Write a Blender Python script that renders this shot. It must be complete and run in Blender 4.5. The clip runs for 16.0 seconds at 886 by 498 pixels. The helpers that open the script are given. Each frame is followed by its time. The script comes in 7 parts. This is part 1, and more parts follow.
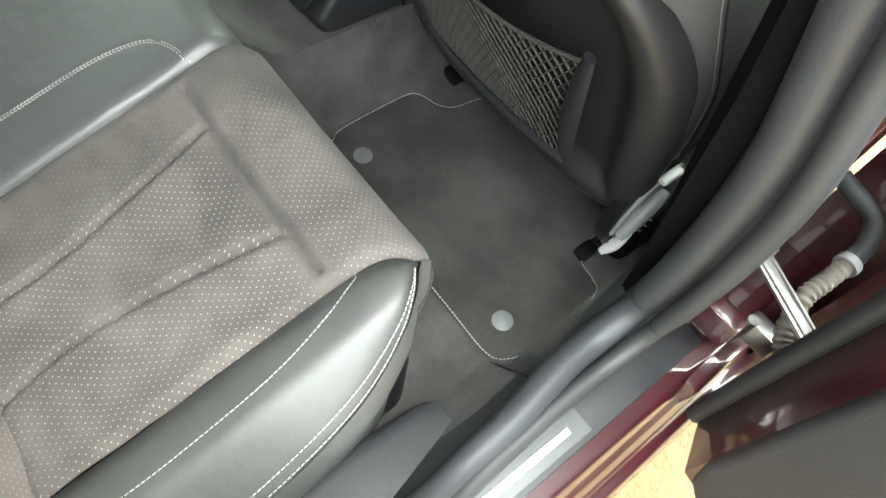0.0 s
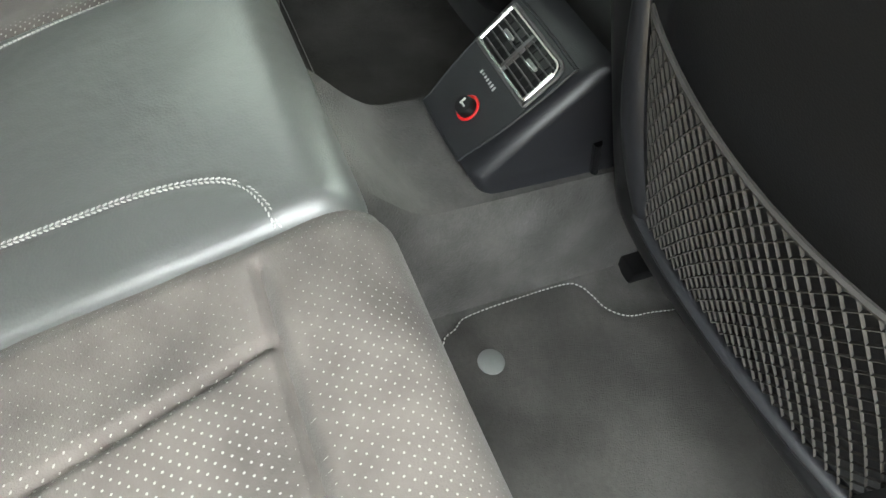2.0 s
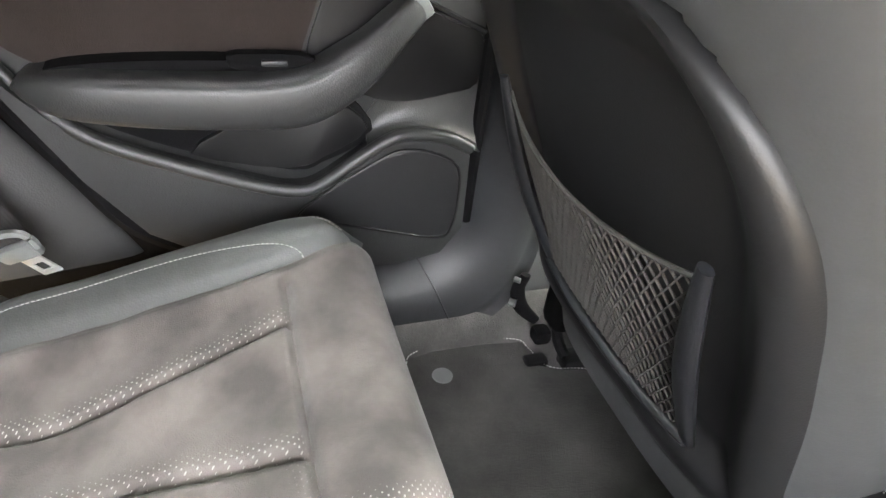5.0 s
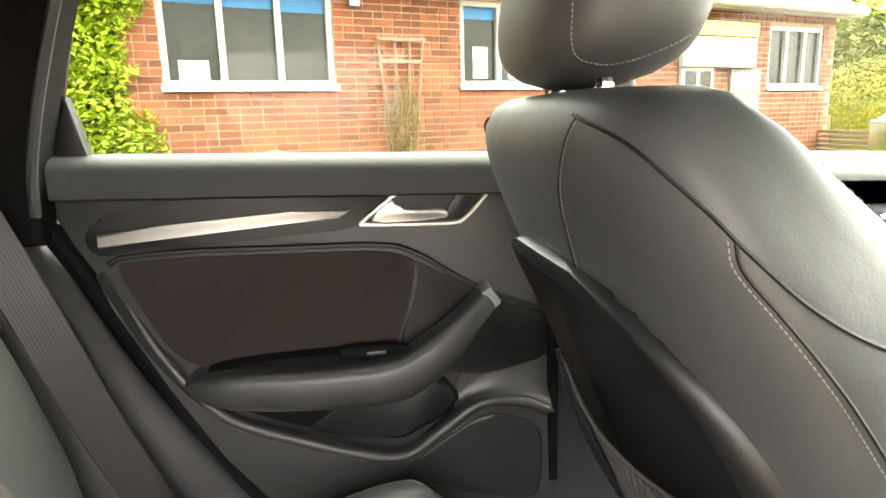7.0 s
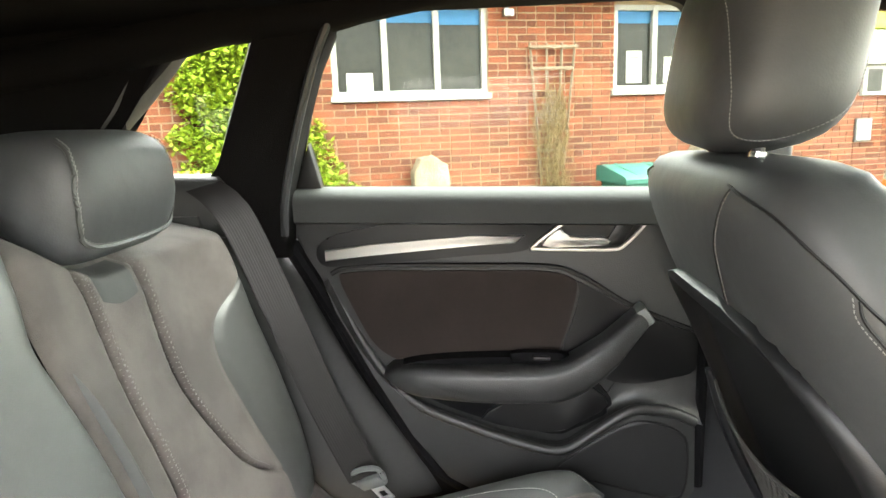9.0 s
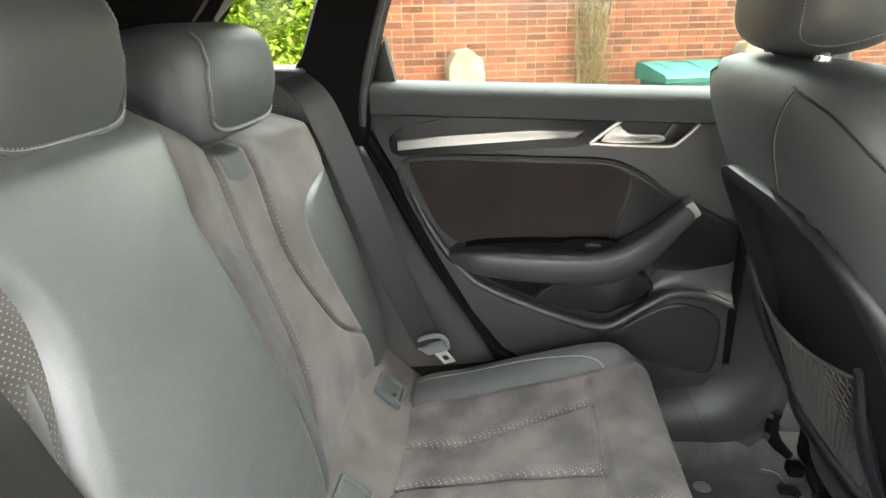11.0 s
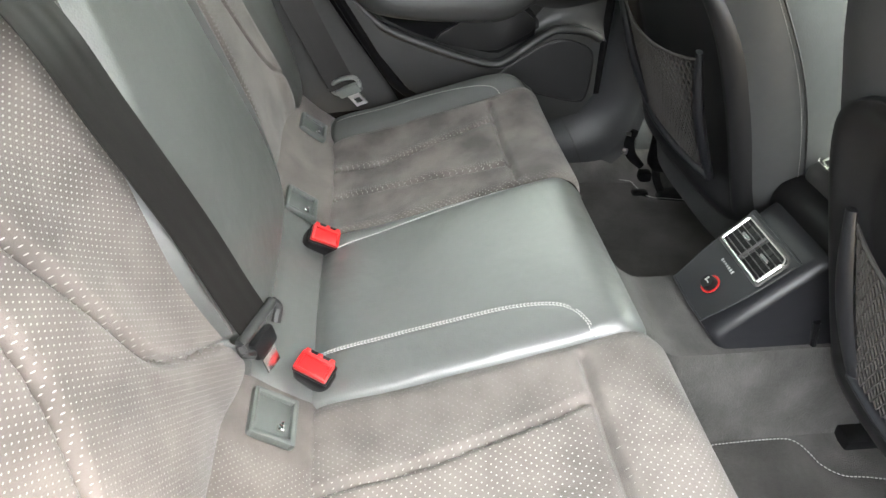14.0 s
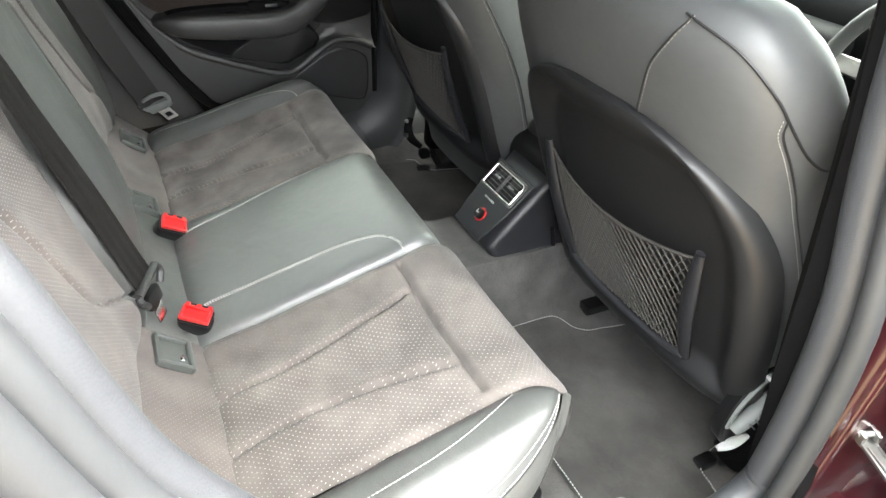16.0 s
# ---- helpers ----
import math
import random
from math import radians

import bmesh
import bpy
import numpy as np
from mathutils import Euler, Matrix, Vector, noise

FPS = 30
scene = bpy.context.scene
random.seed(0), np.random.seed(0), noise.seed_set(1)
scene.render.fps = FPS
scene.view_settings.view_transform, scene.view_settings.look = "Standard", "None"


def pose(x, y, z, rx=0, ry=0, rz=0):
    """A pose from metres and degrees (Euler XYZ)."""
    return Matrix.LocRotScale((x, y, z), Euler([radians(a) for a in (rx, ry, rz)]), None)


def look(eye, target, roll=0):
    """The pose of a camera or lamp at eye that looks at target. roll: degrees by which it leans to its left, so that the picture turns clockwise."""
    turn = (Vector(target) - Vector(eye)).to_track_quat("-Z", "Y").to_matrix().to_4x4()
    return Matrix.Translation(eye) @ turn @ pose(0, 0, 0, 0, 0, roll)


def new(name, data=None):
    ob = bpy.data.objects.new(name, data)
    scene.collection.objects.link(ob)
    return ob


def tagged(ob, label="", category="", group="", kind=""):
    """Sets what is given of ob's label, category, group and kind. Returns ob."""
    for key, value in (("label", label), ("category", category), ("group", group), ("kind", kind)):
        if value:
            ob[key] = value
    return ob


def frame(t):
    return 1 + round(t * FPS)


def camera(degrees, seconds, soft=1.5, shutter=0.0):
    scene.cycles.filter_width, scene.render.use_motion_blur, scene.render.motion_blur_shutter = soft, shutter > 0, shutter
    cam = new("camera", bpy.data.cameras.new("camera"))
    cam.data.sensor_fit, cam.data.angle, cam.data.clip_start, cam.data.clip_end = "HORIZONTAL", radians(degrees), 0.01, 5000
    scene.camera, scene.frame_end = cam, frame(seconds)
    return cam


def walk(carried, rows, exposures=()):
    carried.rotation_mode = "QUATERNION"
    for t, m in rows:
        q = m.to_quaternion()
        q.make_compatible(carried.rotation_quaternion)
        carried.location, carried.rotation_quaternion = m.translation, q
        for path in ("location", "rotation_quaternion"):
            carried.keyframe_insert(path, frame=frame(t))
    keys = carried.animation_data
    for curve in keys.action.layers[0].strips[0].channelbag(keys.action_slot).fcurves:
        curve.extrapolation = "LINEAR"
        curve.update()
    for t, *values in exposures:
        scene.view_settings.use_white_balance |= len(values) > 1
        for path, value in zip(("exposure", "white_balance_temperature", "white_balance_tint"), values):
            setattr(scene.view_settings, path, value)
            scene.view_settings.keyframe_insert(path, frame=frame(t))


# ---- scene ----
cam = camera(70.3, 16.0)
PATH = [
    (0, (0.744, 0.23, 1.18), (0.095, 0.988, -0.553), 13.2),
    (0.5, (0.686, 0.283, 1.113), (-0.048, 0.964, -0.618), 12.9),
    (1, (0.634, 0.318, 1.076), (-0.208, 0.974, -0.615), 12.3),
    (1.5, (0.557, 0.327, 1.032), (-0.392, 0.98, -0.604), 11.9),
    (2, (0.464, 0.336, 0.987), (-0.564, 0.997, -0.596), 12.4),
    (2.5, (0.391, 0.331, 0.969), (-0.703, 1.052, -0.541), 13.8),
    (3, (0.283, 0.325, 0.965), (-0.859, 0.994, -0.534), 12.7),
    (3.5, (0.165, 0.317, 0.978), (-1.021, 1.039, -0.462), 14.1),
    (4, (0.1, 0.337, 1.0), (-1.206, 1.009, -0.357), 11.6),
    (4.5, (0.078, 0.33, 1.021), (-1.334, 0.97, -0.243), 9.9),
    (4.7, (0.079, 0.32, 1.033), (-1.383, 0.945, -0.18), 9.0),
    (6.8, (0.199, 0.341, 1.117), (-1.717, 0.687, 0.66), -1.3),
    (7, (0.22, 0.338, 1.127), (-1.716, 0.639, 0.724), -1.7),
    (7.5, (0.257, 0.339, 1.153), (-1.711, 0.513, 0.841), -2.3),
    (8, (0.278, 0.319, 1.164), (-1.699, 0.359, 0.865), -2.4),
    (8.5, (0.31, 0.3, 1.175), (-1.662, 0.242, 0.845), -2.1),
    (9, (0.366, 0.285, 1.192), (-1.592, 0.143, 0.805), -2.1),
    (9.5, (0.4, 0.275, 1.179), (-1.535, 0.087, 0.709), -2.1),
    (12, (0.553, 0.16, 1.218), (-1.258, -0.049, 0.396), -0.6),
    (12.5, (0.605, 0.134, 1.214), (-1.176, -0.054, 0.324), -0.5),
    (13, (0.634, 0.133, 1.199), (-1.103, 0.04, 0.211), -0.2),
    (13.5, (0.658, 0.14, 1.176), (-1.007, 0.172, 0.069), 0.2),
    (14, (0.676, 0.141, 1.151), (-0.897, 0.321, -0.071), 1.4),
    (14.5, (0.704, 0.152, 1.129), (-0.783, 0.478, -0.168), 2.9),
    (15, (0.739, 0.156, 1.111), (-0.687, 0.625, -0.21), 4.5),
    (15.5, (0.8, 0.145, 1.121), (-0.619, 0.756, -0.149), 4.9),
    (16, (0.943, 0.032, 1.229), (-0.49, 0.811, 0.071), 4.7),
]
walk(cam, [(t, look(eye, target, roll)) for t, eye, target, roll in PATH],
     exposures=[(0, 3.12, 6450, 3), (1, 3.38, 6470, 5), (2, 3.56, 6460, 4), (3, 4.0, 6450, 4), (4, 4.82, 6500, 4), (4.7, 5.05, 6500, 14), (6.8, 4.45, 7150, 14), (8, 4.28, 6900, 13), (9.5, 4.33, 6600, 10), (12.5, 4.12, 6500, 10), (13.5, 4.1, 6500, 10), (14.5, 3.93, 6500, 9), (16, 3.8, 6500, 9)])

# ---------------------------------------------------------------- light
world = bpy.data.worlds.new("overcast_sky")
scene.world = world
world.use_nodes = True
wn = world.node_tree
sky = wn.nodes.new("ShaderNodeTexSky")
sky.sky_type, sky.sun_disc = "NISHITA", False
sky.sun_elevation, sky.sun_rotation = radians(46), radians(20)
sky.air_density, sky.dust_density = 1.0, 4.0
soft_sky = wn.nodes.new("ShaderNodeMix")
soft_sky.data_type = "RGBA"
soft_sky.inputs["Factor"].default_value = 0.75
# an overcast sky, brighter overhead than near the horizon, and on the side where the sun stands behind it
way = wn.nodes.new("ShaderNodeTexCoord")
up_z = wn.nodes.new("ShaderNodeSeparateXYZ")
wn.links.new(way.outputs["Generated"], up_z.inputs[0])
rise = wn.nodes.new("ShaderNodeMapRange")
rise.inputs["From Min"].default_value, rise.inputs["From Max"].default_value = 0.0, 1.0
rise.inputs["To Min"].default_value, rise.inputs["To Max"].default_value = 0.55, 1.75
wn.links.new(up_z.outputs["Z"], rise.inputs["Value"])
cloud = wn.nodes.new("ShaderNodeVectorMath")
cloud.operation = "SCALE"
cloud.inputs[0].default_value = (9.4, 9.4, 9.1)
toward = wn.nodes.new("ShaderNodeVectorMath")
toward.operation = "DOT_PRODUCT"
toward.inputs[1].default_value = (-0.6, 0.8, 0.0)
wn.links.new(way.outputs["Generated"], toward.inputs[0])
bright_side = wn.nodes.new("ShaderNodeMapRange")
bright_side.inputs["From Min"].default_value, bright_side.inputs["From Max"].default_value = -1.0, 1.0
bright_side.inputs["To Min"].default_value, bright_side.inputs["To Max"].default_value = 0.54, 1.42
wn.links.new(toward.outputs["Value"], bright_side.inputs["Value"])
both = wn.nodes.new("ShaderNodeMath")
both.operation = "MULTIPLY"
wn.links.new(rise.outputs[0], both.inputs[0])
wn.links.new(bright_side.outputs[0], both.inputs[1])
wn.links.new(both.outputs[0], cloud.inputs["Scale"])
wn.links.new(cloud.outputs[0], soft_sky.inputs["B"])
wn.links.new(sky.outputs[0], soft_sky.inputs["A"])
wn.links.new(soft_sky.outputs["Result"], wn.nodes["Background"].inputs["Color"])
wn.nodes["Background"].inputs["Strength"].default_value = 0.24
sun = new("sun", bpy.data.lights.new("sun", "SUN"))
sun.data.energy, sun.data.angle, sun.data.color = 0.8, radians(25), (1, 0.96, 0.9)
sun.matrix_basis = look((-3, 8, 9), (0, 0, 0))

# ---------------------------------------------------------------- materials
def mat(name, col, rough=0.5, metal=0.0, var=0.12, vscale=9.0, bump=0.0, bscale=300.0, kind="noise", spec=0.5, coat=0.0, sheen=0.0, stain=0.0, sscale=4.0, dist=0.002, dent=0.0, coat_rough=0.05):
    """Procedural surface: base colour broken up at two scales, and a fine relief."""
    m = bpy.data.materials.new(name)
    m.use_nodes = True
    nt = m.node_tree
    b = nt.nodes["Principled BSDF"]
    b.inputs["Roughness"].default_value, b.inputs["Metallic"].default_value = rough, metal
    b.inputs["Specular IOR Level"].default_value = spec
    b.inputs["Coat Weight"].default_value = coat
    b.inputs["Coat Roughness"].default_value = coat_rough
    b.inputs["Sheen Weight"].default_value = sheen
    co = nt.nodes.new("ShaderNodeTexCoord")
    n1 = nt.nodes.new("ShaderNodeTexNoise")
    n1.inputs["Scale"].default_value, n1.inputs["Detail"].default_value = vscale, 6
    n2 = nt.nodes.new("ShaderNodeTexNoise")
    n2.inputs["Scale"].default_value, n2.inputs["Detail"].default_value = vscale * 14, 3
    nt.links.new(co.outputs["Object"], n1.inputs["Vector"])
    nt.links.new(co.outputs["Object"], n2.inputs["Vector"])
    mix = nt.nodes.new("ShaderNodeMath")
    mix.operation = "MULTIPLY_ADD"
    nt.links.new(n2.outputs["Fac"], mix.inputs[0])
    mix.inputs[1].default_value = 0.5
    nt.links.new(n1.outputs["Fac"], mix.inputs[2])
    ramp = nt.nodes.new("ShaderNodeMapRange")
    ramp.inputs["From Min"].default_value, ramp.inputs["From Max"].default_value = 0.45, 1.05
    ramp.inputs["To Min"].default_value, ramp.inputs["To Max"].default_value = 1 - var, 1 + var
    nt.links.new(mix.outputs[0], ramp.inputs["Value"])
    tint = nt.nodes.new("ShaderNodeVectorMath")
    tint.operation = "SCALE"
    tint.inputs[0].default_value = col[:3]
    nt.links.new(ramp.outputs[0], tint.inputs["Scale"])
    last = tint.outputs[0]
    if stain:
        n3 = nt.nodes.new("ShaderNodeTexNoise")
        n3.inputs["Scale"].default_value, n3.inputs["Detail"].default_value = sscale, 4
        nt.links.new(co.outputs["Object"], n3.inputs["Vector"])
        r3 = nt.nodes.new("ShaderNodeMapRange")
        r3.inputs["From Min"].default_value, r3.inputs["From Max"].default_value = 0.35, 0.65
        r3.inputs["To Min"].default_value, r3.inputs["To Max"].default_value = 1 - stain, 1 + stain
        nt.links.new(n3.outputs["Fac"], r3.inputs["Value"])
        t2 = nt.nodes.new("ShaderNodeVectorMath")
        t2.operation = "SCALE"
        nt.links.new(last, t2.inputs[0])
        nt.links.new(r3.outputs[0], t2.inputs["Scale"])
        last = t2.outputs[0]
    nt.links.new(last, b.inputs["Base Color"])
    rr = nt.nodes.new("ShaderNodeMapRange")
    rr.inputs["To Min"].default_value, rr.inputs["To Max"].default_value = max(0.02, rough - 0.07), min(1, rough + 0.07)
    nt.links.new(n1.outputs["Fac"], rr.inputs["Value"])
    nt.links.new(rr.outputs[0], b.inputs["Roughness"])
    if bump:
        if kind == "cells":
            t = nt.nodes.new("ShaderNodeTexVoronoi")
            t.inputs["Scale"].default_value = bscale
            out = t.outputs["Distance"]
        elif kind == "weave":
            t = nt.nodes.new("ShaderNodeTexWave")
            t.inputs["Scale"].default_value, t.inputs["Distortion"].default_value = bscale, 0.4
            out = t.outputs["Fac"]
        else:
            t = nt.nodes.new("ShaderNodeTexNoise")
            t.inputs["Scale"].default_value, t.inputs["Detail"].default_value = bscale, 4
            out = t.outputs["Fac"]
        nt.links.new(co.outputs["Object"], t.inputs["Vector"])
        bm_ = nt.nodes.new("ShaderNodeBump")
        bm_.inputs["Strength"].default_value, bm_.inputs["Distance"].default_value = bump, dist
        nt.links.new(out, bm_.inputs["Height"])
        nt.links.new(bm_.outputs[0], b.inputs["Normal"])
        if dent:
            t2 = nt.nodes.new("ShaderNodeTexNoise")
            t2.inputs["Scale"].default_value, t2.inputs["Detail"].default_value = 11, 3
            nt.links.new(co.outputs["Object"], t2.inputs["Vector"])
            b2 = nt.nodes.new("ShaderNodeBump")
            b2.inputs["Strength"].default_value, b2.inputs["Distance"].default_value = 0.6, dent
            nt.links.new(t2.outputs["Fac"], b2.inputs["Height"])
            nt.links.new(b2.outputs[0], bm_.inputs["Normal"])
    return m


def perforated(name, col, dot, wider=0.0, pitch=1.0, stain=0.26):
    """Suede with rows of small pale perforations; the mesh layer 'perf' says where they are punched."""
    m = mat(name, col, rough=0.95, var=0.10, vscale=14, bump=0.35, bscale=700, sheen=0.12, stain=stain, sscale=13)
    nt = m.node_tree
    b = nt.nodes["Principled BSDF"]
    uv = nt.nodes.new("ShaderNodeUVMap")
    sep = nt.nodes.new("ShaderNodeSeparateXYZ")
    nt.links.new(uv.outputs[0], sep.inputs[0])

    def op(kind, a, bb=None, c=None):
        n = nt.nodes.new("ShaderNodeMath")
        n.operation = kind
        for i, v in enumerate((a, bb, c)):
            if v is None:
                continue
            if isinstance(v, (int, float)):
                n.inputs[i].default_value = v
            else:
                nt.links.new(v, n.inputs[i])
        return n.outputs[0]
    px, py = 0.0084 * pitch, 0.0043 * pitch
    row = op("DIVIDE", sep.outputs["Y"], py)
    rowi = op("FLOOR", row)
    shift = op("MULTIPLY", op("MODULO", rowi, 2.0), 0.5)
    colx = op("ADD", op("DIVIDE", sep.outputs["X"], px), shift)
    fx = op("MULTIPLY", op("SUBTRACT", op("FRACT", colx), 0.5), px)
    fy = op("MULTIPLY", op("SUBTRACT", op("FRACT", row), 0.5), py)
    d = op("SQRT", op("ADD", op("MULTIPLY", op("MULTIPLY", fx, fx), 0.85 if wider else 0.45), op("MULTIPLY", fy, fy)))
    at = nt.nodes.new("ShaderNodeAttribute")
    at.attribute_name = "perf"
    nz = nt.nodes.new("ShaderNodeTexNoise")
    nz.inputs["Scale"].default_value, nz.inputs["Detail"].default_value = 9, 3
    nt.links.new(uv.outputs[0], nz.inputs["Vector"])
    rad = op("MULTIPLY", op("MULTIPLY_ADD", nz.outputs["Fac"], 0.0006, 0.00036 + wider), at.outputs["Fac"])
    mask = op("LESS_THAN", d, rad)
    mx = nt.nodes.new("ShaderNodeMix")
    mx.data_type = "RGBA"
    nt.links.new(mask, mx.inputs["Factor"])
    nt.links.new(b.inputs["Base Color"].links[0].from_socket, mx.inputs["A"])
    mx.inputs["B"].default_value = dot
    nt.links.new(mx.outputs["Result"], b.inputs["Base Color"])
    return m


LEATHER = mat("black_leather", (0.074, 0.077, 0.074), 0.48, spec=1.0, coat=0.5, coat_rough=0.46, var=0.10, vscale=6, bump=0.25, bscale=420, kind="cells", stain=0.06, dist=0.0006, dent=0.010)
LEATHER_FRONT = mat("front_leather", (0.060, 0.0625, 0.0645), 0.54, spec=0.55, coat=0.12, coat_rough=0.45, var=0.10, vscale=6, bump=0.12, bscale=420, kind="cells", stain=0.06, dist=0.0006, dent=0.004)
LEATHER_WORN = mat("polished_leather", (0.052, 0.054, 0.052), 0.50, spec=0.7, coat=0.25, coat_rough=0.45, var=0.10, vscale=6, bump=0.2, bscale=420, kind="cells", stain=0.08, dist=0.0006, dent=0.006)
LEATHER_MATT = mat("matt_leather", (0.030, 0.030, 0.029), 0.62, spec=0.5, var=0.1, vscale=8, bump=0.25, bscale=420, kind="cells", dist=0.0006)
SUEDE = perforated("perforated_suede", (0.097, 0.084, 0.077), (0.235, 0.225, 0.21, 1), 0.0, 0.88)
SUEDE_FAR = perforated("worn_far_suede", (0.095, 0.082, 0.076), (0.30, 0.29, 0.27, 1), 0.0, 0.88, 0.42)
SUEDE_SEAT = perforated("perforated_seat_suede", (0.110, 0.097, 0.089), (0.28, 0.27, 0.25, 1), 0.00004)
DOOR_SUEDE = mat("door_suede", (0.030, 0.0235, 0.021), 0.95, spec=0.1, var=0.12, vscale=10, bump=0.3, bscale=700, sheen=0.06, stain=0.12, sscale=8)
PLASTIC = mat("grained_plastic", (0.026, 0.027, 0.029), 0.46, spec=0.42, var=0.08, vscale=5, bump=0.3, bscale=500, kind="cells", dist=0.0005)
ROLL = mat("door_top_vinyl", (0.030, 0.032, 0.031), 0.60, spec=0.35, var=0.08, vscale=5, bump=0.35, bscale=450, kind="cells", dist=0.0006)
PLASTIC_SOFT = mat("soft_door_plastic", (0.027, 0.0275, 0.0275), 0.44, spec=0.5, var=0.08, vscale=5, bump=0.35, bscale=450, kind="cells", dist=0.0006)
CONSOLE = mat("console_plastic", (0.013, 0.0135, 0.016), 0.44, var=0.08, vscale=5, bump=0.25, bscale=500, kind="cells", dist=0.0004)
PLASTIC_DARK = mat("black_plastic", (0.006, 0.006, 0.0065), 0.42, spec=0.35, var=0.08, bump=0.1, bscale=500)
SLAT = mat("vent_plastic", (0.075, 0.072, 0.072), 0.4, var=0.08)
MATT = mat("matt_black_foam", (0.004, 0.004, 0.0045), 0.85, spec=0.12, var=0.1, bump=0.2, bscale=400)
SHELL = mat("shell_plastic", (0.0128, 0.0130, 0.0138), 0.45, spec=0.5, var=0.10, vscale=4, bump=0.25, bscale=600, kind="cells", stain=0.10, dist=0.0004)
CARPET = mat("carpet", (0.074, 0.072, 0.069), 1.0, var=0.22, vscale=16, bump=0.8, bscale=420, stain=0.22, sscale=8, spec=0.1, sheen=0.1)
MATPILE = mat("mat_pile", (0.056, 0.054, 0.051), 1.0, var=0.2, vscale=12, bump=0.8, bscale=520, stain=0.26, sscale=9, spec=0.1, sheen=0.1)
HEADLINER = mat("black_headliner", (0.0065, 0.006, 0.006), 1.0, var=0.15, vscale=20, bump=0.4, bscale=600, spec=0.1)
RUBBER = mat("rubber_seal", (0.010, 0.010, 0.011), 0.6, bump=0.1)
STITCH = mat("white_thread", (0.42, 0.42, 0.40), 0.8, var=0.15, vscale=60)
STITCH_FINE = mat("pale_grey_thread", (0.27, 0.27, 0.26), 0.8, var=0.15, vscale=60)
STITCH_DARK = mat("grey_thread", (0.20, 0.19, 0.18), 0.8, var=0.15, vscale=60)
WEB = mat("seat_belt_webbing", (0.0095, 0.0085, 0.008), 0.42, spec=0.32, var=0.10, bump=0.12, bscale=260, kind="weave", stain=0.12, sscale=7, dist=0.001)
REDPL = mat("red_plastic", (0.55, 0.018, 0.020), 0.35, var=0.06, bump=0.05)
ALU = mat("brushed_aluminium", (0.62, 0.60, 0.57), 0.42, metal=0.85, var=0.05, bump=0.1, bscale=300)
CHROME = mat("satin_chrome", (0.75, 0.75, 0.74), 0.22, metal=1.0, var=0.03)
STEEL = mat("bright_steel", (0.74, 0.73, 0.71), 0.42, metal=0.5, var=0.04)
NET = mat("elastic_net", (0.036, 0.034, 0.031), 0.8, var=0.2, vscale=60)
PAINT = mat("dark_red_paint", (0.030, 0.0035, 0.006), 0.35, var=0.1, coat=1.0, coat_rough=0.05, stain=0.1)
BARE = mat("bare_pressed_steel", (0.30, 0.30, 0.29), 0.38, metal=1.0, var=0.12, vscale=30, bump=0.08, bscale=200)
BOOT = mat("beige_boot_rubber", (0.10, 0.09, 0.075), 0.6, var=0.12, vscale=14)
PLATE = mat("sill_plate_plastic", (0.075, 0.08, 0.08), 0.5, var=0.08)
ANCHOR = mat("anchor_plastic", (0.075, 0.081, 0.077), 0.45, var=0.08)
GREY_PL = mat("grey_plastic", (0.16, 0.17, 0.165), 0.45, var=0.08)
SILL = mat("sill_plastic", (0.037, 0.039, 0.043), 0.45, spec=0.5, var=0.08, vscale=5, bump=0.3, bscale=500, kind="cells", dist=0.0005)
TAIL_LIT = mat("lit_tail_trim", (0.075, 0.072, 0.066), 0.6, var=0.08, vscale=8, bump=0.2, bscale=400)
SEAL = mat("grey_seal_rubber", (0.029, 0.031, 0.033), 0.55, var=0.08, vscale=12, bump=0.1, bscale=200)
PALE_PL = mat("pale_plastic", (0.42, 0.43, 0.42), 0.4, var=0.08)


def clear_glass(name, tint, gloss=0.008):
    """Thin pane: lets tinted light through and mirrors a little of it."""
    m = bpy.data.materials.new(name)
    m.use_nodes = True
    nt = m.node_tree
    nt.nodes.remove(nt.nodes["Principled BSDF"])
    tr, gl, mx = nt.nodes.new("ShaderNodeBsdfTransparent"), nt.nodes.new("ShaderNodeBsdfGlossy"), nt.nodes.new("ShaderNodeMixShader")
    tr.inputs["Color"].default_value = (*tint, 1)
    gl.inputs["Roughness"].default_value = 0.02
    mx.inputs[0].default_value = gloss
    nt.links.new(tr.outputs[0], mx.inputs[1])
    nt.links.new(gl.outputs[0], mx.inputs[2])
    nt.links.new(mx.outputs[0], nt.nodes["Material Output"].inputs["Surface"])
    return m


GLASS = clear_glass("window_glass", (0.80, 0.84, 0.81))
SIDE_GLASS = clear_glass("side_window_glass", (0.525, 0.555, 0.53))
TINT = clear_glass("tinted_glass", (0.30, 0.32, 0.31))

# ---------------------------------------------------------------- mesh tools
def finish(ob, angle=40):
    me = ob.data
    me.polygons.foreach_set("use_smooth", [True] * len(me.polygons))
    me.set_sharp_from_angle(angle=radians(angle))
    return ob


def part(name, bm, material, parent=None, label="", angle=40):
    """One mesh object from a bmesh, under its thing or part."""
    me = bpy.data.meshes.new(name)
    bmesh.ops.recalc_face_normals(bm, faces=bm.faces)
    bm.to_mesh(me)
    bm.free()
    me.materials.append(material)
    ob = finish(new(name, me), angle)
    if parent is not None:
        ob.parent = parent
    if label:
        tagged(ob, label)
    return ob


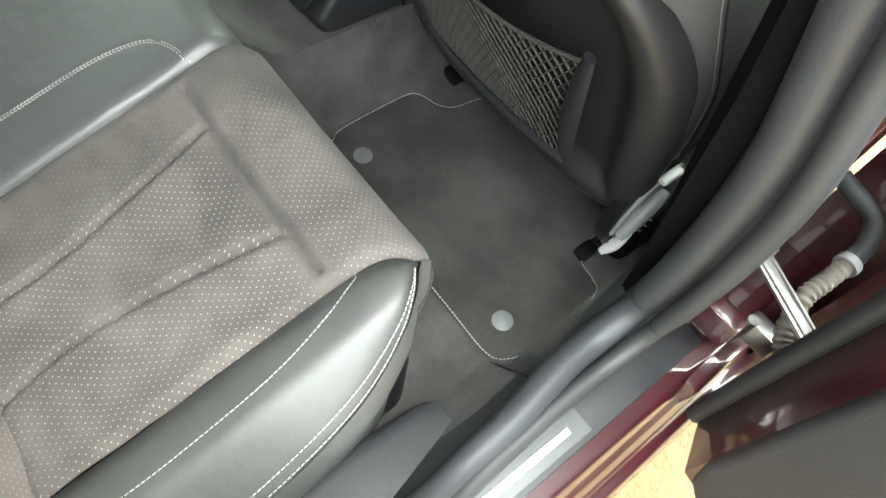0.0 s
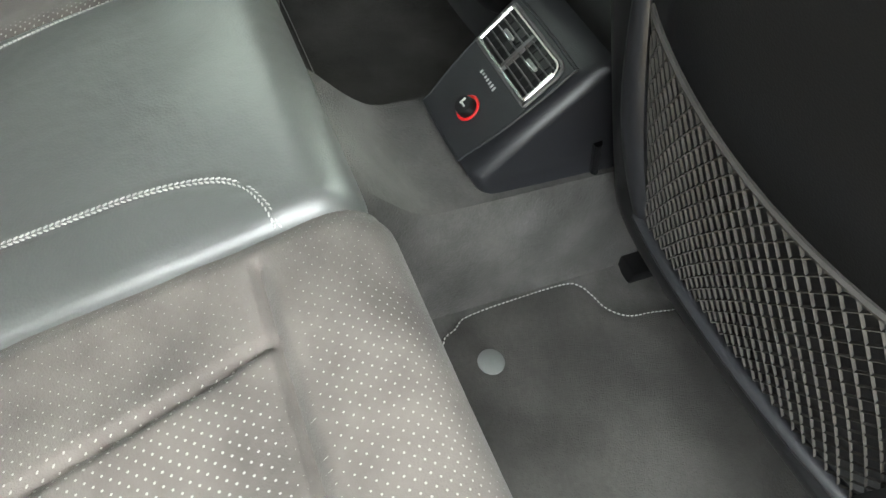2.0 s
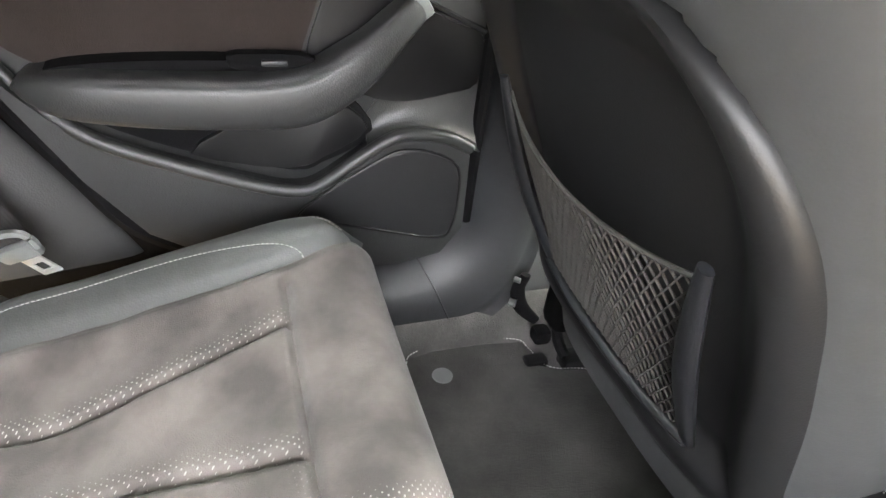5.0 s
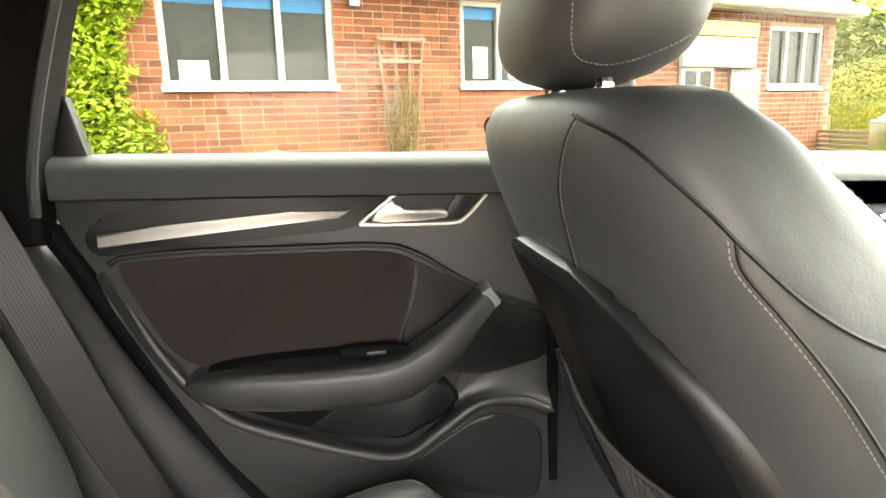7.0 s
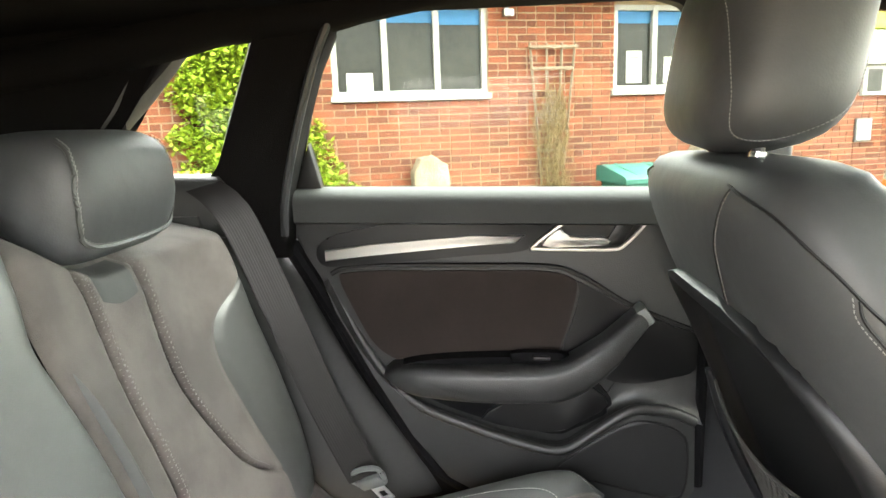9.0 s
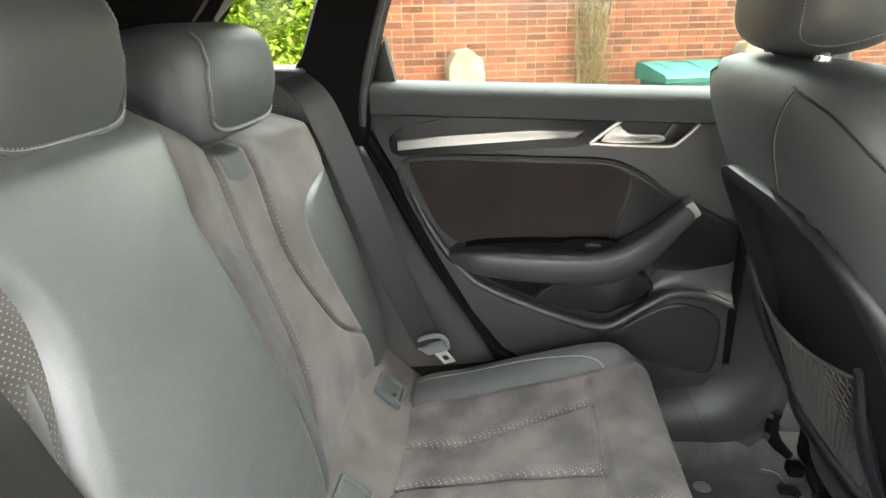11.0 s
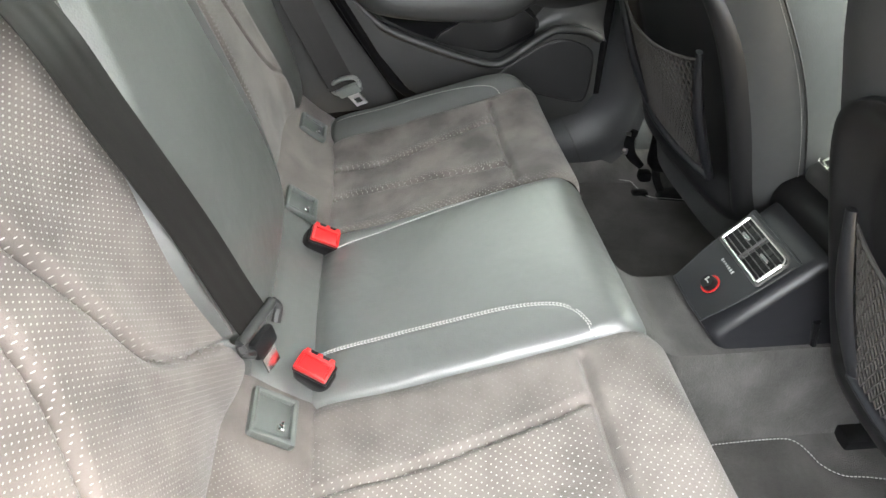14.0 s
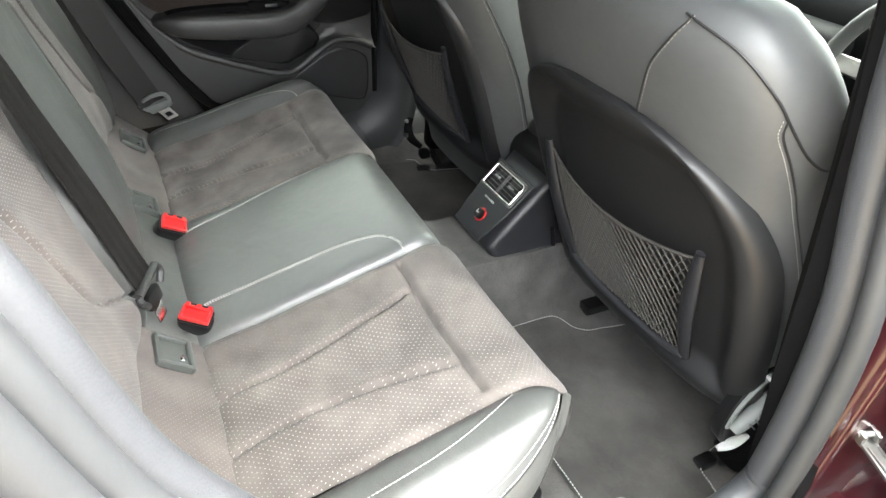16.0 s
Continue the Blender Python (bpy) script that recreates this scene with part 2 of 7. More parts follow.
def thing(name, label, category, group="", kind="", at=(0, 0, 0)):
    e = new(name)
    e.empty_display_size = 0.05
    e.location = at
    bpy.context.view_layer.update()
    return tagged(e, label, category, group, kind)


def rbox(cx, cy, cz, sx, sy, sz, r=0.004, rot=None, seg=2):
    bm = bmesh.new()
    bmesh.ops.create_cube(bm, size=1)
    bmesh.ops.scale(bm, vec=(sx, sy, sz), verts=bm.verts)
    if r:
        bmesh.ops.bevel(bm, geom=bm.edges[:], offset=min(r, 0.49 * min(sx, sy, sz)), segments=seg, profile=0.5, affect="EDGES")
    m = Matrix.Translation((cx, cy, cz)) @ (rot.to_4x4() if rot is not None else Matrix())
    bmesh.ops.transform(bm, matrix=m, verts=bm.verts)
    return bm


def join(*bms):
    out = bms[0]
    for b in bms[1:]:
        me = bpy.data.meshes.new("tmp")
        b.to_mesh(me)
        b.free()
        out.from_mesh(me)
        bpy.data.meshes.remove(me)
    return out


def smooth_line(pts, n=8, closed=False):
    """Catmull-Rom through the points."""
    p = [Vector(q) for q in pts]
    k = len(p)
    out = []
    for i in range(k if closed else k - 1):
        if closed:
            a, b, c, d = p[i - 1], p[i], p[(i + 1) % k], p[(i + 2) % k]
        else:
            b, c = p[i], p[i + 1]
            a = p[i - 1] if i else b + (b - c)
            d = p[i + 2] if i + 2 < k else c + (c - b)
        for j in range(n):
            t = j / n
            out.append(0.5 * ((2 * b) + (c - a) * t + (2 * a - 5 * b + 4 * c - d) * t * t + (3 * b - a - 3 * c + d) * t ** 3))
    if not closed:
        out.append(p[-1])
    return out


def curve1(xs, ys):
    """A smooth function through the table."""
    xs, ys = np.array(xs, float), np.array(ys, float)

    def f(x):
        x = min(max(x, xs[0]), xs[-1])
        i = min(max(int(np.searchsorted(xs, x)) - 1, 0), len(xs) - 2)
        h = xs[i + 1] - xs[i]
        t = (x - xs[i]) / h
        m0 = (ys[i + 1] - ys[max(i - 1, 0)]) / (xs[i + 1] - xs[max(i - 1, 0)])
        j = min(i + 2, len(xs) - 1)
        m1 = (ys[j] - ys[i]) / (xs[j] - xs[i])
        return float((2 * t ** 3 - 3 * t * t + 1) * ys[i] + (t ** 3 - 2 * t * t + t) * h * m0 + (3 * t * t - 2 * t ** 3) * ys[i + 1] + (t ** 3 - t * t) * h * m1)
    return f


def loft(rings, cap=True, closed=True):
    """A skin over rings of equally many points."""
    bm = bmesh.new()
    vs = [[bm.verts.new(p) for p in r] for r in rings]
    n = len(rings[0])
    for a, b in zip(vs, vs[1:]):
        for i in range(n if closed else n - 1):
            j = (i + 1) % n
            bm.faces.new((a[i], a[j], b[j], b[i]))
    if cap:
        bm.faces.new(vs[0][::-1])
        bm.faces.new(vs[-1])
    return bm


def tube(pts, r, sides=6, closed=False, flat=1.0, up=Vector((0, 0, 1)), taper=None):
    """A round or oval bar along a line."""
    pts = [Vector(p) for p in pts]
    n = len(pts)
    rings = []
    for i, p in enumerate(pts):
        a = pts[i - 1] if (i or closed) else p
        b = pts[(i + 1) % n] if (i + 1 < n or closed) else p
        t = (b - a).normalized()
        s = t.cross(up)
        if s.length < 1e-4:
            s = t.cross(Vector((1, 0.1, 0)))
        s.normalize()
        u = s.cross(t)
        k = taper(i / max(1, n - 1)) if taper else 1
        rings.append([p + r * k * (math.cos(2 * math.pi * j / sides) * s + flat * math.sin(2 * math.pi * j / sides) * u) for j in range(sides)])
    if closed:
        rings.append(rings[0])
        bm = loft(rings, cap=False)
        bmesh.ops.remove_doubles(bm, verts=bm.verts, dist=1e-6)
        return bm
    return loft(rings)


def dashes(pts, length=0.0042, gap=0.0014, r=0.0007, lift=Vector((0, 0, 0.0006)), lean=0.0):
    """Sewing stitches along a line: short thread pieces, one bmesh."""
    pts = [Vector(p) + lift for p in pts]
    bm = bmesh.new()
    acc, nxt = 0.0, 0.0
    segs = [(pts[i], pts[i + 1]) for i in range(len(pts) - 1)]
    for a, b in segs:
        L = (b - a).length
        if L < 1e-6:
            continue
        d = (b - a) / L
        while nxt < acc + L:
            p = a + d * (nxt - acc)
            s = d.cross(Vector((0.3, 0.2, 1))).normalized()
            u = s.cross(d)
            dd = (d + s * lean).normalized()
            ring = []
            for k, w in ((0.0, 0.5), (0.25, 1.0), (0.75, 1.0), (1.0, 0.5)):
                c = p + dd * length * k
                ring.append([bm.verts.new(c + r * w * (math.cos(q) * s + math.sin(q) * u)) for q in (0.8, 2.4, 3.9, 5.5)])
            for g, h in zip(ring, ring[1:]):
                for i in range(4):
                    bm.faces.new((g[i], g[(i + 1) % 4], h[(i + 1) % 4], h[i]))
            bm.faces.new(ring[0][::-1])
            bm.faces.new(ring[-1])
            nxt += length + gap
        acc += L
    return bm


def sheet(fn, nu, nv, back=None):
    """A surface from fn(u, v); with back (a vector) it gets that thickness."""
    P = [[Vector(fn(i / nu, j / nv)) for j in range(nv + 1)] for i in range(nu + 1)]
    bm = bmesh.new()
    V = [[bm.verts.new(p) for p in r] for r in P]
    for i in range(nu):
        for j in range(nv):
            bm.faces.new((V[i][j], V[i + 1][j], V[i + 1][j + 1], V[i][j + 1]))
    if back is not None:
        B = [[bm.verts.new(p + Vector(back)) for p in r] for r in P]
        for i in range(nu):
            for j in range(nv):
                bm.faces.new((B[i][j], B[i][j + 1], B[i + 1][j + 1], B[i + 1][j]))
        rim = [(i, 0) for i in range(nu)] + [(nu, j) for j in range(nv)] + [(i, nv) for i in range(nu, 0, -1)] + [(0, j) for j in range(nv, 0, -1)]
        for a, b in zip(rim, rim[1:] + rim[:1]):
            bm.faces.new((V[a[0]][a[1]], B[a[0]][a[1]], B[b[0]][b[1]], V[b[0]][b[1]]))
    return bm


def slab(poly, lo, hi, axis="x", r=0.004, seg=2):
    """A plate from an outline in the plane across the axis, between lo and hi, with rounded edges."""
    bm = bmesh.new()

    def P(p, d):
        return {"x": (d, p[0], p[1]), "y": (p[0], d, p[1]), "z": (p[0], p[1], d)}[axis]
    a = [bm.verts.new(P(p, lo)) for p in poly]
    b = [bm.verts.new(P(p, hi)) for p in poly]
    n = len(poly)
    fa, fb = bm.faces.new(a), bm.faces.new(b[::-1])
    for i in range(n):
        bm.faces.new((a[i], b[i], b[(i + 1) % n], a[(i + 1) % n]))
    if r:
        es = [e for e in bm.edges if all(v in set(a) for v in e.verts) or all(v in set(b) for v in e.verts)]
        bmesh.ops.bevel(bm, geom=es, offset=r, segments=seg, profile=0.5, affect="EDGES", clamp_overlap=True)
    return bm


def lerp(a, b, t):
    return a + (b - a) * t


def sstep(a, b, x):
    t = min(1, max(0, (x - a) / (b - a)))
    return t * t * (3 - 2 * t)


def bumpf(x, c, w):
    return math.exp(-((x - c) / w) ** 2)


def uvmap(ob, fn, perf=None):
    """UV in metres from fn(co) and, where given, the layer that says where a cloth is perforated."""
    me = ob.data
    lay = me.uv_layers.new(name="UVMap")
    cos = [fn(v.co) for v in me.vertices]
    for lp in me.loops:
        lay.data[lp.index].uv = cos[lp.vertex_index]
    if perf:
        a = me.attributes.new("perf", "FLOAT", "POINT")
        a.data.foreach_set("value", [perf(v.co) for v in me.vertices])

# ---------------------------------------------------------------- rear bench
CUSH = smooth_line([(0, 0.030, 0.490), (0, 0.042, 0.522), (0, 0.075, 0.538), (0, 0.14, 0.553), (0, 0.22, 0.577), (0, 0.30, 0.600), (0, 0.37, 0.620), (0, 0.42, 0.630),
                    (0, 0.452, 0.620), (0, 0.468, 0.592), (0, 0.468, 0.53), (0, 0.455, 0.43), (0, 0.445, 0.31)], 8)
CUSH_L = [0.0]
for q0, q1 in zip(CUSH, CUSH[1:]):
    CUSH_L.append(CUSH_L[-1] + (q1 - q0).length)


def cush(v):
    """Point of the cushion's side profile, v from the back seam (0) to the floor (1)."""
    s = v * CUSH_L[-1]
    i = min(max(int(np.searchsorted(CUSH_L, s)) - 1, 0), len(CUSH) - 2)
    k = (s - CUSH_L[i]) / (CUSH_L[i + 1] - CUSH_L[i])
    return CUSH[i].lerp(CUSH[i + 1], k)


CV_K = np.linspace(0, 0.62, 1500)
CV_Y = np.maximum.accumulate([cush(k).y for k in CV_K])


def cush_v(y):
    """Where along the profile the cushion reaches y."""
    return float(np.interp(y, CV_Y, CV_K))


bolster_in = curve1([0.03, 0.2, 0.36, 0.40, 0.43, 0.445, 0.47], [0.502, 0.504, 0.507, 0.511, 0.520, 0.530, 0.540])
bolster_out = curve1([0.03, 0.15, 0.25, 0.33, 0.39, 0.42, 0.445, 0.47], [0.632, 0.630, 0.624, 0.610, 0.585, 0.562, 0.5365, 0.5405])
pleat_in = curve1([0.03, 0.15, 0.22, 0.30, 0.36], [0.290, 0.285, 0.277, 0.264, 0.253])
pleat_out = curve1([0.03, 0.13, 0.20, 0.27, 0.36], [0.394, 0.378, 0.386, 0.400, 0.421])


def groove(d, w, depth):
    return -depth * math.exp(-(d / w) ** 2)


def cushion_lift(X, y):
    """Sideways shape: a dished seat, raised bolster and hollow seams."""
    z = -0.009 * bumpf(X, 0.335, 0.12) + 0.012 * sstep(0.46, 0.54, X) - 0.030 * sstep(0.56, 0.625, X)
    return z * (1 - 0.6 * sstep(0.40, 0.46, y))


def pad_point(sgn, a, b, u, v, extra=None):
    p = cush(v)
    X = lerp(a(p.y), b(p.y), u)
    z = p.z + cushion_lift(X, p.y)
    top = 1 - sstep(0.47, 0.62, v)
    e = min(abs(X - a(p.y)), abs(b(p.y) - X))
    z -= 0.009 * math.exp(-(e / 0.010) ** 2) * (0.4 + 0.6 * top)
    y = p.y - 0.006 * math.exp(-(e / 0.012) ** 2) * (1 - top)
    if extra:
        z += extra(X, p.y) * top
    return (sgn * X, y, z)


def seat_dents(X, y):
    d = groove(X - pleat_in(y), 0.005, 0.010) * (1 - sstep(0.352, 0.361, y))
    d += groove(X - pleat_out(y), 0.005, 0.010) * (1 - sstep(0.352, 0.361, y))
    d += groove(y - 0.360, 0.0045, 0.013) * sstep(0.185, 0.20, X) * (1 - sstep(0.475, 0.49, X))
    d += 0.0045 * noise.noise((X * 9, y * 9, 1.7)) + 0.0015 * noise.noise((X * 30, y * 30, 4.1))
    d += 0.004 * math.cos((X - 0.17) * 2 * math.pi / 0.11) * (1 - sstep(0.3, 0.36, y)) * 0.5
    return d


def punched(d):
    """A band of punched rows beside a seam, thinning out away from it."""
    return 1.1 * sstep(0.001, 0.004, d) * (1 - sstep(0.014, 0.030, d))


bench = thing("rear_bench", "rear bench in black leather and grey perforated suede", "car seat")
for sgn in (-1, 1):
    ob = part("seat_pad", sheet(lambda u, v: pad_point(sgn, lambda y: 0.172, bolster_in, u, v, seat_dents), 90, 220), SUEDE_SEAT if sgn > 0 else SUEDE_FAR, bench,
              "grey-brown perforated suede seat pad with two sewn pleats", 60)
    if sgn > 0:
        uvmap(ob, lambda c: (c.x, c.y - c.z * 0.6), lambda c: max(0.0, 1.0 - 0.55 * bumpf(abs(c.x), 0.20, 0.05) - 0.9 * sstep(0.44, 0.47, c.y) - 0.95 * bumpf(c.y, 0.360, 0.012)))
    else:
        uvmap(ob, lambda c: (c.x, c.y - c.z * 0.6), lambda c: 0.95 * max(punched(abs(c.x) - pleat_in(c.y)) * (c.y < 0.355), punched(abs(c.x) - pleat_out(c.y)) * (c.y < 0.36), punched(abs(c.x) - 0.174) * (c.y < 0.47),
                                                                         0.6 * bumpf(c.y, 0.350, 0.010) * bumpf(abs(c.x), 0.235, 0.04)))
    part("side_bolster", sheet(lambda u, v: pad_point(sgn, bolster_in, bolster_out, u, v * 0.585, lambda X, y: 0.010 * math.sin(math.pi * min(1, max(0, (X - bolster_in(y)) / max(0.004, bolster_out(y) - bolster_in(y)))))), 24, 60),
         LEATHER_WORN, bench, "smooth black leather side bolster with double stitching", 60)

    def skirt(u, v):
        p = cush(0.04 + u * 0.565)
        X = bolster_out(p.y)
        z = p.z + cushion_lift(X, p.y) - 0.002
        k = v
        return (sgn * (X - 0.012 * k + 0.010 * math.sin(math.pi * min(1, 2.5 * k))), p.y - 0.03 * k * sstep(0.4, 0.46, p.y), lerp(z, 0.30, k))
    part("side_skirt", sheet(skirt, 50, 14), LEATHER, bench, "", 60)
    # stitches
    top = []
    for i in range(60):
        y = 0.05 + 0.385 * i / 59
        v = cush_v(y)
        top.append((y, v))
    line = [Vector(pad_point(sgn, bolster_in, bolster_out, 0.97, v)) for y, v in top]
    part("stitching", dashes([p + Vector((0, 0, 0.004)) for p in line]), STITCH, bench, "white thread stitching")
    line = [Vector(pad_point(sgn, bolster_in, bolster_out, 0.90, v)) for y, v in top]
    part("stitching", dashes([p + Vector((0, 0, 0.005)) for p in line]), STITCH, bench, "white thread stitching")
    inner = smooth_line([(0.55, 0.05, 0), (0.552, 0.15, 0), (0.548, 0.26, 0), (0.535, 0.33, 0), (0.518, 0.375, 0), (0.508, 0.386, 0)], 12)
    line = []
    for q in inner:
        v = cush_v(q.y)
        b0, b1 = bolster_in(q.y), bolster_out(q.y)
        u = (q.x - b0) / (b1 - b0)
        pp = Vector(pad_point(sgn, bolster_in, bolster_out, u, v, lambda X, y: 0.010 * math.sin(math.pi * min(1, max(0, (X - bolster_in(y)) / max(0.004, bolster_out(y) - bolster_in(y)))))))
        line.append(pp)
    part("stitching", dashes(line), STITCH, bench, "white thread stitching")


def leather_dents(X, y):
    d = 0.006 * (1 - (X / 0.172) ** 2) + 0.002 * noise.noise((X * 12, y * 12, 8.3))
    s = curve1([0.05, 0.15, 0.295, 0.34, 0.363, 0.38], [0.100, 0.096, 0.102, 0.112, 0.128, 0.17])(y) if X > 0 else curve1([0.05, 0.16, 0.257, 0.38], [0.124, 0.147, 0.160, 0.177])(y)
    return d + groove(abs(X) - s, 0.004, 0.0025)


def centre_point(u, v):
    p = cush(v)
    X = lerp(-0.178, 0.178, u)
    e = 0.178 - abs(X)
    z = p.z + 0.004 - 0.008 * math.exp(-(e / 0.014) ** 2) - 0.022 * math.exp(-(e / 0.004) ** 2) + leather_dents(X, p.y) * (1 - sstep(0.5, 0.6, v))
    return (X, p.y - 0.012 * sstep(0.38, 0.46, p.y) - 0.008 * math.exp(-(e / 0.012) ** 2) * sstep(0.5, 0.6, v), z)


part("centre_pad", sheet(centre_point, 120, 100), LEATHER, bench, "smooth black leather centre pad", 60)
CENTRE_SEAMS = [[(0.100, 0.050, 0), (0.096, 0.15, 0), (0.098, 0.225, 0), (0.102, 0.295, 0), (0.112, 0.340, 0), (0.128, 0.363, 0), (0.150, 0.374, 0), (0.170, 0.380, 0)],
                [(-0.124, 0.050, 0), (-0.147, 0.160, 0), (-0.160, 0.257, 0), (-0.169, 0.333, 0), (-0.175, 0.371, 0)]]
for seam_line in CENTRE_SEAMS:
    line = []
    side = 1 if seam_line[0][0] > 0 else -1
    for q in smooth_line(seam_line, 12):
        line.append(Vector(centre_point((q.x + 0.178) / 0.356, cush_v(q.y))))
    flat = [(b - a).cross(Vector((0, 0, 1))).normalized() * 0.0024 * side for a, b in zip(line, line[1:])]
    part("stitching", join(dashes(line, 0.0038, 0.0008, 0.0009, Vector((0, 0, 0.0018)), lean=0.3), dashes([p - o for p, o in zip(line, flat + flat[-1:])], 0.0038, 0.0008, 0.0009, Vector((0, 0, 0.0018)), lean=-0.3)), STITCH, bench, "white thread twin stitching")
part("cushion_base", rbox(0, 0.22, 0.40, 1.16, 0.40, 0.20, 0.02), PLASTIC_DARK, bench)

# backrest
front_y = curve1([0.50, 0.56, 0.61, 0.68, 0.78, 0.90, 1.00, 1.05], [-0.060, -0.050, -0.038, -0.047, -0.074, -0.112, -0.142, -0.165])


def back_profile(v, lift):
    """Front face from the seat seam up (v 0..0.85), then over the rounded top to the back."""
    if v < 0.85:
        z = lerp(0.545, 1.035, v / 0.85)
        return front_y(z) + lift, z
    a = (v - 0.85) / 0.15 * math.pi / 2
    y0 = front_y(1.035) + lift
    return y0 - 0.06 * math.sin(a) - 0.06 * (1 - math.cos(a)), 1.035 + 0.022 * math.sin(a)


# edges of the centre section, which stands a little towards the far door
centre_edge_of = {1: curve1([0.54, 0.61, 0.65, 0.74, 0.85, 0.93, 0.97, 1.015, 1.05, 1.10], [0.160, 0.158, 0.170, 0.174, 0.150, 0.122, 0.113, 0.116, 0.135, 0.170]),
                  -1: curve1([0.54, 0.65, 0.74, 0.85, 0.90, 0.97, 1.01, 1.05, 1.10], [0.190, 0.195, 0.193, 0.188, 0.183, 0.168, 0.160, 0.168, 0.178])}
lens_edge = curve1([0.54, 0.66, 0.72, 0.785, 0.88, 0.933, 0.974, 1.06], [0.535, 0.516, 0.498, 0.484, 0.474, 0.505, 0.605, 0.622])
pleat_a = curve1([0.54, 0.664, 0.70, 0.746, 0.85, 0.935, 1.06], [0.52, 0.516, 0.470, 0.423, 0.372, 0.366, 0.385])
pleat_b_of = {-1: curve1([0.54, 0.64, 0.72, 0.79, 0.9, 1.06], [0.20, 0.225, 0.262, 0.274, 0.268, 0.264]),
              1: curve1([0.54, 0.618, 0.652, 0.698, 0.738, 0.80, 0.894, 0.95, 1.06], [0.11, 0.142, 0.178, 0.244, 0.279, 0.294, 0.312, 0.316, 0.312])}


def outer_shape(X, z, sgn=-1):
    pleat_b = pleat_b_of[sgn]
    d = 0.022 * sstep(0.45, 0.57, X) - 0.03 * sstep(0.58, 0.64, X) + 0.012 * (1 - sstep(0.17, 0.26, X))
    d += groove(X - pleat_a(z), 0.0055, 0.017) * sstep(0.66, 0.70, z) + groove(X - pleat_b(z), 0.0055, 0.017) * (sstep(0.66, 0.72, z) if sgn < 0 else sstep(0.60, 0.64, z))
    d += 0.003 * noise.noise((X * 10, z * 10, 3.3))
    return d


def back_patch(sgn, a, b, u, v, lift=0.0, shape=outer_shape):
    y, z = back_profile(v, lift)
    X = lerp(a(z), b(z), u)
    e = min(abs(X - a(z)), abs(b(z) - X))
    y += (shape(X, z, sgn) - 0.005 * math.exp(-(e / 0.009) ** 2)) * (1 - sstep(0.85, 1.0, v))
    return (sgn * X, y, z + 0.070 * sstep(0.6, 1.0, v) * (1 - sstep(0.18, 0.32, X)))


backrest = bench
door_edge = curve1([0.52, 0.566, 0.766, 0.934, 1.012, 1.073], [0.226, 0.200, 0.075, -0.009, -0.049, -0.050])
for sgn in (-1, 1):
    centre_edge, pleat_b = centre_edge_of[sgn], pleat_b_of[sgn]
    ob = part("back_pad", sheet(lambda u, v: back_patch(sgn, lambda z: centre_edge(z) - 0.012, lens_edge, u, v), 74, 110), SUEDE, backrest, "grey-brown perforated suede backrest pad with sewn pleats", 60)
    if sgn > 0:
        uvmap(ob, lambda c: (c.x, c.z - c.y * 0.3), lambda c: 0.72 + 0.40 * sstep(0.72, 0.92, c.z))
    else:
        uvmap(ob, lambda c: (c.x, c.z - c.y * 0.3), lambda c: 0.8 * max(bumpf(abs(c.x) - 0.010, pleat_a(c.z), 0.008) * sstep(0.68, 0.72, c.z), bumpf(abs(c.x) - 0.010, pleat_b(c.z), 0.008)))
    part("back_bolster", sheet(lambda u, v: back_patch(sgn, lens_edge, lambda z: 0.625, u, v), 24, 60), LEATHER_WORN, backrest, "black leather backrest bolster", 60)
    bolster_w = curve1([0.54, 0.64, 0.74, 0.82, 0.90, 0.95, 0.975, 1.06], [0.006, 0.012, 0.022, 0.024, 0.019, 0.010, 0.001, 0.001])
    part("inner_bolster", sheet(lambda u, v: back_patch(sgn, lambda z: centre_edge(z) + 0.006, lambda z: centre_edge(z) + 0.006 + bolster_w(z), u, v * 0.745, 0.0, lambda X, z, g: outer_shape(X, z, g) + 0.011 * math.sin(math.pi * u) * (1 - sstep(0.93, 0.975, z))), 12, 60), LEATHER_WORN, backrest, "black leather inner bolster", 60)

    for pl_f in (pleat_a, pleat_b) if sgn < 0 else ():
        line = [Vector(back_patch(sgn, centre_edge, lens_edge, (pl_f(back_profile(v, 0)[1]) + 0.009 - centre_edge(back_profile(v, 0)[1])) / (lens_edge(back_profile(v, 0)[1]) - centre_edge(back_profile(v, 0)[1])), v)) for v in np.linspace(0.27, 0.84, 90)]
        part("pleat_stitching", dashes(line, 0.0028, 0.0042, 0.0009, Vector((0, 0.001, 0)), lean=0.6), STITCH_DARK, backrest, "thread stitching along the pleat")
    # leather tab between the pleats, under the headrest
    tab_lo, tab_hi = (lambda z: pleat_b(z) + 0.008), (lambda z: pleat_a(z) - 0.008)
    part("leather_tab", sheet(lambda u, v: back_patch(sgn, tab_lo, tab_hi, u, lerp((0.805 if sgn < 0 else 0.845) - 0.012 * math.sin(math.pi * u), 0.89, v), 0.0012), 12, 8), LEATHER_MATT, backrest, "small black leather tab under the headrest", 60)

    def cheek(u, v):
        z = lerp(0.52, 1.06, v)
        if sgn > 0:
            return (lerp(0.618, 0.690, u), front_y(z) - 0.02 + 0.045 * sstep(0.3, 1, u) + 0.02 * u, z)
        return (-lerp(0.618, 0.700, u), lerp(front_y(z) - 0.02, door_edge(z) - 0.036, sstep(0.05, 1.0, u)), z)
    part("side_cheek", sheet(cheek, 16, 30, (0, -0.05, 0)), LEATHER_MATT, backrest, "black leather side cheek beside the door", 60)


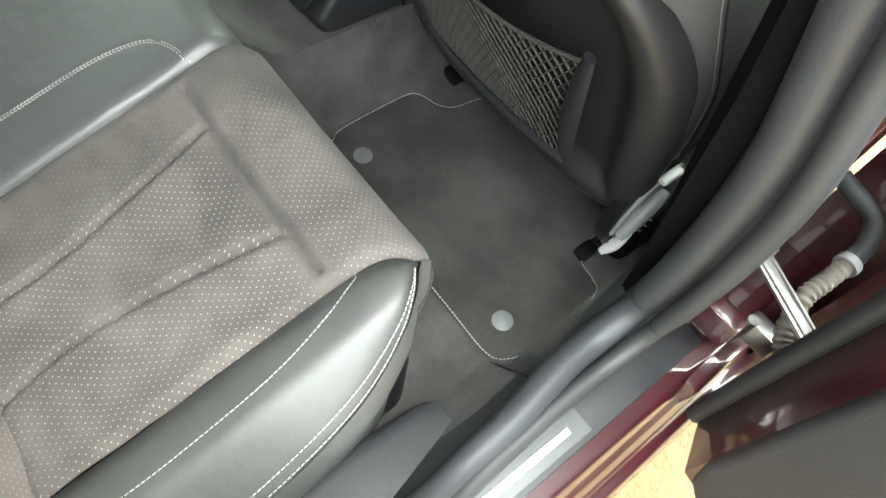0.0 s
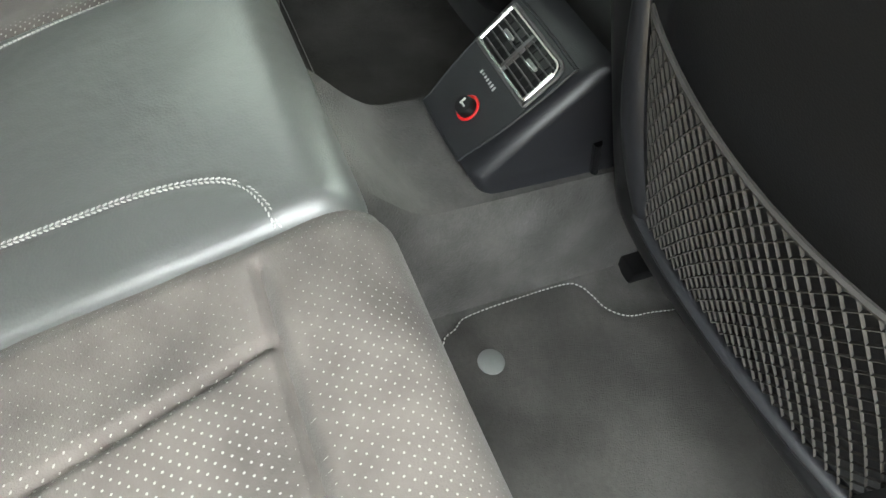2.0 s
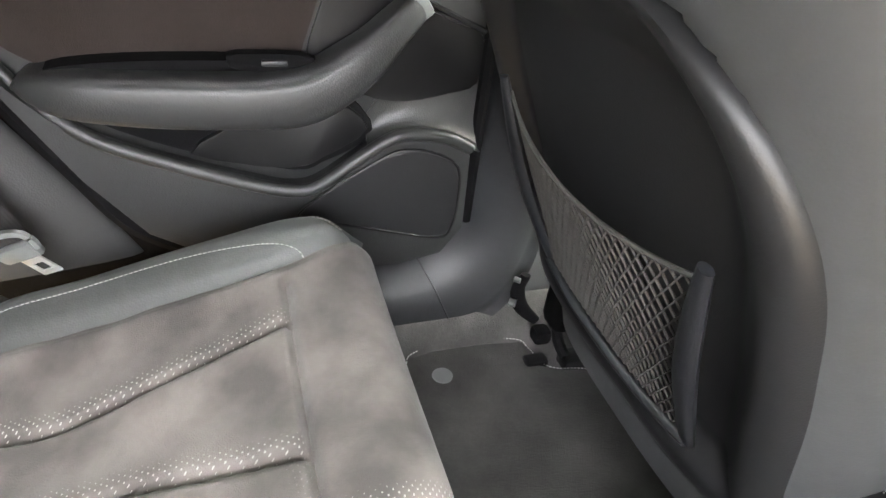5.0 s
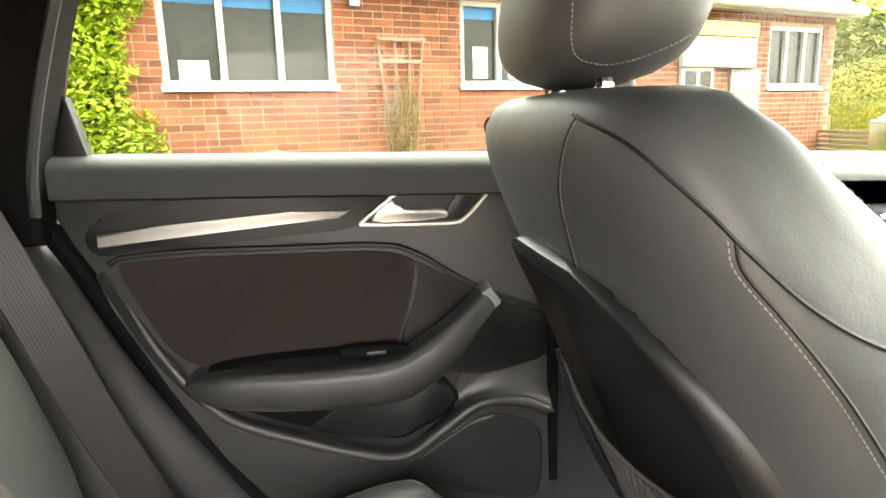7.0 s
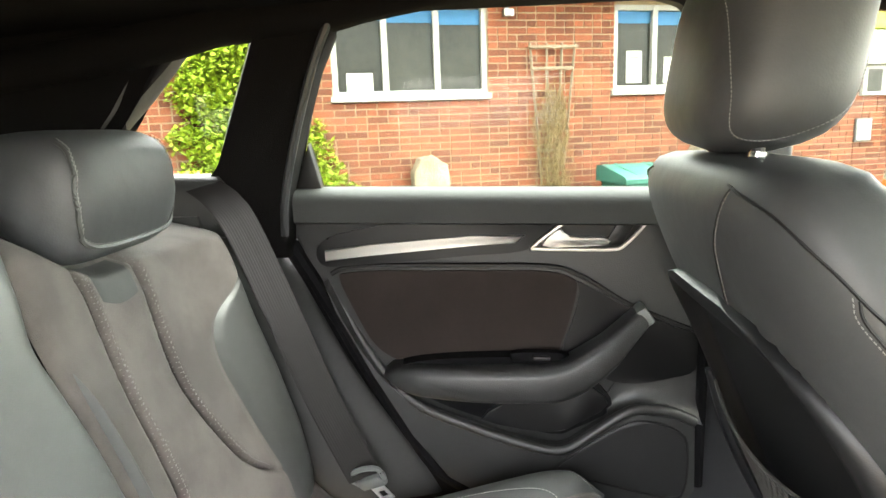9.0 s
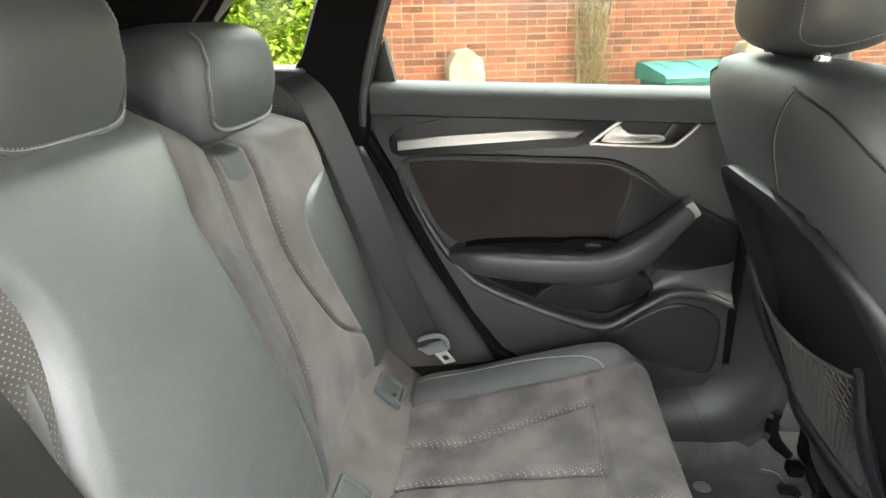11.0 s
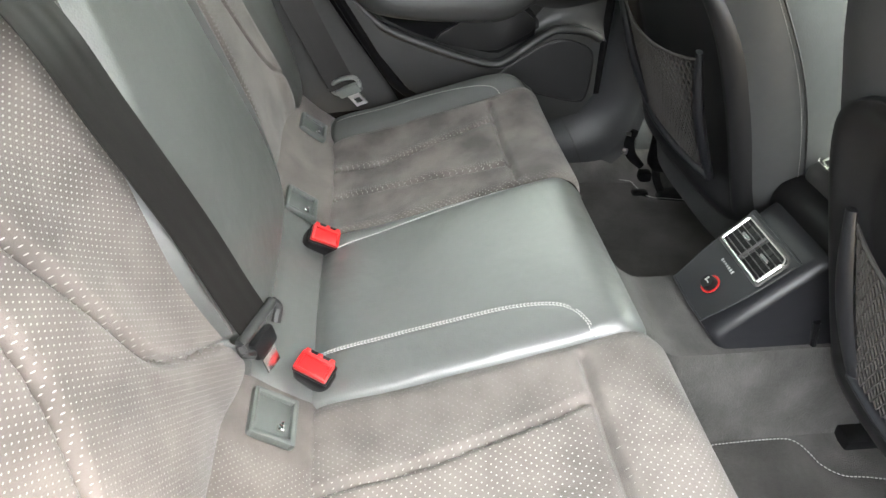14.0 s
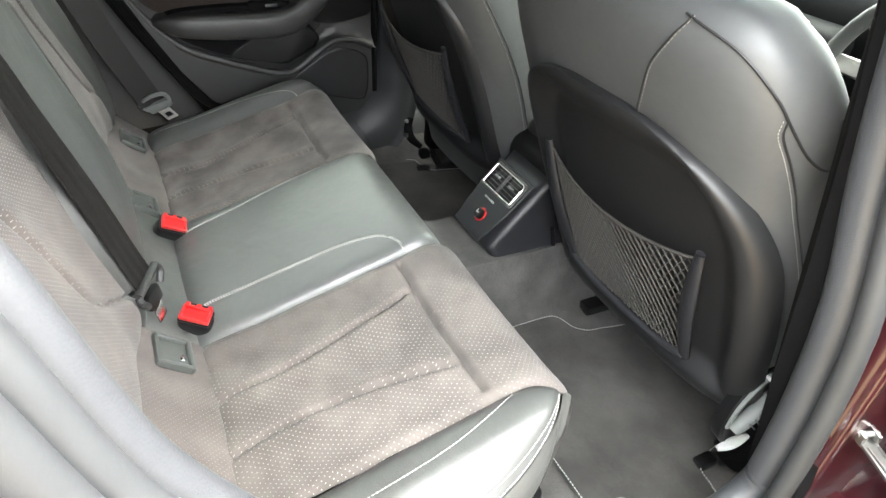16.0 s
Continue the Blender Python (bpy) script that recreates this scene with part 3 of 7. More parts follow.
def centre_back(u, v):
    y, z = back_profile(v, 0.024)
    z += 0.090 * sstep(0.6, 1.0, v)
    y -= 0.020 * sstep(0.6, 1.0, v)
    lo, hi = -centre_edge_of[-1](z), centre_edge_of[1](z)
    X, w = lerp(lo, hi, u), (hi - lo) / 2
    e = min(X - lo, hi - X)
    y += (-0.020 * math.exp(-(e / 0.016) ** 2) - 0.04 * math.exp(-(e / 0.004) ** 2) + 0.006 * (1 - (2 * u - 1) ** 2) + 0.002 * noise.noise((X * 10, z * 10, 5))) * (1 - 0.5 * sstep(0.9, 1, v))
    return (X, y, z)


part("centre_back", sheet(centre_back, 120, 90), LEATHER, backrest, "smooth black leather centre backrest panel", 60)
part("back_board", rbox(0, -0.245, 0.78, 1.30, 0.06, 0.54, 0.02, Matrix.Rotation(radians(17), 3, "X")), HEADLINER, backrest)


def band_point(lo, hi, u, v):
    p = smooth_line([(0, 0.052, 0.500), (0, 0.047, 0.521), (0, 0.028, 0.538), (0, 0.002, 0.560), (0, -0.024, 0.587), (0, -0.052, 0.62)], 5)
    k = v * (len(p) - 1)
    i = min(int(k), len(p) - 2)
    q = p[i].lerp(p[i + 1], k - i)
    X = lerp(lo, hi, u)
    e = min(X - lo, hi - X)
    return (X, q.y, q.z - 0.004 * math.exp(-(e / 0.008) ** 2) + 0.002 * noise.noise((X * 14, v * 3, 2)))


for lo, hi, m in ((-0.62, -0.200, SUEDE), (-0.200, 0.166, LEATHER), (0.166, 0.62, SUEDE)):
    ob = part("lower_band", sheet(lambda u, v: band_point(lo, hi, u, v), 50, 24), m, backrest, "", 60)
    if m is SUEDE:
        uvmap(ob, lambda c: (c.x, c.z - c.y * 0.3), lambda c: 0.7 if c.x > 0.26 else 0.0)


def headrest(cx, half, label, up=0.0, chin=0.0, dy=0.0):
    h = thing("rear_headrest", label, "headrest", "rear headrests")
    prof = [(0.004, -0.052), (0.016, -0.02), (0.014, 0.02), (0.0, 0.048), (-0.03, 0.062), (-0.09, 0.062), (-0.15, 0.045), (-0.175, 0.010), (-0.15, -0.012), (-0.10, -0.040), (-0.045, -0.072), (-0.012, -0.068)]
    prof = [(p.y, p.z) for p in smooth_line([(0, a - (0.012 if b < -0.03 and a > -0.02 else 0) * chin, b * (1 + chin * sstep(0.0, -0.06, b))) for a, b in prof], 4, True)]
    def ring(t):
        """Side profile at t, -1 to 1 across; flat cheeks with a rounded edge."""
        k = max(0.32, (1 - min(1, abs(t)) ** 7) ** (1 / 2.6))
        return [Vector((cx + half * t, dy - 0.217 + (y + 0.075) * k, 1.128 + up + (z + 0.01) * k)) for y, z in prof]
    ts = [math.copysign(1 - (1 - abs(q)) ** 1.7, q) for q in np.linspace(-1, 1, 33)]
    part("cushion", loft([ring(t) for t in ts]), LEATHER_FRONT, h, "", 60)
    # seam round the front face
    pl = []
    for q in smooth_line([(-0.80, 0, 0.056), (-0.87, 0, 0.0), (-0.84, 0, -0.040), (-0.72, 0, -0.056), (0, 0, -0.060), (0.72, 0, -0.056), (0.84, 0, -0.040), (0.87, 0, 0.0), (0.80, 0, 0.056)], 10):
        t, z = q.x, q.z * (1 + chin * sstep(0.0, -0.06, q.z))
        k = max(0.32, (1 - abs(t) ** 7) ** (1 / 2.6))
        y = float(np.interp(q.z, [-0.06, -0.052, -0.02, 0.02, 0.048, 0.06], [-0.002, 0.004, 0.016, 0.014, 0.0, -0.02]))
        pl.append(Vector((cx + half * t, dy - 0.217 + (y + 0.075) * k + 0.001, 1.128 + up + (z + 0.01) * k)))
    part("piping", tube(pl, 0.0028, 6), LEATHER_WORN, h, "raised seam round the front face")
    part("stitching", join(dashes([p + Vector((0, 0.0025, 0.003)) for p in pl], 0.0036, 0.0012, 0.0006, Vector((0, 0, 0)), lean=0.3), dashes([p + Vector((0, 0.0020, 0.0048)) for p in pl], 0.0036, 0.0012, 0.0006, Vector((0, 0, 0)), lean=-0.3)), STITCH_FINE, h, "pale thread twin stitching")
    for sx in (-0.05, 0.05):
        part("post", tube([(cx + sx, -0.215, 1.02), (cx + sx, -0.22, 1.13 + up)], 0.006, 8), CHROME, h)


headrest(0.350, 0.125, "black leather rear headrest over a suede backrest", 0.008, 0.15)
headrest(-0.362, 0.118, "black leather rear headrest beside the quarter window", 0.0, 0.15)
headrest(-0.030, 0.110, "smaller black leather centre headrest", 0.047, 0.30, -0.018)


def ribbon(path, across, w, th=0.0014, across_end=None):
    pts = smooth_line(path, 10)
    a0 = Vector(across).normalized()
    a1 = Vector(across_end).normalized() if across_end else a0

    def fn(u, v):
        k = v * (len(pts) - 1)
        i = min(int(k), len(pts) - 2)
        a = a0.lerp(a1, sstep(0, 1, v)).normalized()
        return pts[i].lerp(pts[i + 1], k - i) + a * (u - 0.5) * w + Vector((0, 0.0002 * math.cos(u * math.pi * 6), 0))
    return sheet(fn, 24, 60, (0, -th, 0))


def tongue(parent, m, grip=PLASTIC):
    """Belt tongue: dark grip bar with a steel latch plate."""
    g = part("grip", rbox(0, 0, 0, 0.062, 0.014, 0.024, 0.006), grip, parent)
    l1 = part("grip_arm", tube(smooth_line([(-0.03, 0, 0.0), (-0.036, 0.0, 0.012), (-0.032, 0.0, 0.026), (0.0, 0, 0.032), (0.032, 0, 0.026), (0.036, 0, 0.012), (0.03, 0, 0.0)], 5), 0.005, 6), grip, parent)
    bm = rbox(-0.012, 0, -0.026, 0.007, 0.003, 0.036, 0.001)
    bm = join(bm, rbox(0.012, 0, -0.026, 0.007, 0.003, 0.036, 0.001), rbox(0, 0, -0.042, 0.031, 0.003, 0.008, 0.001), rbox(0, 0, -0.018, 0.031, 0.003, 0.012, 0.001))
    l2 = part("latch_plate", bm, STEEL, parent, "bright steel latch plate")
    for o in (g, l1, l2):
        o.matrix_basis = m


belt = thing("centre_seat_belt", "black seat belt lying down the rear backrest", "seat belt", "rear seat belts")
part("webbing", ribbon([(0.240, -0.235, 1.085), (0.236, -0.195, 1.122), (0.225, -0.145, 1.098), (0.203, -0.098, 1.012), (0.188, -0.074, 0.920), (0.168, -0.041, 0.790), (0.157, -0.021, 0.700), (0.152, -0.010, 0.656)], (1, -0.1, 0.1), 0.049, 0.0014, (0.9, -0.41, -0.09)), WEB, belt)
ac = Vector((0.9, -0.41, -0.09)).normalized()
dn = Vector((-0.05, 0.22, -0.97)).normalized()
nn = ac.cross(dn).normalized()
TM = Matrix.Translation((0.1515, -0.007, 0.652)) @ Matrix((ac, nn, ac.cross(nn).normalized())).transposed().to_4x4()
part("loop_bar", tube([TM @ Vector((x, 0, 0)) for x in (-0.034, -0.02, 0.0, 0.02, 0.034)], 0.0065, 10), PLASTIC_SOFT, belt, "thick grey tongue bar")
for x in (-0.034, 0.034):
    part("loop_end", tube(smooth_line([TM @ Vector((x, 0, 0)), TM @ Vector((x * 1.06, 0.002, 0.012 if (TM.to_3x3() @ Vector((0, 0, 1))).z < 0 else -0.012)), TM @ Vector((x * 0.75, 0.0, 0.026 if (TM.to_3x3() @ Vector((0, 0, 1))).z < 0 else -0.026))], 5), 0.0058, 8), PLASTIC_SOFT, belt)
part("tongue_body", rbox(0.1530, -0.004, 0.622, 0.040, 0.012, 0.026, 0.005, Matrix.Rotation(radians(-24), 3, "Z") @ Matrix.Rotation(radians(10), 3, "X")), PLASTIC_DARK, belt, "black tongue body")
part("latch_plate", rbox(0.1535, 0.001, 0.594, 0.026, 0.003, 0.022, 0.001, Matrix.Rotation(radians(-24), 3, "Z") @ Matrix.Rotation(radians(12), 3, "X")), CHROME, belt, "bright steel latch plate")
belt = thing("side_seat_belt", "black seat belt hanging beside the window pillar", "seat belt", "rear seat belts")
part("webbing", ribbon([(-0.612, -0.165, 1.110), (-0.611, -0.135, 1.085), (-0.610, -0.108, 1.040), (-0.610, -0.056, 0.904), (-0.610, -0.004, 0.760), (-0.610, 0.044, 0.648), (-0.610, 0.066, 0.600)], (0.30, -0.95, -0.25), 0.056), WEB, belt)
tongue(belt, Matrix.Translation((-0.604, 0.078, 0.596)) @ Matrix.Rotation(radians(62), 4, "Z") @ Matrix.Rotation(radians(-28), 4, "Y") @ Matrix.Rotation(radians(25), 4, "X"), GREY_PL)
belt = thing("side_seat_belt", "black seat belt hanging beside the open door", "seat belt", "rear seat belts")
part("webbing", ribbon([(0.600, -0.170, 1.085), (0.600, -0.138, 1.040), (0.604, -0.098, 0.940), (0.608, -0.045, 0.790), (0.612, -0.005, 0.660), (0.614, 0.004, 0.600)], (0.75, -0.66, 0.0), 0.047), WEB, belt)
tongue(belt, Matrix.Translation((0.612, 0.016, 0.600)) @ Matrix.Rotation(radians(-42), 4, "Z"))


def buckle(x, y, z, wide, deep):
    """A short buckle set in the seat gap, its red tray facing up; wide and deep: the ways of its sides."""
    b = thing("belt_buckle", "seat belt buckle with a bright red release button", "belt buckle", "rear belt buckles")
    h = part("housing", join(rbox(0, 0.001, -0.020, 0.052, 0.032, 0.036, 0.011, seg=4), rbox(0, 0.0, -0.004, 0.049, 0.029, 0.008, 0.003)), PLASTIC_DARK, b)
    k = part("release_button", join(rbox(0, 0.001, -0.001, 0.044, 0.024, 0.006, 0.002), rbox(0, 0.0115, 0.002, 0.045, 0.004, 0.009, 0.0018), rbox(0, -0.0105, 0.002, 0.045, 0.005, 0.010, 0.002),
                                    rbox(-0.0205, 0.001, 0.002, 0.0045, 0.024, 0.009, 0.0018), rbox(0.0205, 0.001, 0.002, 0.0045, 0.024, 0.009, 0.0018)), REDPL, b, "bright red release button")
    s = part("slot", rbox(0, -0.0148, 0.001, 0.034, 0.005, 0.008, 0.001), PLASTIC_DARK, b)
    guides = [part("slot_guide", rbox(q, -0.0140, 0.005, 0.007, 0.006, 0.006, 0.002), REDPL, b) for q in (-0.017, 0.0, 0.017)]
    a = Vector(wide).normalized()
    up = a.cross(Vector(deep)).normalized()
    m = Matrix.Translation((x, y, z)) @ Matrix((a, up.cross(a), up)).transposed().to_4x4()
    for o in [h, k, s] + guides:
        o.matrix_basis = m


buckle(0.142, 0.047, 0.562, (-0.45, -0.86, 0.22), (0.86, -0.45, -0.22))
buckle(-0.128, 0.047, 0.562, (0.05, -0.86, 0.50), (0.80, 0.0, -0.45))


def isofix(x, y, z):
    b = thing("child_seat_anchor", "grey plastic child seat anchor cover in the seat gap", "anchor cover", "child seat anchors")
    o1 = part("frame", join(rbox(-0.028, 0, 0, 0.008, 0.050, 0.012, 0.003), rbox(0.028, 0, 0, 0.008, 0.050, 0.012, 0.003), rbox(0, 0.025, 0, 0.064, 0.008, 0.012, 0.003), rbox(0, -0.025, 0, 0.064, 0.008, 0.012, 0.0045)), ANCHOR, b)
    o2 = part("flap", rbox(0, 0, -0.003, 0.052, 0.046, 0.006, 0.002), ANCHOR, b, "grey hinged flap")
    o3 = part("clip", join(rbox(0.012, 0.010, 0.0015, 0.008, 0.008, 0.005, 0.001), rbox(0.006, 0.012, 0.0015, 0.006, 0.004, 0.004, 0.001)), CHROME, b)
    m = Matrix.Translation((x, y, z)) @ Matrix.Rotation(radians(-38), 4, "X")
    for o in (o1, o2, o3):
        o.matrix_basis = m


for x, y, z in ((0.216, 0.006, 0.5650), (-0.218, 0.004, 0.5650), (-0.500, 0.006, 0.5640), (0.515, 0.004, 0.5660)):
    isofix(x, y, z)

# ---------------------------------------------------------------- front seats
FZ = [0.46, 0.52, 0.63, 0.75, 0.85, 0.95, 1.02, 1.08, 1.12, 1.140]
seat_w = curve1(FZ, [0.222, 0.240, 0.274, 0.290, 0.292, 0.282, 0.268, 0.245, 0.220, 0.195])
seat_r = curve1(FZ, [0.745, 0.730, 0.690, 0.640, 0.597, 0.555, 0.525, 0.504, 0.500, 0.512])
seat_f = curve1(FZ, [0.88, 0.88, 0.890, 0.890, 0.870, 0.810, 0.750, 0.685, 0.645, 0.615])


def seat_section(z, n=120, e=3.2, grow=0.0):
    w, r, f = seat_w(z) + grow, seat_r(z) - grow, seat_f(z)
    out = []
    for i in range(n):
        a = 2 * math.pi * i / n
        c, s = math.cos(a), math.sin(a)
        out.append((w * abs(c) ** (2 / e) * (1 if c > 0 else -1), (r + f) / 2 + (f - r) / 2 * abs(s) ** (2 / e) * (1 if s > 0 else -1), z))
    return out


def seat_back_y(x, z, e=3.2):
    """The rear face of the seat back."""
    w, r, f = seat_w(z), seat_r(z), seat_f(z)
    q = min(0.999, abs(x) / w)
    return (r + f) / 2 - (f - r) / 2 * (1 - q ** e) ** (1 / e)


def shell_half(z):
    if z > 0.80:
        return 0.256 * max(0.0, 1 - ((z - 0.80) / 0.203) ** 2.6) ** (1 / 2.4)
    if z < 0.57:
        return 0.243 * max(0.0, 1 - ((0.57 - z) / 0.042) ** 3.2) ** (1 / 3.2) + 0.002
    return lerp(0.245, 0.256, sstep(0.57, 0.76, z))


def front_seat(cx, dy, dz, outer, label):
    """Seen from behind: leather back, hard shell with a net pocket, headrest and runner parts. outer: the side of its door."""
    s = thing("car_seat", label, "car seat", "front seats", at=(cx, dy, dz))
    def slim(bm):
        """The side next to the door is a little flatter."""
        for v in bm.verts:
            if outer * v.co.x > 0:
                v.co.x *= 1 - 0.13 * sstep(1.12, 0.92, v.co.z) - 0.10 * sstep(0.62, 0.80, v.co.y) * sstep(0.80, 0.95, v.co.z)
        return bm
    rings = [seat_section(z) for z in np.linspace(0.520 if outer > 0 else 0.46, 1.13, 46)]
    last = rings[-1]
    cy = sum(p[1] for p in last) / len(last)
    for k, zz in ((0.93, 1.139), (0.75, 1.146), (0.4, 1.149)):
        rings.append([(p[0] * k, cy + (p[1] - cy) * k, zz) for p in last])
    cushion = loft(rings)
    for v in cushion.verts:
        if 0.54 < v.co.z < 1.0 and v.co.y < (seat_r(v.co.z) + seat_f(v.co.z)) / 2 - 0.02:
            v.co.y += 0.045 * sstep(0.012, 0.05, min(shell_half(v.co.z) - abs(v.co.x), 1.003 - v.co.z, v.co.z - 0.528))
    part("back_cushion", slim(cushion), LEATHER_FRONT, s, "black leather seat back", 60)

    def set_in(bm):
        """The hard shell stands a little to one side of the cushion."""
        for v in bm.verts:
            v.co.x -= -0.002 if outer > 0 else 0.002
        return bm

    def net_in(bm):
        """The pocket hangs a little askew on the shell."""
        for v in bm.verts:
            k = min(1, max(0, (v.co.z - 0.60) / 0.23))
            v.co.x += -0.010 * k if outer > 0 else 0.015
            v.co.y += lerp(-0.004, 0.014, k) if outer > 0 else 0
        return bm

    def shell(u, v):
        z = lerp(0.530, 1.001, v)
        hw = max(0.004, shell_half(z))
        x = (2 * u - 1) * hw
        y = seat_back_y(x, z)
        rim = min(hw - abs(x), (1.003 - z) * 1.0, (z - 0.528) * 1.0)
        y += -0.013 * (1 - math.exp(-(rim / 0.005) ** 2)) + 0.034 * sstep(0.022, 0.075, rim)
        return (x, y, z)
    part("back_shell", set_in(sheet(shell, 70, 90, (0, 0.02, 0))), SHELL, s, "dark hard plastic back shell", 60)
    # lower cover below the shell
    part("lower_cover", sheet(lambda u, v: ((2 * u - 1) * lerp(0.235, 0.225, v), lerp(0.735, 0.85 if outer > 0 else 0.750, v) + 0.05 * abs(2 * u - 1) ** 4, lerp(0.555, 0.42 if outer > 0 else 0.488, v)), 24, 10, (0, 0.02, 0)), CARPET, s, "grey carpet cover under the shell")
    # seams
    def skin(z, deg, off=0.0014):
        """A place on the seat back's skin at a height, by the angle round it (0: +x side, 270: rear)."""
        w, r, f = seat_w(z) + off, seat_r(z) - off, seat_f(z) + off
        a = radians(deg)
        c, sn = math.cos(a), math.sin(a)
        return Vector((w * abs(c) ** (2 / 3.2) * (1 if c > 0 else -1), (r + f) / 2 + (f - r) / 2 * abs(sn) ** (2 / 3.2) * (1 if sn > 0 else -1), z))

    def along(pts, mirror):
        line = [skin(q.x, q.y) for q in smooth_line([(a, b, 0) for a, b in pts], 10)]
        return [Vector((-p.x, p.y, p.z)) for p in line] if mirror else line
    part("seam", tube(along([(1.128, 301), (1.104, 292), (1.065, 283), (1.012, 278), (0.985, 276.5)], False), 0.0011, 5), RUBBER, s)
    part("stitching", dashes(along([(1.128, 301.8), (1.104, 292.8), (1.065, 283.7), (1.012, 278.6), (0.985, 277.1)], False), 0.0045, 0.0015, 0.0006, Vector((0, 0, 0))), STITCH_DARK, s)
    for mirror in (False, True):
        part("seam", slim(tube(along([(1.128, 298), (1.108, 322), (1.074, 337), (1.044, 343), (1.012, 350), (0.979, 362), (0.955, 374)], mirror), 0.0015, 5)), RUBBER, s)
        part("stitching", slim(dashes(along([(1.052, 339), (1.033, 335.5), (1.004, 339), (0.969, 342.5), (0.93, 345), (0.80, 351), (0.66, 356)], mirror), 0.0034, 0.0012, 0.0006, Vector((0, 0, 0)))), STITCH_FINE, s, "pale thread stitching")
        part("seam", slim(tube(along([(1.050, 341), (1.033, 338), (1.004, 341.5), (0.969, 345), (0.93, 347.5), (0.80, 353.5), (0.66, 358.5)], mirror), 0.0014, 5)), RUBBER, s)
        part("stitching", slim(dashes(along([(1.125, 48), (1.10, 40), (1.05, 36), (1.00, 36), (0.94, 38)], mirror), 0.005, 0.003, 0.0008, Vector((0, 0, 0)))), STITCH_DARK, s)
    # brackets and net
    for sg in (-1, 1):
        br = []
        for z in np.linspace(0.60, 0.830, 18):
            br.append((sg * lerp(0.146, 0.176, (z - 0.60) / 0.23), seat_back_y(0.17, z) - 0.012 - 0.010 * math.sin(math.pi * (z - 0.60) / 0.23), z))
        part("net_bracket", net_in(tube(br, 0.012, 10, flat=0.6, up=Vector((0, 1, 0)), taper=lambda k: 0.55 + 0.6 * math.sin(math.pi * min(1, 0.15 + 0.8 * k)))), CONSOLE, s, "plastic net bracket fin")
    rail = [(x, seat_back_y(x, 0.598) - 0.010 - 0.004 * (1 - (x / 0.15) ** 2), 0.600 - 0.006 * (1 - (x / 0.15) ** 2)) for x in np.linspace(-0.148, 0.148, 18)]
    part("pocket_rail", net_in(tube(rail, 0.0085, 10, flat=0.8)), CONSOLE, s, "plastic rail along the foot of the net")


    def net(u, v):
        """u across, v up: the pocket net bulges away from the shell and sags at its upper hem."""
        zt = 0.815 - 0.024 * math.sin(math.pi * u) ** 0.8
        z = lerp(0.592, zt, v)
        x = (2 * u - 1) * lerp(0.142, 0.168, v)
        return Vector((x, seat_back_y(x, z) - 0.010 - 0.018 * math.sin(math.pi * u) * v ** 0.7, z))
    bm = bmesh.new()
    nu, nv = 50, 20
    K = []
    for i in range(nu + 1):
        for j in range(nv):
            if (i + j) % 2:
                continue
            for di in (-1, 1):
                if 0 <= i + di <= nu:
                    K.append((net(i / nu, j / nv), net((i + di) / nu, (j + 1) / nv)))
    for a, b in K:
        t = (b - a).normalized()
        w = t.cross(Vector((0, 1, 0))).normalized() * 0.0011
        d = Vector((0, 0.0016, 0))
        v0 = [bm.verts.new(p) for p in (a - w, a - d, a + w, a + d)]
        v1 = [bm.verts.new(p) for p in (b - w, b - d, b + w, b + d)]
        for i in range(4):
            bm.faces.new((v0[i], v0[(i + 1) % 4], v1[(i + 1) % 4], v1[i]))
    part("pocket_net", net_in(bm), NET, s, "grey elastic mesh pocket net")
    part("net_hem", net_in(tube([net(k / 40, 1.0) for k in range(41)], 0.0024, 6)), NET, s, "thick elastic hem of the net")
    # headrest
    hr = []
    hz0, hz1 = 1.152, 1.372
    for i in range(25):
        t = -1 + 2 * i / 24
        z = lerp(hz0, hz1, (t + 1) / 2)
        k = max(0.32, (1 - abs(t) ** 4.5) ** (1 / 2.4)) if abs(t) < 1 else 0.32
        w = 0.128 * k * (1 - 0.10 * (t + 1) / 2)
        y0, d = 0.582 + 0.018 * t, 0.077 * k
        ring = []
        for j in range(40):
            a = 2 * math.pi * j / 40
            c, sn = math.cos(a), math.sin(a)
            ring.append((w * abs(c) ** (2 / 3.2) * (1 if c > 0 else -1), y0 + d * abs(sn) ** (2 / 3.0) * (1 if sn > 0 else -1), z))
        hr.append(ring)
    part("headrest", loft(hr), LEATHER_FRONT, s, "black leather headrest with white stitching", 60)
    for sg in (-1, 1):
        loop = []
        for q in smooth_line([(0.515, 1.365, 0), (0.517, 1.30, 0), (0.516, 1.22, 0), (0.520, 1.178, 0), (0.545, 1.166, 0), (0.580, 1.172, 0), (0.622, 1.195, 0), (0.642, 1.24, 0)], 10):
            y, z = q.x, q.y
            t = (z - hz0) / (hz1 - hz0) * 2 - 1
            k = max(0.32, (1 - min(0.999, abs(t)) ** 4.5) ** (1 / 2.4))
            w, d, y0 = 0.128 * k * (1 - 0.10 * (t + 1) / 2), 0.077 * k, 0.582 + 0.018 * t
            e = min(0.985, abs((y - y0) / d))
            loop.append((sg * (w * (1 - e ** 3.0) ** (1 / 3.2) + 0.0008), y, z))
        part("stitching", dashes(loop, 0.0030, 0.0012, 0.0006, Vector((sg * 0.0006, 0, 0))), STITCH_FINE, s, "white thread stitching")
        part("post", tube([(sg * 0.06, 0.560, 1.12), (sg * 0.06, 0.563, 1.17)], 0.007, 8), PLASTIC_DARK, s)
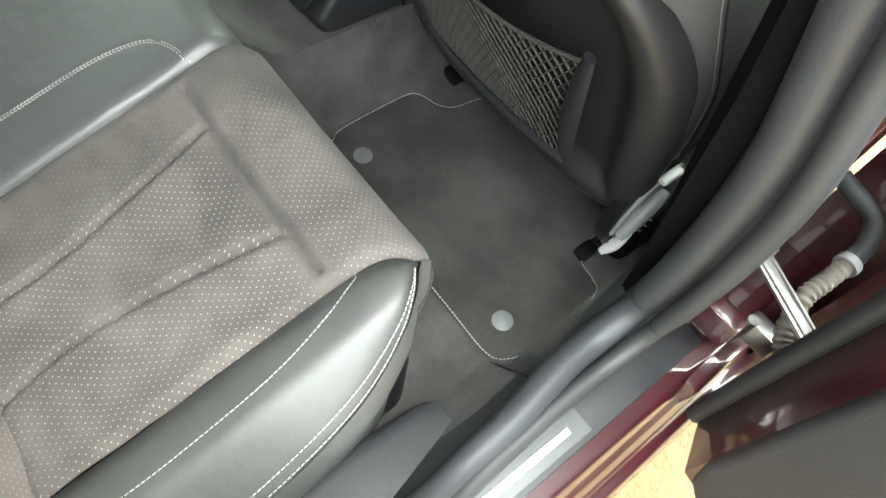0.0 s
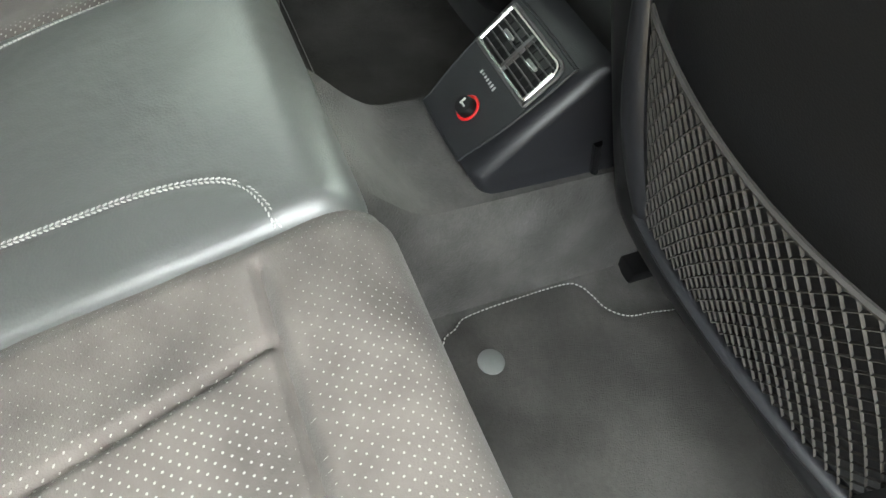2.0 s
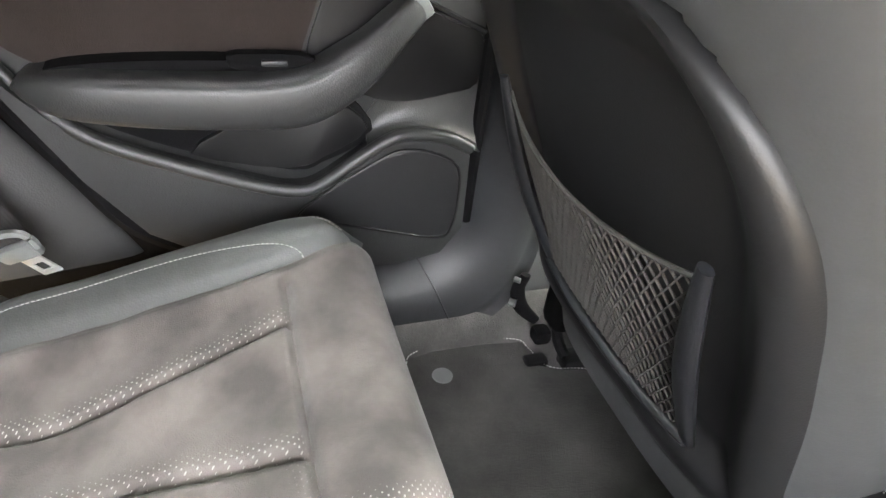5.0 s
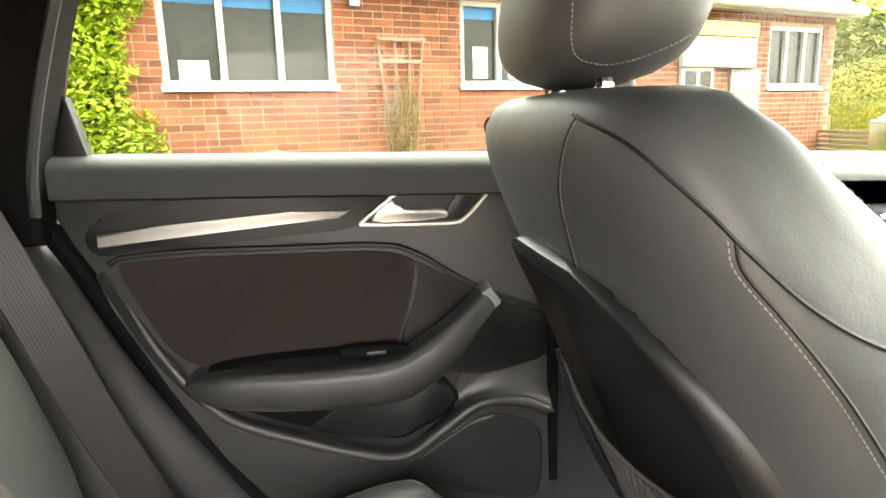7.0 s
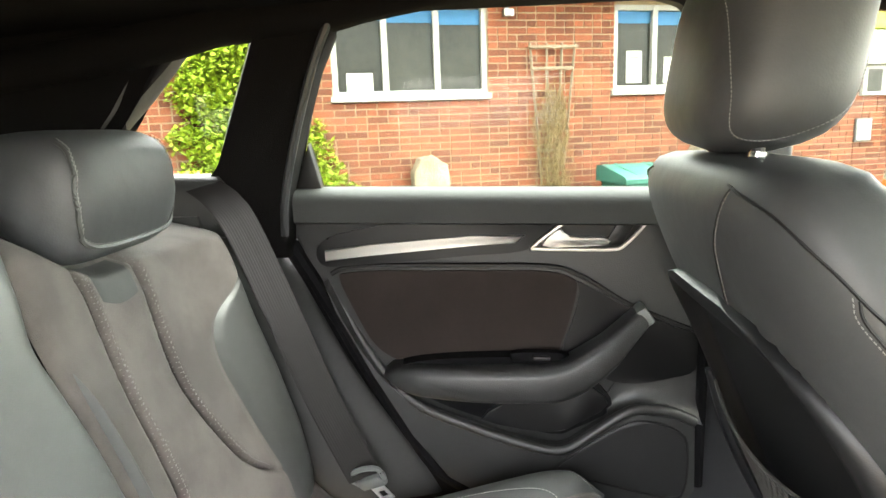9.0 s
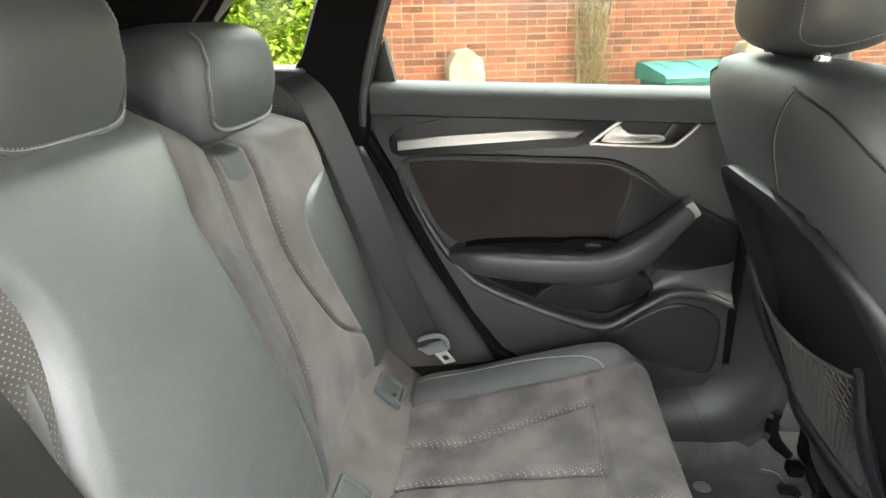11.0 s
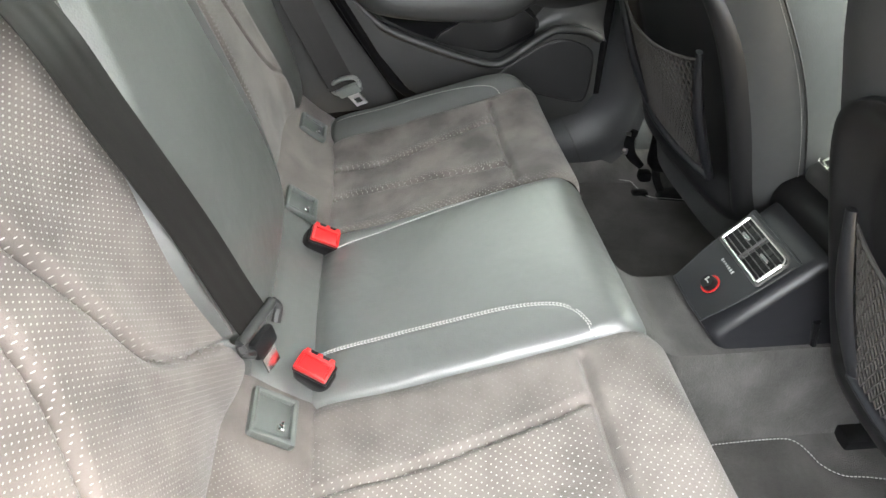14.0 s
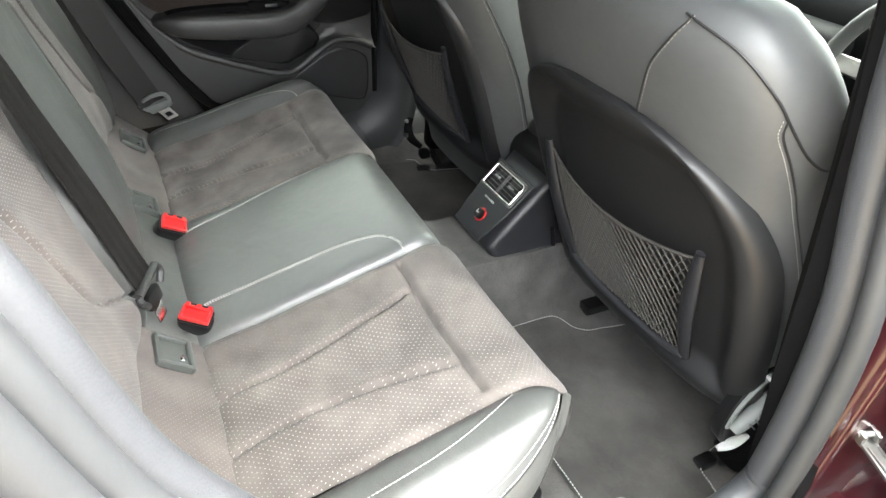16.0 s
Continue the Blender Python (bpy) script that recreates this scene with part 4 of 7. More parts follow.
        part("post_collar", tube([(sg * 0.06, 0.560, 1.140), (sg * 0.06, 0.562, 1.154)], 0.0085, 14), CHROME, s, "bright post collar")
    # seat cushion, runners, trim
    part("seat_cushion", rbox(0, 1.04, 0.50, 0.40, 0.46, 0.15, 0.05, seg=4), LEATHER_MATT, s, "black leather seat cushion")
    part("side_trim", rbox(outer * 0.232, 1.00, 0.45, 0.060, 0.44, 0.14, 0.020, seg=3), MATT, s, "grained plastic seat side trim")
    if outer > 0:
        # recliner: dark oval dish with a pale ribbed lever and rim
        def dish(k, x):
            return [(x, 0.762 + k * (0.050 * math.cos(q) + 0.024 * math.sin(q)), 0.556 + k * (0.078 * math.sin(q) - 0.012 * math.cos(q))) for q in np.linspace(0, 2 * math.pi, 29)[:-1]]
        part("recliner_dish", loft([dish(0.96, 0.222), dish(1.0, 0.242), dish(0.93, 0.2465), dish(0.86, 0.243), dish(0.3, 0.240)]), PLASTIC_DARK, s, "black oval recliner dish")
        part("dish_rim", tube([Vector(p) + Vector((0.002, 0, 0)) for p in dish(0.94, 0.246)[3:17]], 0.0035, 6), GREY_PL, s, "grey rim")
        lv = part("recliner_lever", tube(smooth_line([(0.252, 0.722, 0.526), (0.254, 0.742, 0.548), (0.254, 0.765, 0.570), (0.252, 0.784, 0.584)], 5), 0.0115, 10, flat=0.8, taper=lambda k: 0.75 + 0.35 * math.sin(math.pi * min(1, 0.2 + 0.7 * k))), GREY_PL, s, "pale grey recliner lever")
        for c in (0.30, 0.42, 0.54):
            part("rib", tube([(0.266, lerp(0.720, 0.784, c) - 0.012, lerp(0.526, 0.584, c) + 0.012), (0.268, lerp(0.722, 0.784, c) + 0.006, lerp(0.526, 0.584, c) - 0.008)], 0.0014, 5), GREY_PL, lv)
        part("trim_cap", tube(smooth_line([(0.248, 0.712, 0.482), (0.252, 0.735, 0.488), (0.250, 0.775, 0.486)], 5), 0.008, 8, flat=0.6, taper=lambda k: 0.6 + 0.6 * math.sin(math.pi * k)), PALE_PL, s, "pale plastic trim cap")
        part("trim_cap", tube([(0.252, 0.748, 0.630), (0.253, 0.768, 0.632), (0.252, 0.784, 0.630)], 0.007, 8, flat=0.6), PALE_PL, s, "pale plastic trim cap")
    else:
        # mounting lug with its bolt at the foot of the back, on the door side
        lug = part("mounting_lug", tube(smooth_line([(-0.262, 0.742, 0.470), (-0.266, 0.735, 0.440), (-0.262, 0.745, 0.405), (-0.255, 0.775, 0.375)], 5), 0.010, 10, flat=0.6, up=Vector((1, 0, 0)), taper=lambda k: 0.6 + 0.7 * math.sin(math.pi * min(1, 0.15 + 0.75 * k))), MATT, s, "black plastic mounting lug")
        part("bolt", tube([(-0.255, 0.730, 0.418), (-0.262, 0.722, 0.418)], 0.0065, 12), BARE, lug, "bright bolt head")
        part("bolt", tube([(-0.258, 0.732, 0.462), (-0.265, 0.724, 0.462)], 0.0045, 12), BARE, lug, "bright bolt head")
        part("cable_clip", rbox(-0.235, 0.778, 0.362, 0.030, 0.030, 0.026, 0.007), MATT, s, "black cable clip")
    for sg in (-1, 1):
        part("runner", rbox(sg * 0.205, 1.04, 0.315 - dz, 0.035, 0.46, 0.04, 0.004), PLASTIC_DARK, s, "black seat runner")
        if sg == -outer and outer > 0:
            part("runner_arm", tube(smooth_line([(-0.268, 0.728, 0.575), (-0.262, 0.742, 0.510), (-0.252, 0.760, 0.455), (-0.244, 0.776, 0.405), (-0.238, 0.790, 0.372)], 6), 0.008, 8, flat=0.7), PLASTIC_DARK, s, "black lower guide strap")
            continue
        part("runner_arm", tube(smooth_line([(sg * 0.225, 0.775, 0.56), (sg * 0.230, 0.79, 0.46), (sg * 0.222, 0.80, 0.37), (sg * 0.21, 0.82, 0.325 - dz)], 6), 0.010, 8), PLASTIC_DARK, s)
        part("runner_cap", rbox(sg * 0.212, 0.765, 0.322 - dz, 0.024, 0.04, 0.022, 0.005), PLASTIC_DARK, s)
    return s


front_seat(-0.362, 0.0, 0.0, -1, "black leather front passenger seat with net pocket")
front_seat(0.345, 0.028, -0.052, 1, "black leather driver's seat with net pocket")

# ---------------------------------------------------------------- floor, tunnel, console
def floor_z(x, y):
    t = 1 - sstep(0.090, 0.132, abs(x))
    z = 0.314 + 0.165 * t + 0.05 * sstep(0.60, 0.68, abs(x)) * 1.5
    z += 0.10 * sstep(0.56, 0.44, y) * (1 - sstep(0.06, 0.16, abs(x)))
    return z + 0.003 * noise.noise((x * 7, y * 7, 0.5))


cabin_floor = tagged(part("floor", sheet(lambda u, v: (lerp(-0.70, 0.70, u), lerp(0.30, 1.75, v), floor_z(lerp(-0.70, 0.70, u), lerp(0.30, 1.75, v))), 110, 90, (0, 0, -0.03)), CARPET),
                     "dark grey carpet floor of the car", "floor", kind="structure")


def mat_outline(sgn):
    pts = [(0.175, 0.550), (0.148, 0.578), (0.137, 0.60), (0.133, 0.67), (0.133, 0.742), (0.142, 0.762), (0.160, 0.771), (0.184, 0.779), (0.204, 0.803), (0.212, 0.85), (0.24, 0.93), (0.36, 0.96), (0.51, 0.93), (0.543, 0.84), (0.553, 0.793), (0.572, 0.773), (0.605, 0.766), (0.626, 0.748), (0.634, 0.70), (0.638, 0.63), (0.629, 0.572), (0.600, 0.547), (0.50, 0.546), (0.30, 0.546)]
    return smooth_line([(sgn * a, b, 0) for a, b in pts], 6, True)


for sgn in (-1, 1):
    m = thing("floor_mat", "dark grey pile floor mat with stitched edge", "floor mat", "rear floor mats")
    out = mat_outline(sgn)
    lift = [Vector((p.x, p.y, min(0.326, max(0.320, floor_z(p.x, p.y) + 0.004)))) for p in out]
    cxm, cym = sum(p.x for p in out) / len(out), sum(p.y for p in out) / len(out)
    rings = []
    for k in np.linspace(1, 0.02, 14):
        ring = []
        for p in out:
            x, y = lerp(cxm, p.x, k), lerp(cym, p.y, k)
            ring.append((x, y, min(0.326, max(0.320, floor_z(x, y) + 0.004)) + 0.006 * (1 if k < 0.995 else 0.2)))
        rings.append(ring)
    part("mat_body", loft(rings), MATPILE, m, "", 60)
    edge = [Vector((lerp(cxm, p.x, 0.985), lerp(cym, p.y, 0.985), q.z + 0.0065)) for p, q in zip(out, lift)]
    part("edge_stitching", dashes(edge + edge[:1], 0.0042, 0.0018, 0.0010), STITCH, m, "pale thread along the edge")
    for bx, by in ((0.206, 0.602), (0.571, 0.602)):
        zb = min(0.326, max(0.320, floor_z(sgn * bx, by) + 0.004)) + 0.006
        part("fixing_button", tube([(sgn * bx, by, zb - 0.004), (sgn * bx, by, zb + 0.0015), (sgn * bx, by, zb + 0.0028)], 0.0165, 28, taper=lambda k: 1 if k < 0.6 else 0.9), GREY_PL, m, "round grey fixing button")

console = thing("centre_console", "dark plastic rear console with air vents and control", "console", at=(-0.005, 0.016, -0.027))
c0, c1 = Vector((0, 0.585, 0.525)), Vector((0, 0.700, 0.648))
fdir = (c1 - c0).normalized()
fn_ = Vector((0, -fdir.z, fdir.y))
rings = []
for yy, zz, hw in [(0.680, 0.340, 0.094), (0.650, 0.430, 0.090), (0.622, 0.474, 0.085), (0.600, 0.506, 0.079), (0.5905, 0.522, 0.075), (0.592, 0.530, 0.073), (0.640, 0.582, 0.074), (0.700, 0.648, 0.076), (0.712, 0.658, 0.077), (0.730, 0.664, 0.079), (0.76, 0.668, 0.080)]:
    r, c = [], 0.020
    for cxk, a0 in ((-1, math.pi), (1, 1.5 * math.pi)):
        for q in np.linspace(0, math.pi / 2, 6):
            r.append((0.006 + cxk * (hw - c) + c * math.cos(a0 + q), yy + c + c * math.sin(a0 + q), zz))
    r = [(0.006 - hw * 1.03, 0.98, max(zz, 0.34)), (0.006 - hw * 1.02, yy + 0.08, zz)] + r + [(0.006 + hw * 1.02, yy + 0.08, zz), (0.006 + hw * 1.03, 0.98, max(zz, 0.34))]
    rings.append(r)
bm = loft(rings, True)
part("housing", bm, CONSOLE, console, "dark grained plastic housing", 35)


def on_face(x, s, h):
    """A place on the console's sloped rear face: s up the slope from its foot, h out of it."""
    return Vector((x, 0, 0)) + c0 + fdir * s + fn_ * h


FACE = Matrix((( 1, 0, 0), (0, fdir.y, fn_.y), (0, fdir.z, fn_.z)))


def face_box(x, s, h, sx, sy, sz, r=0.001):
    p = on_face(x, s, h)
    return rbox(p.x, p.y, p.z, sx, sy, sz, r, FACE)


face = smooth_line([(-0.050, 0.014, 0), (-0.042, 0.005, 0), (0.042, 0.005, 0), (0.050, 0.014, 0), (0.060, 0.075, 0), (0.063, 0.148, 0), (0.054, 0.158, 0), (-0.054, 0.158, 0), (-0.063, 0.148, 0), (-0.060, 0.075, 0)], 3, True)
bm = bmesh.new()
lo = [bm.verts.new(on_face(p.x, p.y, 0.004)) for p in face]
hi = [bm.verts.new(on_face(p.x * 0.985, 0.08 + (p.y - 0.08) * 0.985, 0.0075)) for p in face]
bm.faces.new(hi)
for i in range(len(face)):
    j = (i + 1) % len(face)
    bm.faces.new((lo[i], lo[j], hi[j], hi[i]))
part("face_panel", bm, CONSOLE, console, "dark grey control panel")
part("panel_edge", tube([on_face(p.x * 1.01, 0.08 + (p.y - 0.08) * 1.01, 0.0062) for p in face], 0.0018, 6, True, up=fn_), CONSOLE, console, "worn raised edge of the panel")
VENT_MID = 0.1235
for sx in (-1, 1):
    v = part("air_vent", face_box(sx * 0.0265, VENT_MID, 0.0078, 0.050, 0.047, 0.002, 0.0008), PLASTIC_DARK, console, "black slatted air vent")
    for k in range(5):
        part("slat", face_box(sx * 0.0265, VENT_MID - 0.0180 + 0.0090 * k, 0.0115, 0.048, 0.0016, 0.006, 0.0006), SLAT, v)
    for k in range(3):
        part("fin", face_box(sx * 0.0265 + (k - 1) * 0.014, VENT_MID, 0.0092, 0.0014, 0.044, 0.002, 0.0005), PLASTIC_DARK, v)
    part("thumb_tab", face_box(sx * 0.0265 + 0.002, VENT_MID + 0.0035, 0.0150, 0.018, 0.0046, 0.005, 0.0015), GREY_PL, v, "grey thumb tab")
    part("tab_edge", face_box(sx * 0.0265 + 0.002, VENT_MID + 0.0012, 0.0165, 0.018, 0.0012, 0.003, 0.0005), CHROME, v, "bright edge")
part("vent_bar", face_box(0, VENT_MID, 0.0112, 0.0055, 0.046, 0.007, 0.001), SLAT, console, "grey bar between the vents")


def vent_line(off, corner):
    """Rounded outline round both vents."""
    loop = []
    for qx, qy, a0, c in ((1, 1, 0, corner), (-1, 1, math.pi / 2, 0.002), (-1, -1, math.pi, 0.002), (1, -1, 1.5 * math.pi, 0.003)):
        X, Y = qx * (0.0535 + off - c), VENT_MID + qy * (0.0245 + off - c)
        loop += [(X + c * math.cos(a0 + q), Y + c * math.sin(a0 + q)) for q in np.linspace(0, math.pi / 2, 6)]
    return loop


part("vent_surround", tube([on_face(x, y, 0.0088) for x, y in vent_line(0.0035, 0.012)], 0.0022, 6, True, up=fn_), SLAT, console, "dark vent surround")
rim = vent_line(0, 0.010)
part("vent_frame", tube([on_face(x, y, 0.0125) for x, y in rim[9:] + rim[:1]], 0.0024, 6, flat=0.8, up=fn_), CHROME, console, "bright vent frame")
part("vent_frame_top", tube([on_face(x, y, 0.0115) for x, y in rim[0:9]], 0.0011, 6, up=fn_), ALU, console, "thin bright upper edge")
part("knob", tube([on_face(0.006, 0.045, h) for h in (0.007, 0.016, 0.019)], 0.0112, 24, taper=lambda k: 1 if k < 0.7 else 0.9), PLASTIC_DARK, console, "black rotary knob")
part("knob_ring", tube([on_face(0.006 + 0.0135 * math.cos(a), 0.045 + 0.0135 * math.sin(a), 0.0085) for a in np.linspace(0, 2 * math.pi, 28)[:-1]], 0.0017, 6, True, up=fn_), REDPL, console, "red ring round the knob")
bm = face_box(0.003, 0.0475, 0.0195, 0.0022, 0.008, 0.001, 0)
bm = join(bm, face_box(0.0075, 0.0455, 0.0195, 0.0070, 0.0018, 0.001, 0))
part("knob_mark", bm, PALE_PL, console, "white mark")
bm = face_box(-0.020, 0.080, 0.008, 0.0022, 0.004, 0.001, 0)
for k in range(1, 7):
    bm = join(bm, face_box(-0.020 + 0.0052 * k, 0.080, 0.008, 0.0020, 0.0022 + 0.0005 * k, 0.001, 0))
part("scale_marks", bm, PALE_PL, console, "row of white scale marks")
part("hinge_roll", tube([(-0.082, 0.768, 0.655), (-0.080, 0.768, 0.655), (0.080, 0.768, 0.655), (0.082, 0.768, 0.655)], 0.048, 32), PLASTIC_DARK, console, "black armrest hinge roll")
part("tunnel_trim", rbox(0, 1.25, 0.44, 0.21, 0.66, 0.34, 0.03, seg=4), PLASTIC, console)
arm = thing("armrest", "black leather armrest lid between the front seats", "armrest", at=(-0.005, 0.016, -0.027))
part("lid", rbox(0, 0.905, 0.706, 0.168, 0.31, 0.056, 0.024, Matrix.Rotation(radians(2), 3, "X"), 5), LEATHER_WORN, arm, "padded black leather lid")
part("lid_panel", rbox(0, 0.909, 0.727, 0.136, 0.288, 0.026, 0.012, Matrix.Rotation(radians(2), 3, "X"), 5), LEATHER_WORN, arm, "raised leather top panel")


def lid_line(off):
    loop = []
    for qx, qy, a0 in ((1, 1, 0), (-1, 1, math.pi / 2), (-1, -1, math.pi), (1, -1, 1.5 * math.pi)):
        c = 0.020
        X, Y = qx * (0.0665 + off - c), 0.909 + qy * (0.1425 + off - c)
        loop += [Vector((X + c * math.cos(a0 + q), Y + c * math.sin(a0 + q), 0.7335 + (Y - 0.909) * 0.035)) for q in np.linspace(0, math.pi / 2, 7)]
    return loop + loop[:1]


for off in (0.0, 0.005):
    part("piping", tube(lid_line(off)[:-1], 0.0017, 6, True), LEATHER, arm, "raised piping round the lid")
part("stitching", dashes(lid_line(0.0095), 0.0042, 0.0016, 0.0009, Vector((0, 0, 0.0012))), STITCH, arm, "pale thread round the lid")
part("stay", rbox(0, 0.91, 0.64, 0.10, 0.20, 0.12, 0.015), PLASTIC_DARK, arm)

# ---------------------------------------------------------------- far rear door
def poly(pts, n=4, closed=True):
    return [(p.x, p.y) for p in smooth_line([(a, b, 0) for a, b in pts], n, closed)]


door = thing("rear_door", "closed rear door with dark trim and suede insert", "car door", "rear doors", at=(0, 0.0146, 0))
door.scale.y = 0.97
DOOR_EDGE = [(-0.066, 1.060), (-0.066, 1.010), (-0.045, 0.970), (-0.024, 0.934), (0.002, 0.885), (0.028, 0.836), (0.064, 0.766), (0.130, 0.655), (0.192, 0.566), (0.290, 0.515), (0.400, 0.490), (0.540, 0.484), (0.610, 0.500), (0.642, 0.545), (0.648, 0.70), (0.648, 0.90), (0.648, 1.068)]
part("door_shell", slab([(a, b) for a, b in DOOR_EDGE] + [(0.648, 1.06), (-0.066, 1.075)], -0.712, -0.695, "x", 0.006), PLASTIC_SOFT, door, "dark door card")


part("belt_top", sheet(lambda u, v: (-0.709 + 0.049 * math.sin(math.pi * 0.5 * min(1, v * 1.6)), lerp(-0.055, 0.655, u), lerp(1.096, 1.076, u) - 0.056 * (1 - math.cos(math.pi * 0.5 * v))), 30, 14, (-0.01, 0, -0.004)), ROLL, door, "padded soft grey top roll", 60)
part("trim_band", slab(poly([(-0.028, 0.988), (-0.011, 1.004), (0.006, 1.012), (0.067, 1.024), (0.132, 1.031), (0.222, 1.035), (0.304, 1.037), (0.383, 1.037), (0.418, 1.036), (0.397, 1.000), (0.335, 0.977), (0.253, 0.972), (0.169, 0.966), (0.078, 0.961), (-0.001, 0.957), (-0.024, 0.965)], 4), -0.700, -0.6855, "x", 0.004), PLASTIC_DARK, door, "black inlay band")
strip_top = [(-0.010, 0.987), (0.073, 0.995), (0.156, 1.000), (0.253, 1.006), (0.344, 1.006)]
strip_low = [(0.325, 0.992), (0.253, 0.990), (0.156, 0.983), (0.073, 0.977), (-0.010, 0.968)]
part("metal_strip", slab(strip_top + strip_low, -0.690, -0.6775, "x", 0.003), ALU, door, "brushed aluminium inlay strip")
hl = poly([(0.358, 0.986), (0.366, 0.982), (0.43, 0.979), (0.495, 0.978), (0.515, 0.986), (0.546, 1.018), (0.540, 1.026), (0.48, 1.029), (0.425, 1.030), (0.410, 1.025)], 4)
part("handle_pocket", slab(hl, -0.699, -0.684, "x", 0.003), PLASTIC_DARK, door, "dark handle recess")
part("handle_bezel", tube([(-0.682, a, b) for a, b in hl], 0.0036, 6, True, up=Vector((1, 0, 0))), ALU, door, "bright handle surround")
part("door_handle", slab(poly([(0.372, 0.988), (0.392, 1.010), (0.404, 1.016), (0.414, 1.004), (0.44, 1.000), (0.478, 1.000), (0.484, 0.994), (0.478, 0.988), (0.42, 0.986)], 4), -0.688, -0.668, "x", 0.005), ALU, door, "satin chrome door handle")
part("handle_block", slab([(0.475, 0.983), (0.508, 0.985), (0.530, 1.020), (0.500, 1.022)], -0.690, -0.678, "x", 0.003), PLASTIC_DARK, door)
part("suede_insert", slab(poly([(0.011, 0.934), (0.026, 0.944), (0.088, 0.947), (0.171, 0.946), (0.254, 0.944), (0.379, 0.940), (0.426, 0.927), (0.434, 0.910), (0.423, 0.860), (0.402, 0.800), (0.392, 0.788), (0.243, 0.785), (0.129, 0.783), (0.104, 0.787), (0.068, 0.815), (0.039, 0.868)], 4), -0.699, -0.688, "x", 0.005, 3), DOOR_SUEDE, door, "dark brown suede insert")
part("front_insert", slab(poly([(0.434, 0.922), (0.469, 0.905), (0.511, 0.880), (0.547, 0.862), (0.604, 0.838), (0.645, 0.822), (0.645, 0.760), (0.604, 0.745), (0.542, 0.735), (0.480, 0.745), (0.428, 0.780), (0.410, 0.800), (0.430, 0.860), (0.440, 0.905)], 3), -0.699, -0.6895, "x", 0.004), PLASTIC_DARK, door, "black panel in front of the insert")
part("insert_seam", tube([(-0.688, a, b) for a, b in poly([(-0.003, 0.944), (0.021, 0.954), (0.088, 0.957), (0.171, 0.956), (0.254, 0.954), (0.383, 0.950), (0.439, 0.933), (0.511, 0.888), (0.550, 0.869), (0.604, 0.846), (0.647, 0.829)], 5, False)], 0.004, 6, up=Vector((1, 0, 0))), PLASTIC_DARK, door)
# armrest: a sweep that rises to a grab handle
ap = smooth_line([(-0.690, 0.088, 0.768), (-0.672, 0.109, 0.768), (-0.655, 0.150, 0.765), (-0.648, 0.232, 0.760), (-0.646, 0.325, 0.758), (-0.646, 0.382, 0.760), (-0.648, 0.423, 0.772), (-0.652, 0.475, 0.806), (-0.660, 0.511, 0.838), (-0.672, 0.544, 0.866)], 6)
ah = curve1([0, 0.08, 0.25, 0.55, 0.7, 0.85, 1], [0.003, 0.014, 0.026, 0.031, 0.029, 0.021, 0.017])
rings = []
for i, p in enumerate(ap):
    k = i / (len(ap) - 1)
    h = ah(k)
    d = (ap[min(i + 1, len(ap) - 1)] - ap[max(i - 1, 0)]).normalized()
    up = Vector((0, -d.z, d.y)).normalized()
    out = Vector((1, 0, 0))
    ring = []
    for j in range(20):
        a = 2 * math.pi * j / 20
        c, sn = math.cos(a), math.sin(a)
        ring.append(p + out * (0.034 if k < 0.75 else lerp(0.034, 0.022, (k - 0.75) * 4)) * abs(c) ** 0.42 * (1 if c > 0 else -1) + up * h * abs(sn) ** 0.5 * (1 if sn > 0 else -1))
    rings.append(ring)
part("armrest", loft(rings), PLASTIC_SOFT, door, "soft grey armrest and pull handle", 60)
part("handle_cap", rbox(-0.672, 0.545, 0.867, 0.044, 0.020, 0.034, 0.005, Matrix.Rotation(radians(35), 3, "X")), GREY_PL, door)
# armrest top, its deep shadow given as matt black
part("armrest_back", slab(poly([(0.100, 0.770), (0.124, 0.788), (0.181, 0.796), (0.253, 0.799), (0.335, 0.799), (0.397, 0.797), (0.428, 0.790), (0.439, 0.770), (0.294, 0.740), (0.140, 0.750)], 3), -0.70, -0.656, "x", 0.006), MATT, door, "armrest top, blackened for the shadow it lies in")
sw = part("window_switch", slab(poly([(0.314, 0.803), (0.325, 0.808), (0.397, 0.807), (0.422, 0.797), (0.397, 0.788), (0.325, 0.789)], 3), -0.67, -0.6525, "x", 0.003), MATT, door, "black window switch plate")
part("switch_key", rbox(-0.652, 0.368, 0.7985, 0.010, 0.030, 0.007, 0.002), PLASTIC, sw)
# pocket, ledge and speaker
# flat plate; the shade inside the hollow pocket is put into its black
part("pocket_shade", slab(poly([(0.105, 0.755), (0.155, 0.715), (0.25, 0.675), (0.388, 0.640), (0.43, 0.650), (0.50, 0.690), (0.46, 0.745), (0.40, 0.745), (0.25, 0.725), (0.15, 0.735)], 3), -0.699, -0.690, "x", 0.003), MATT, door, "door pocket, its inner shade put in as black")
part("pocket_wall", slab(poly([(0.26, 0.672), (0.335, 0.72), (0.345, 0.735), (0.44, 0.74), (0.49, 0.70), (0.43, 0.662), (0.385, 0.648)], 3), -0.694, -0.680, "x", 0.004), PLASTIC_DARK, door)
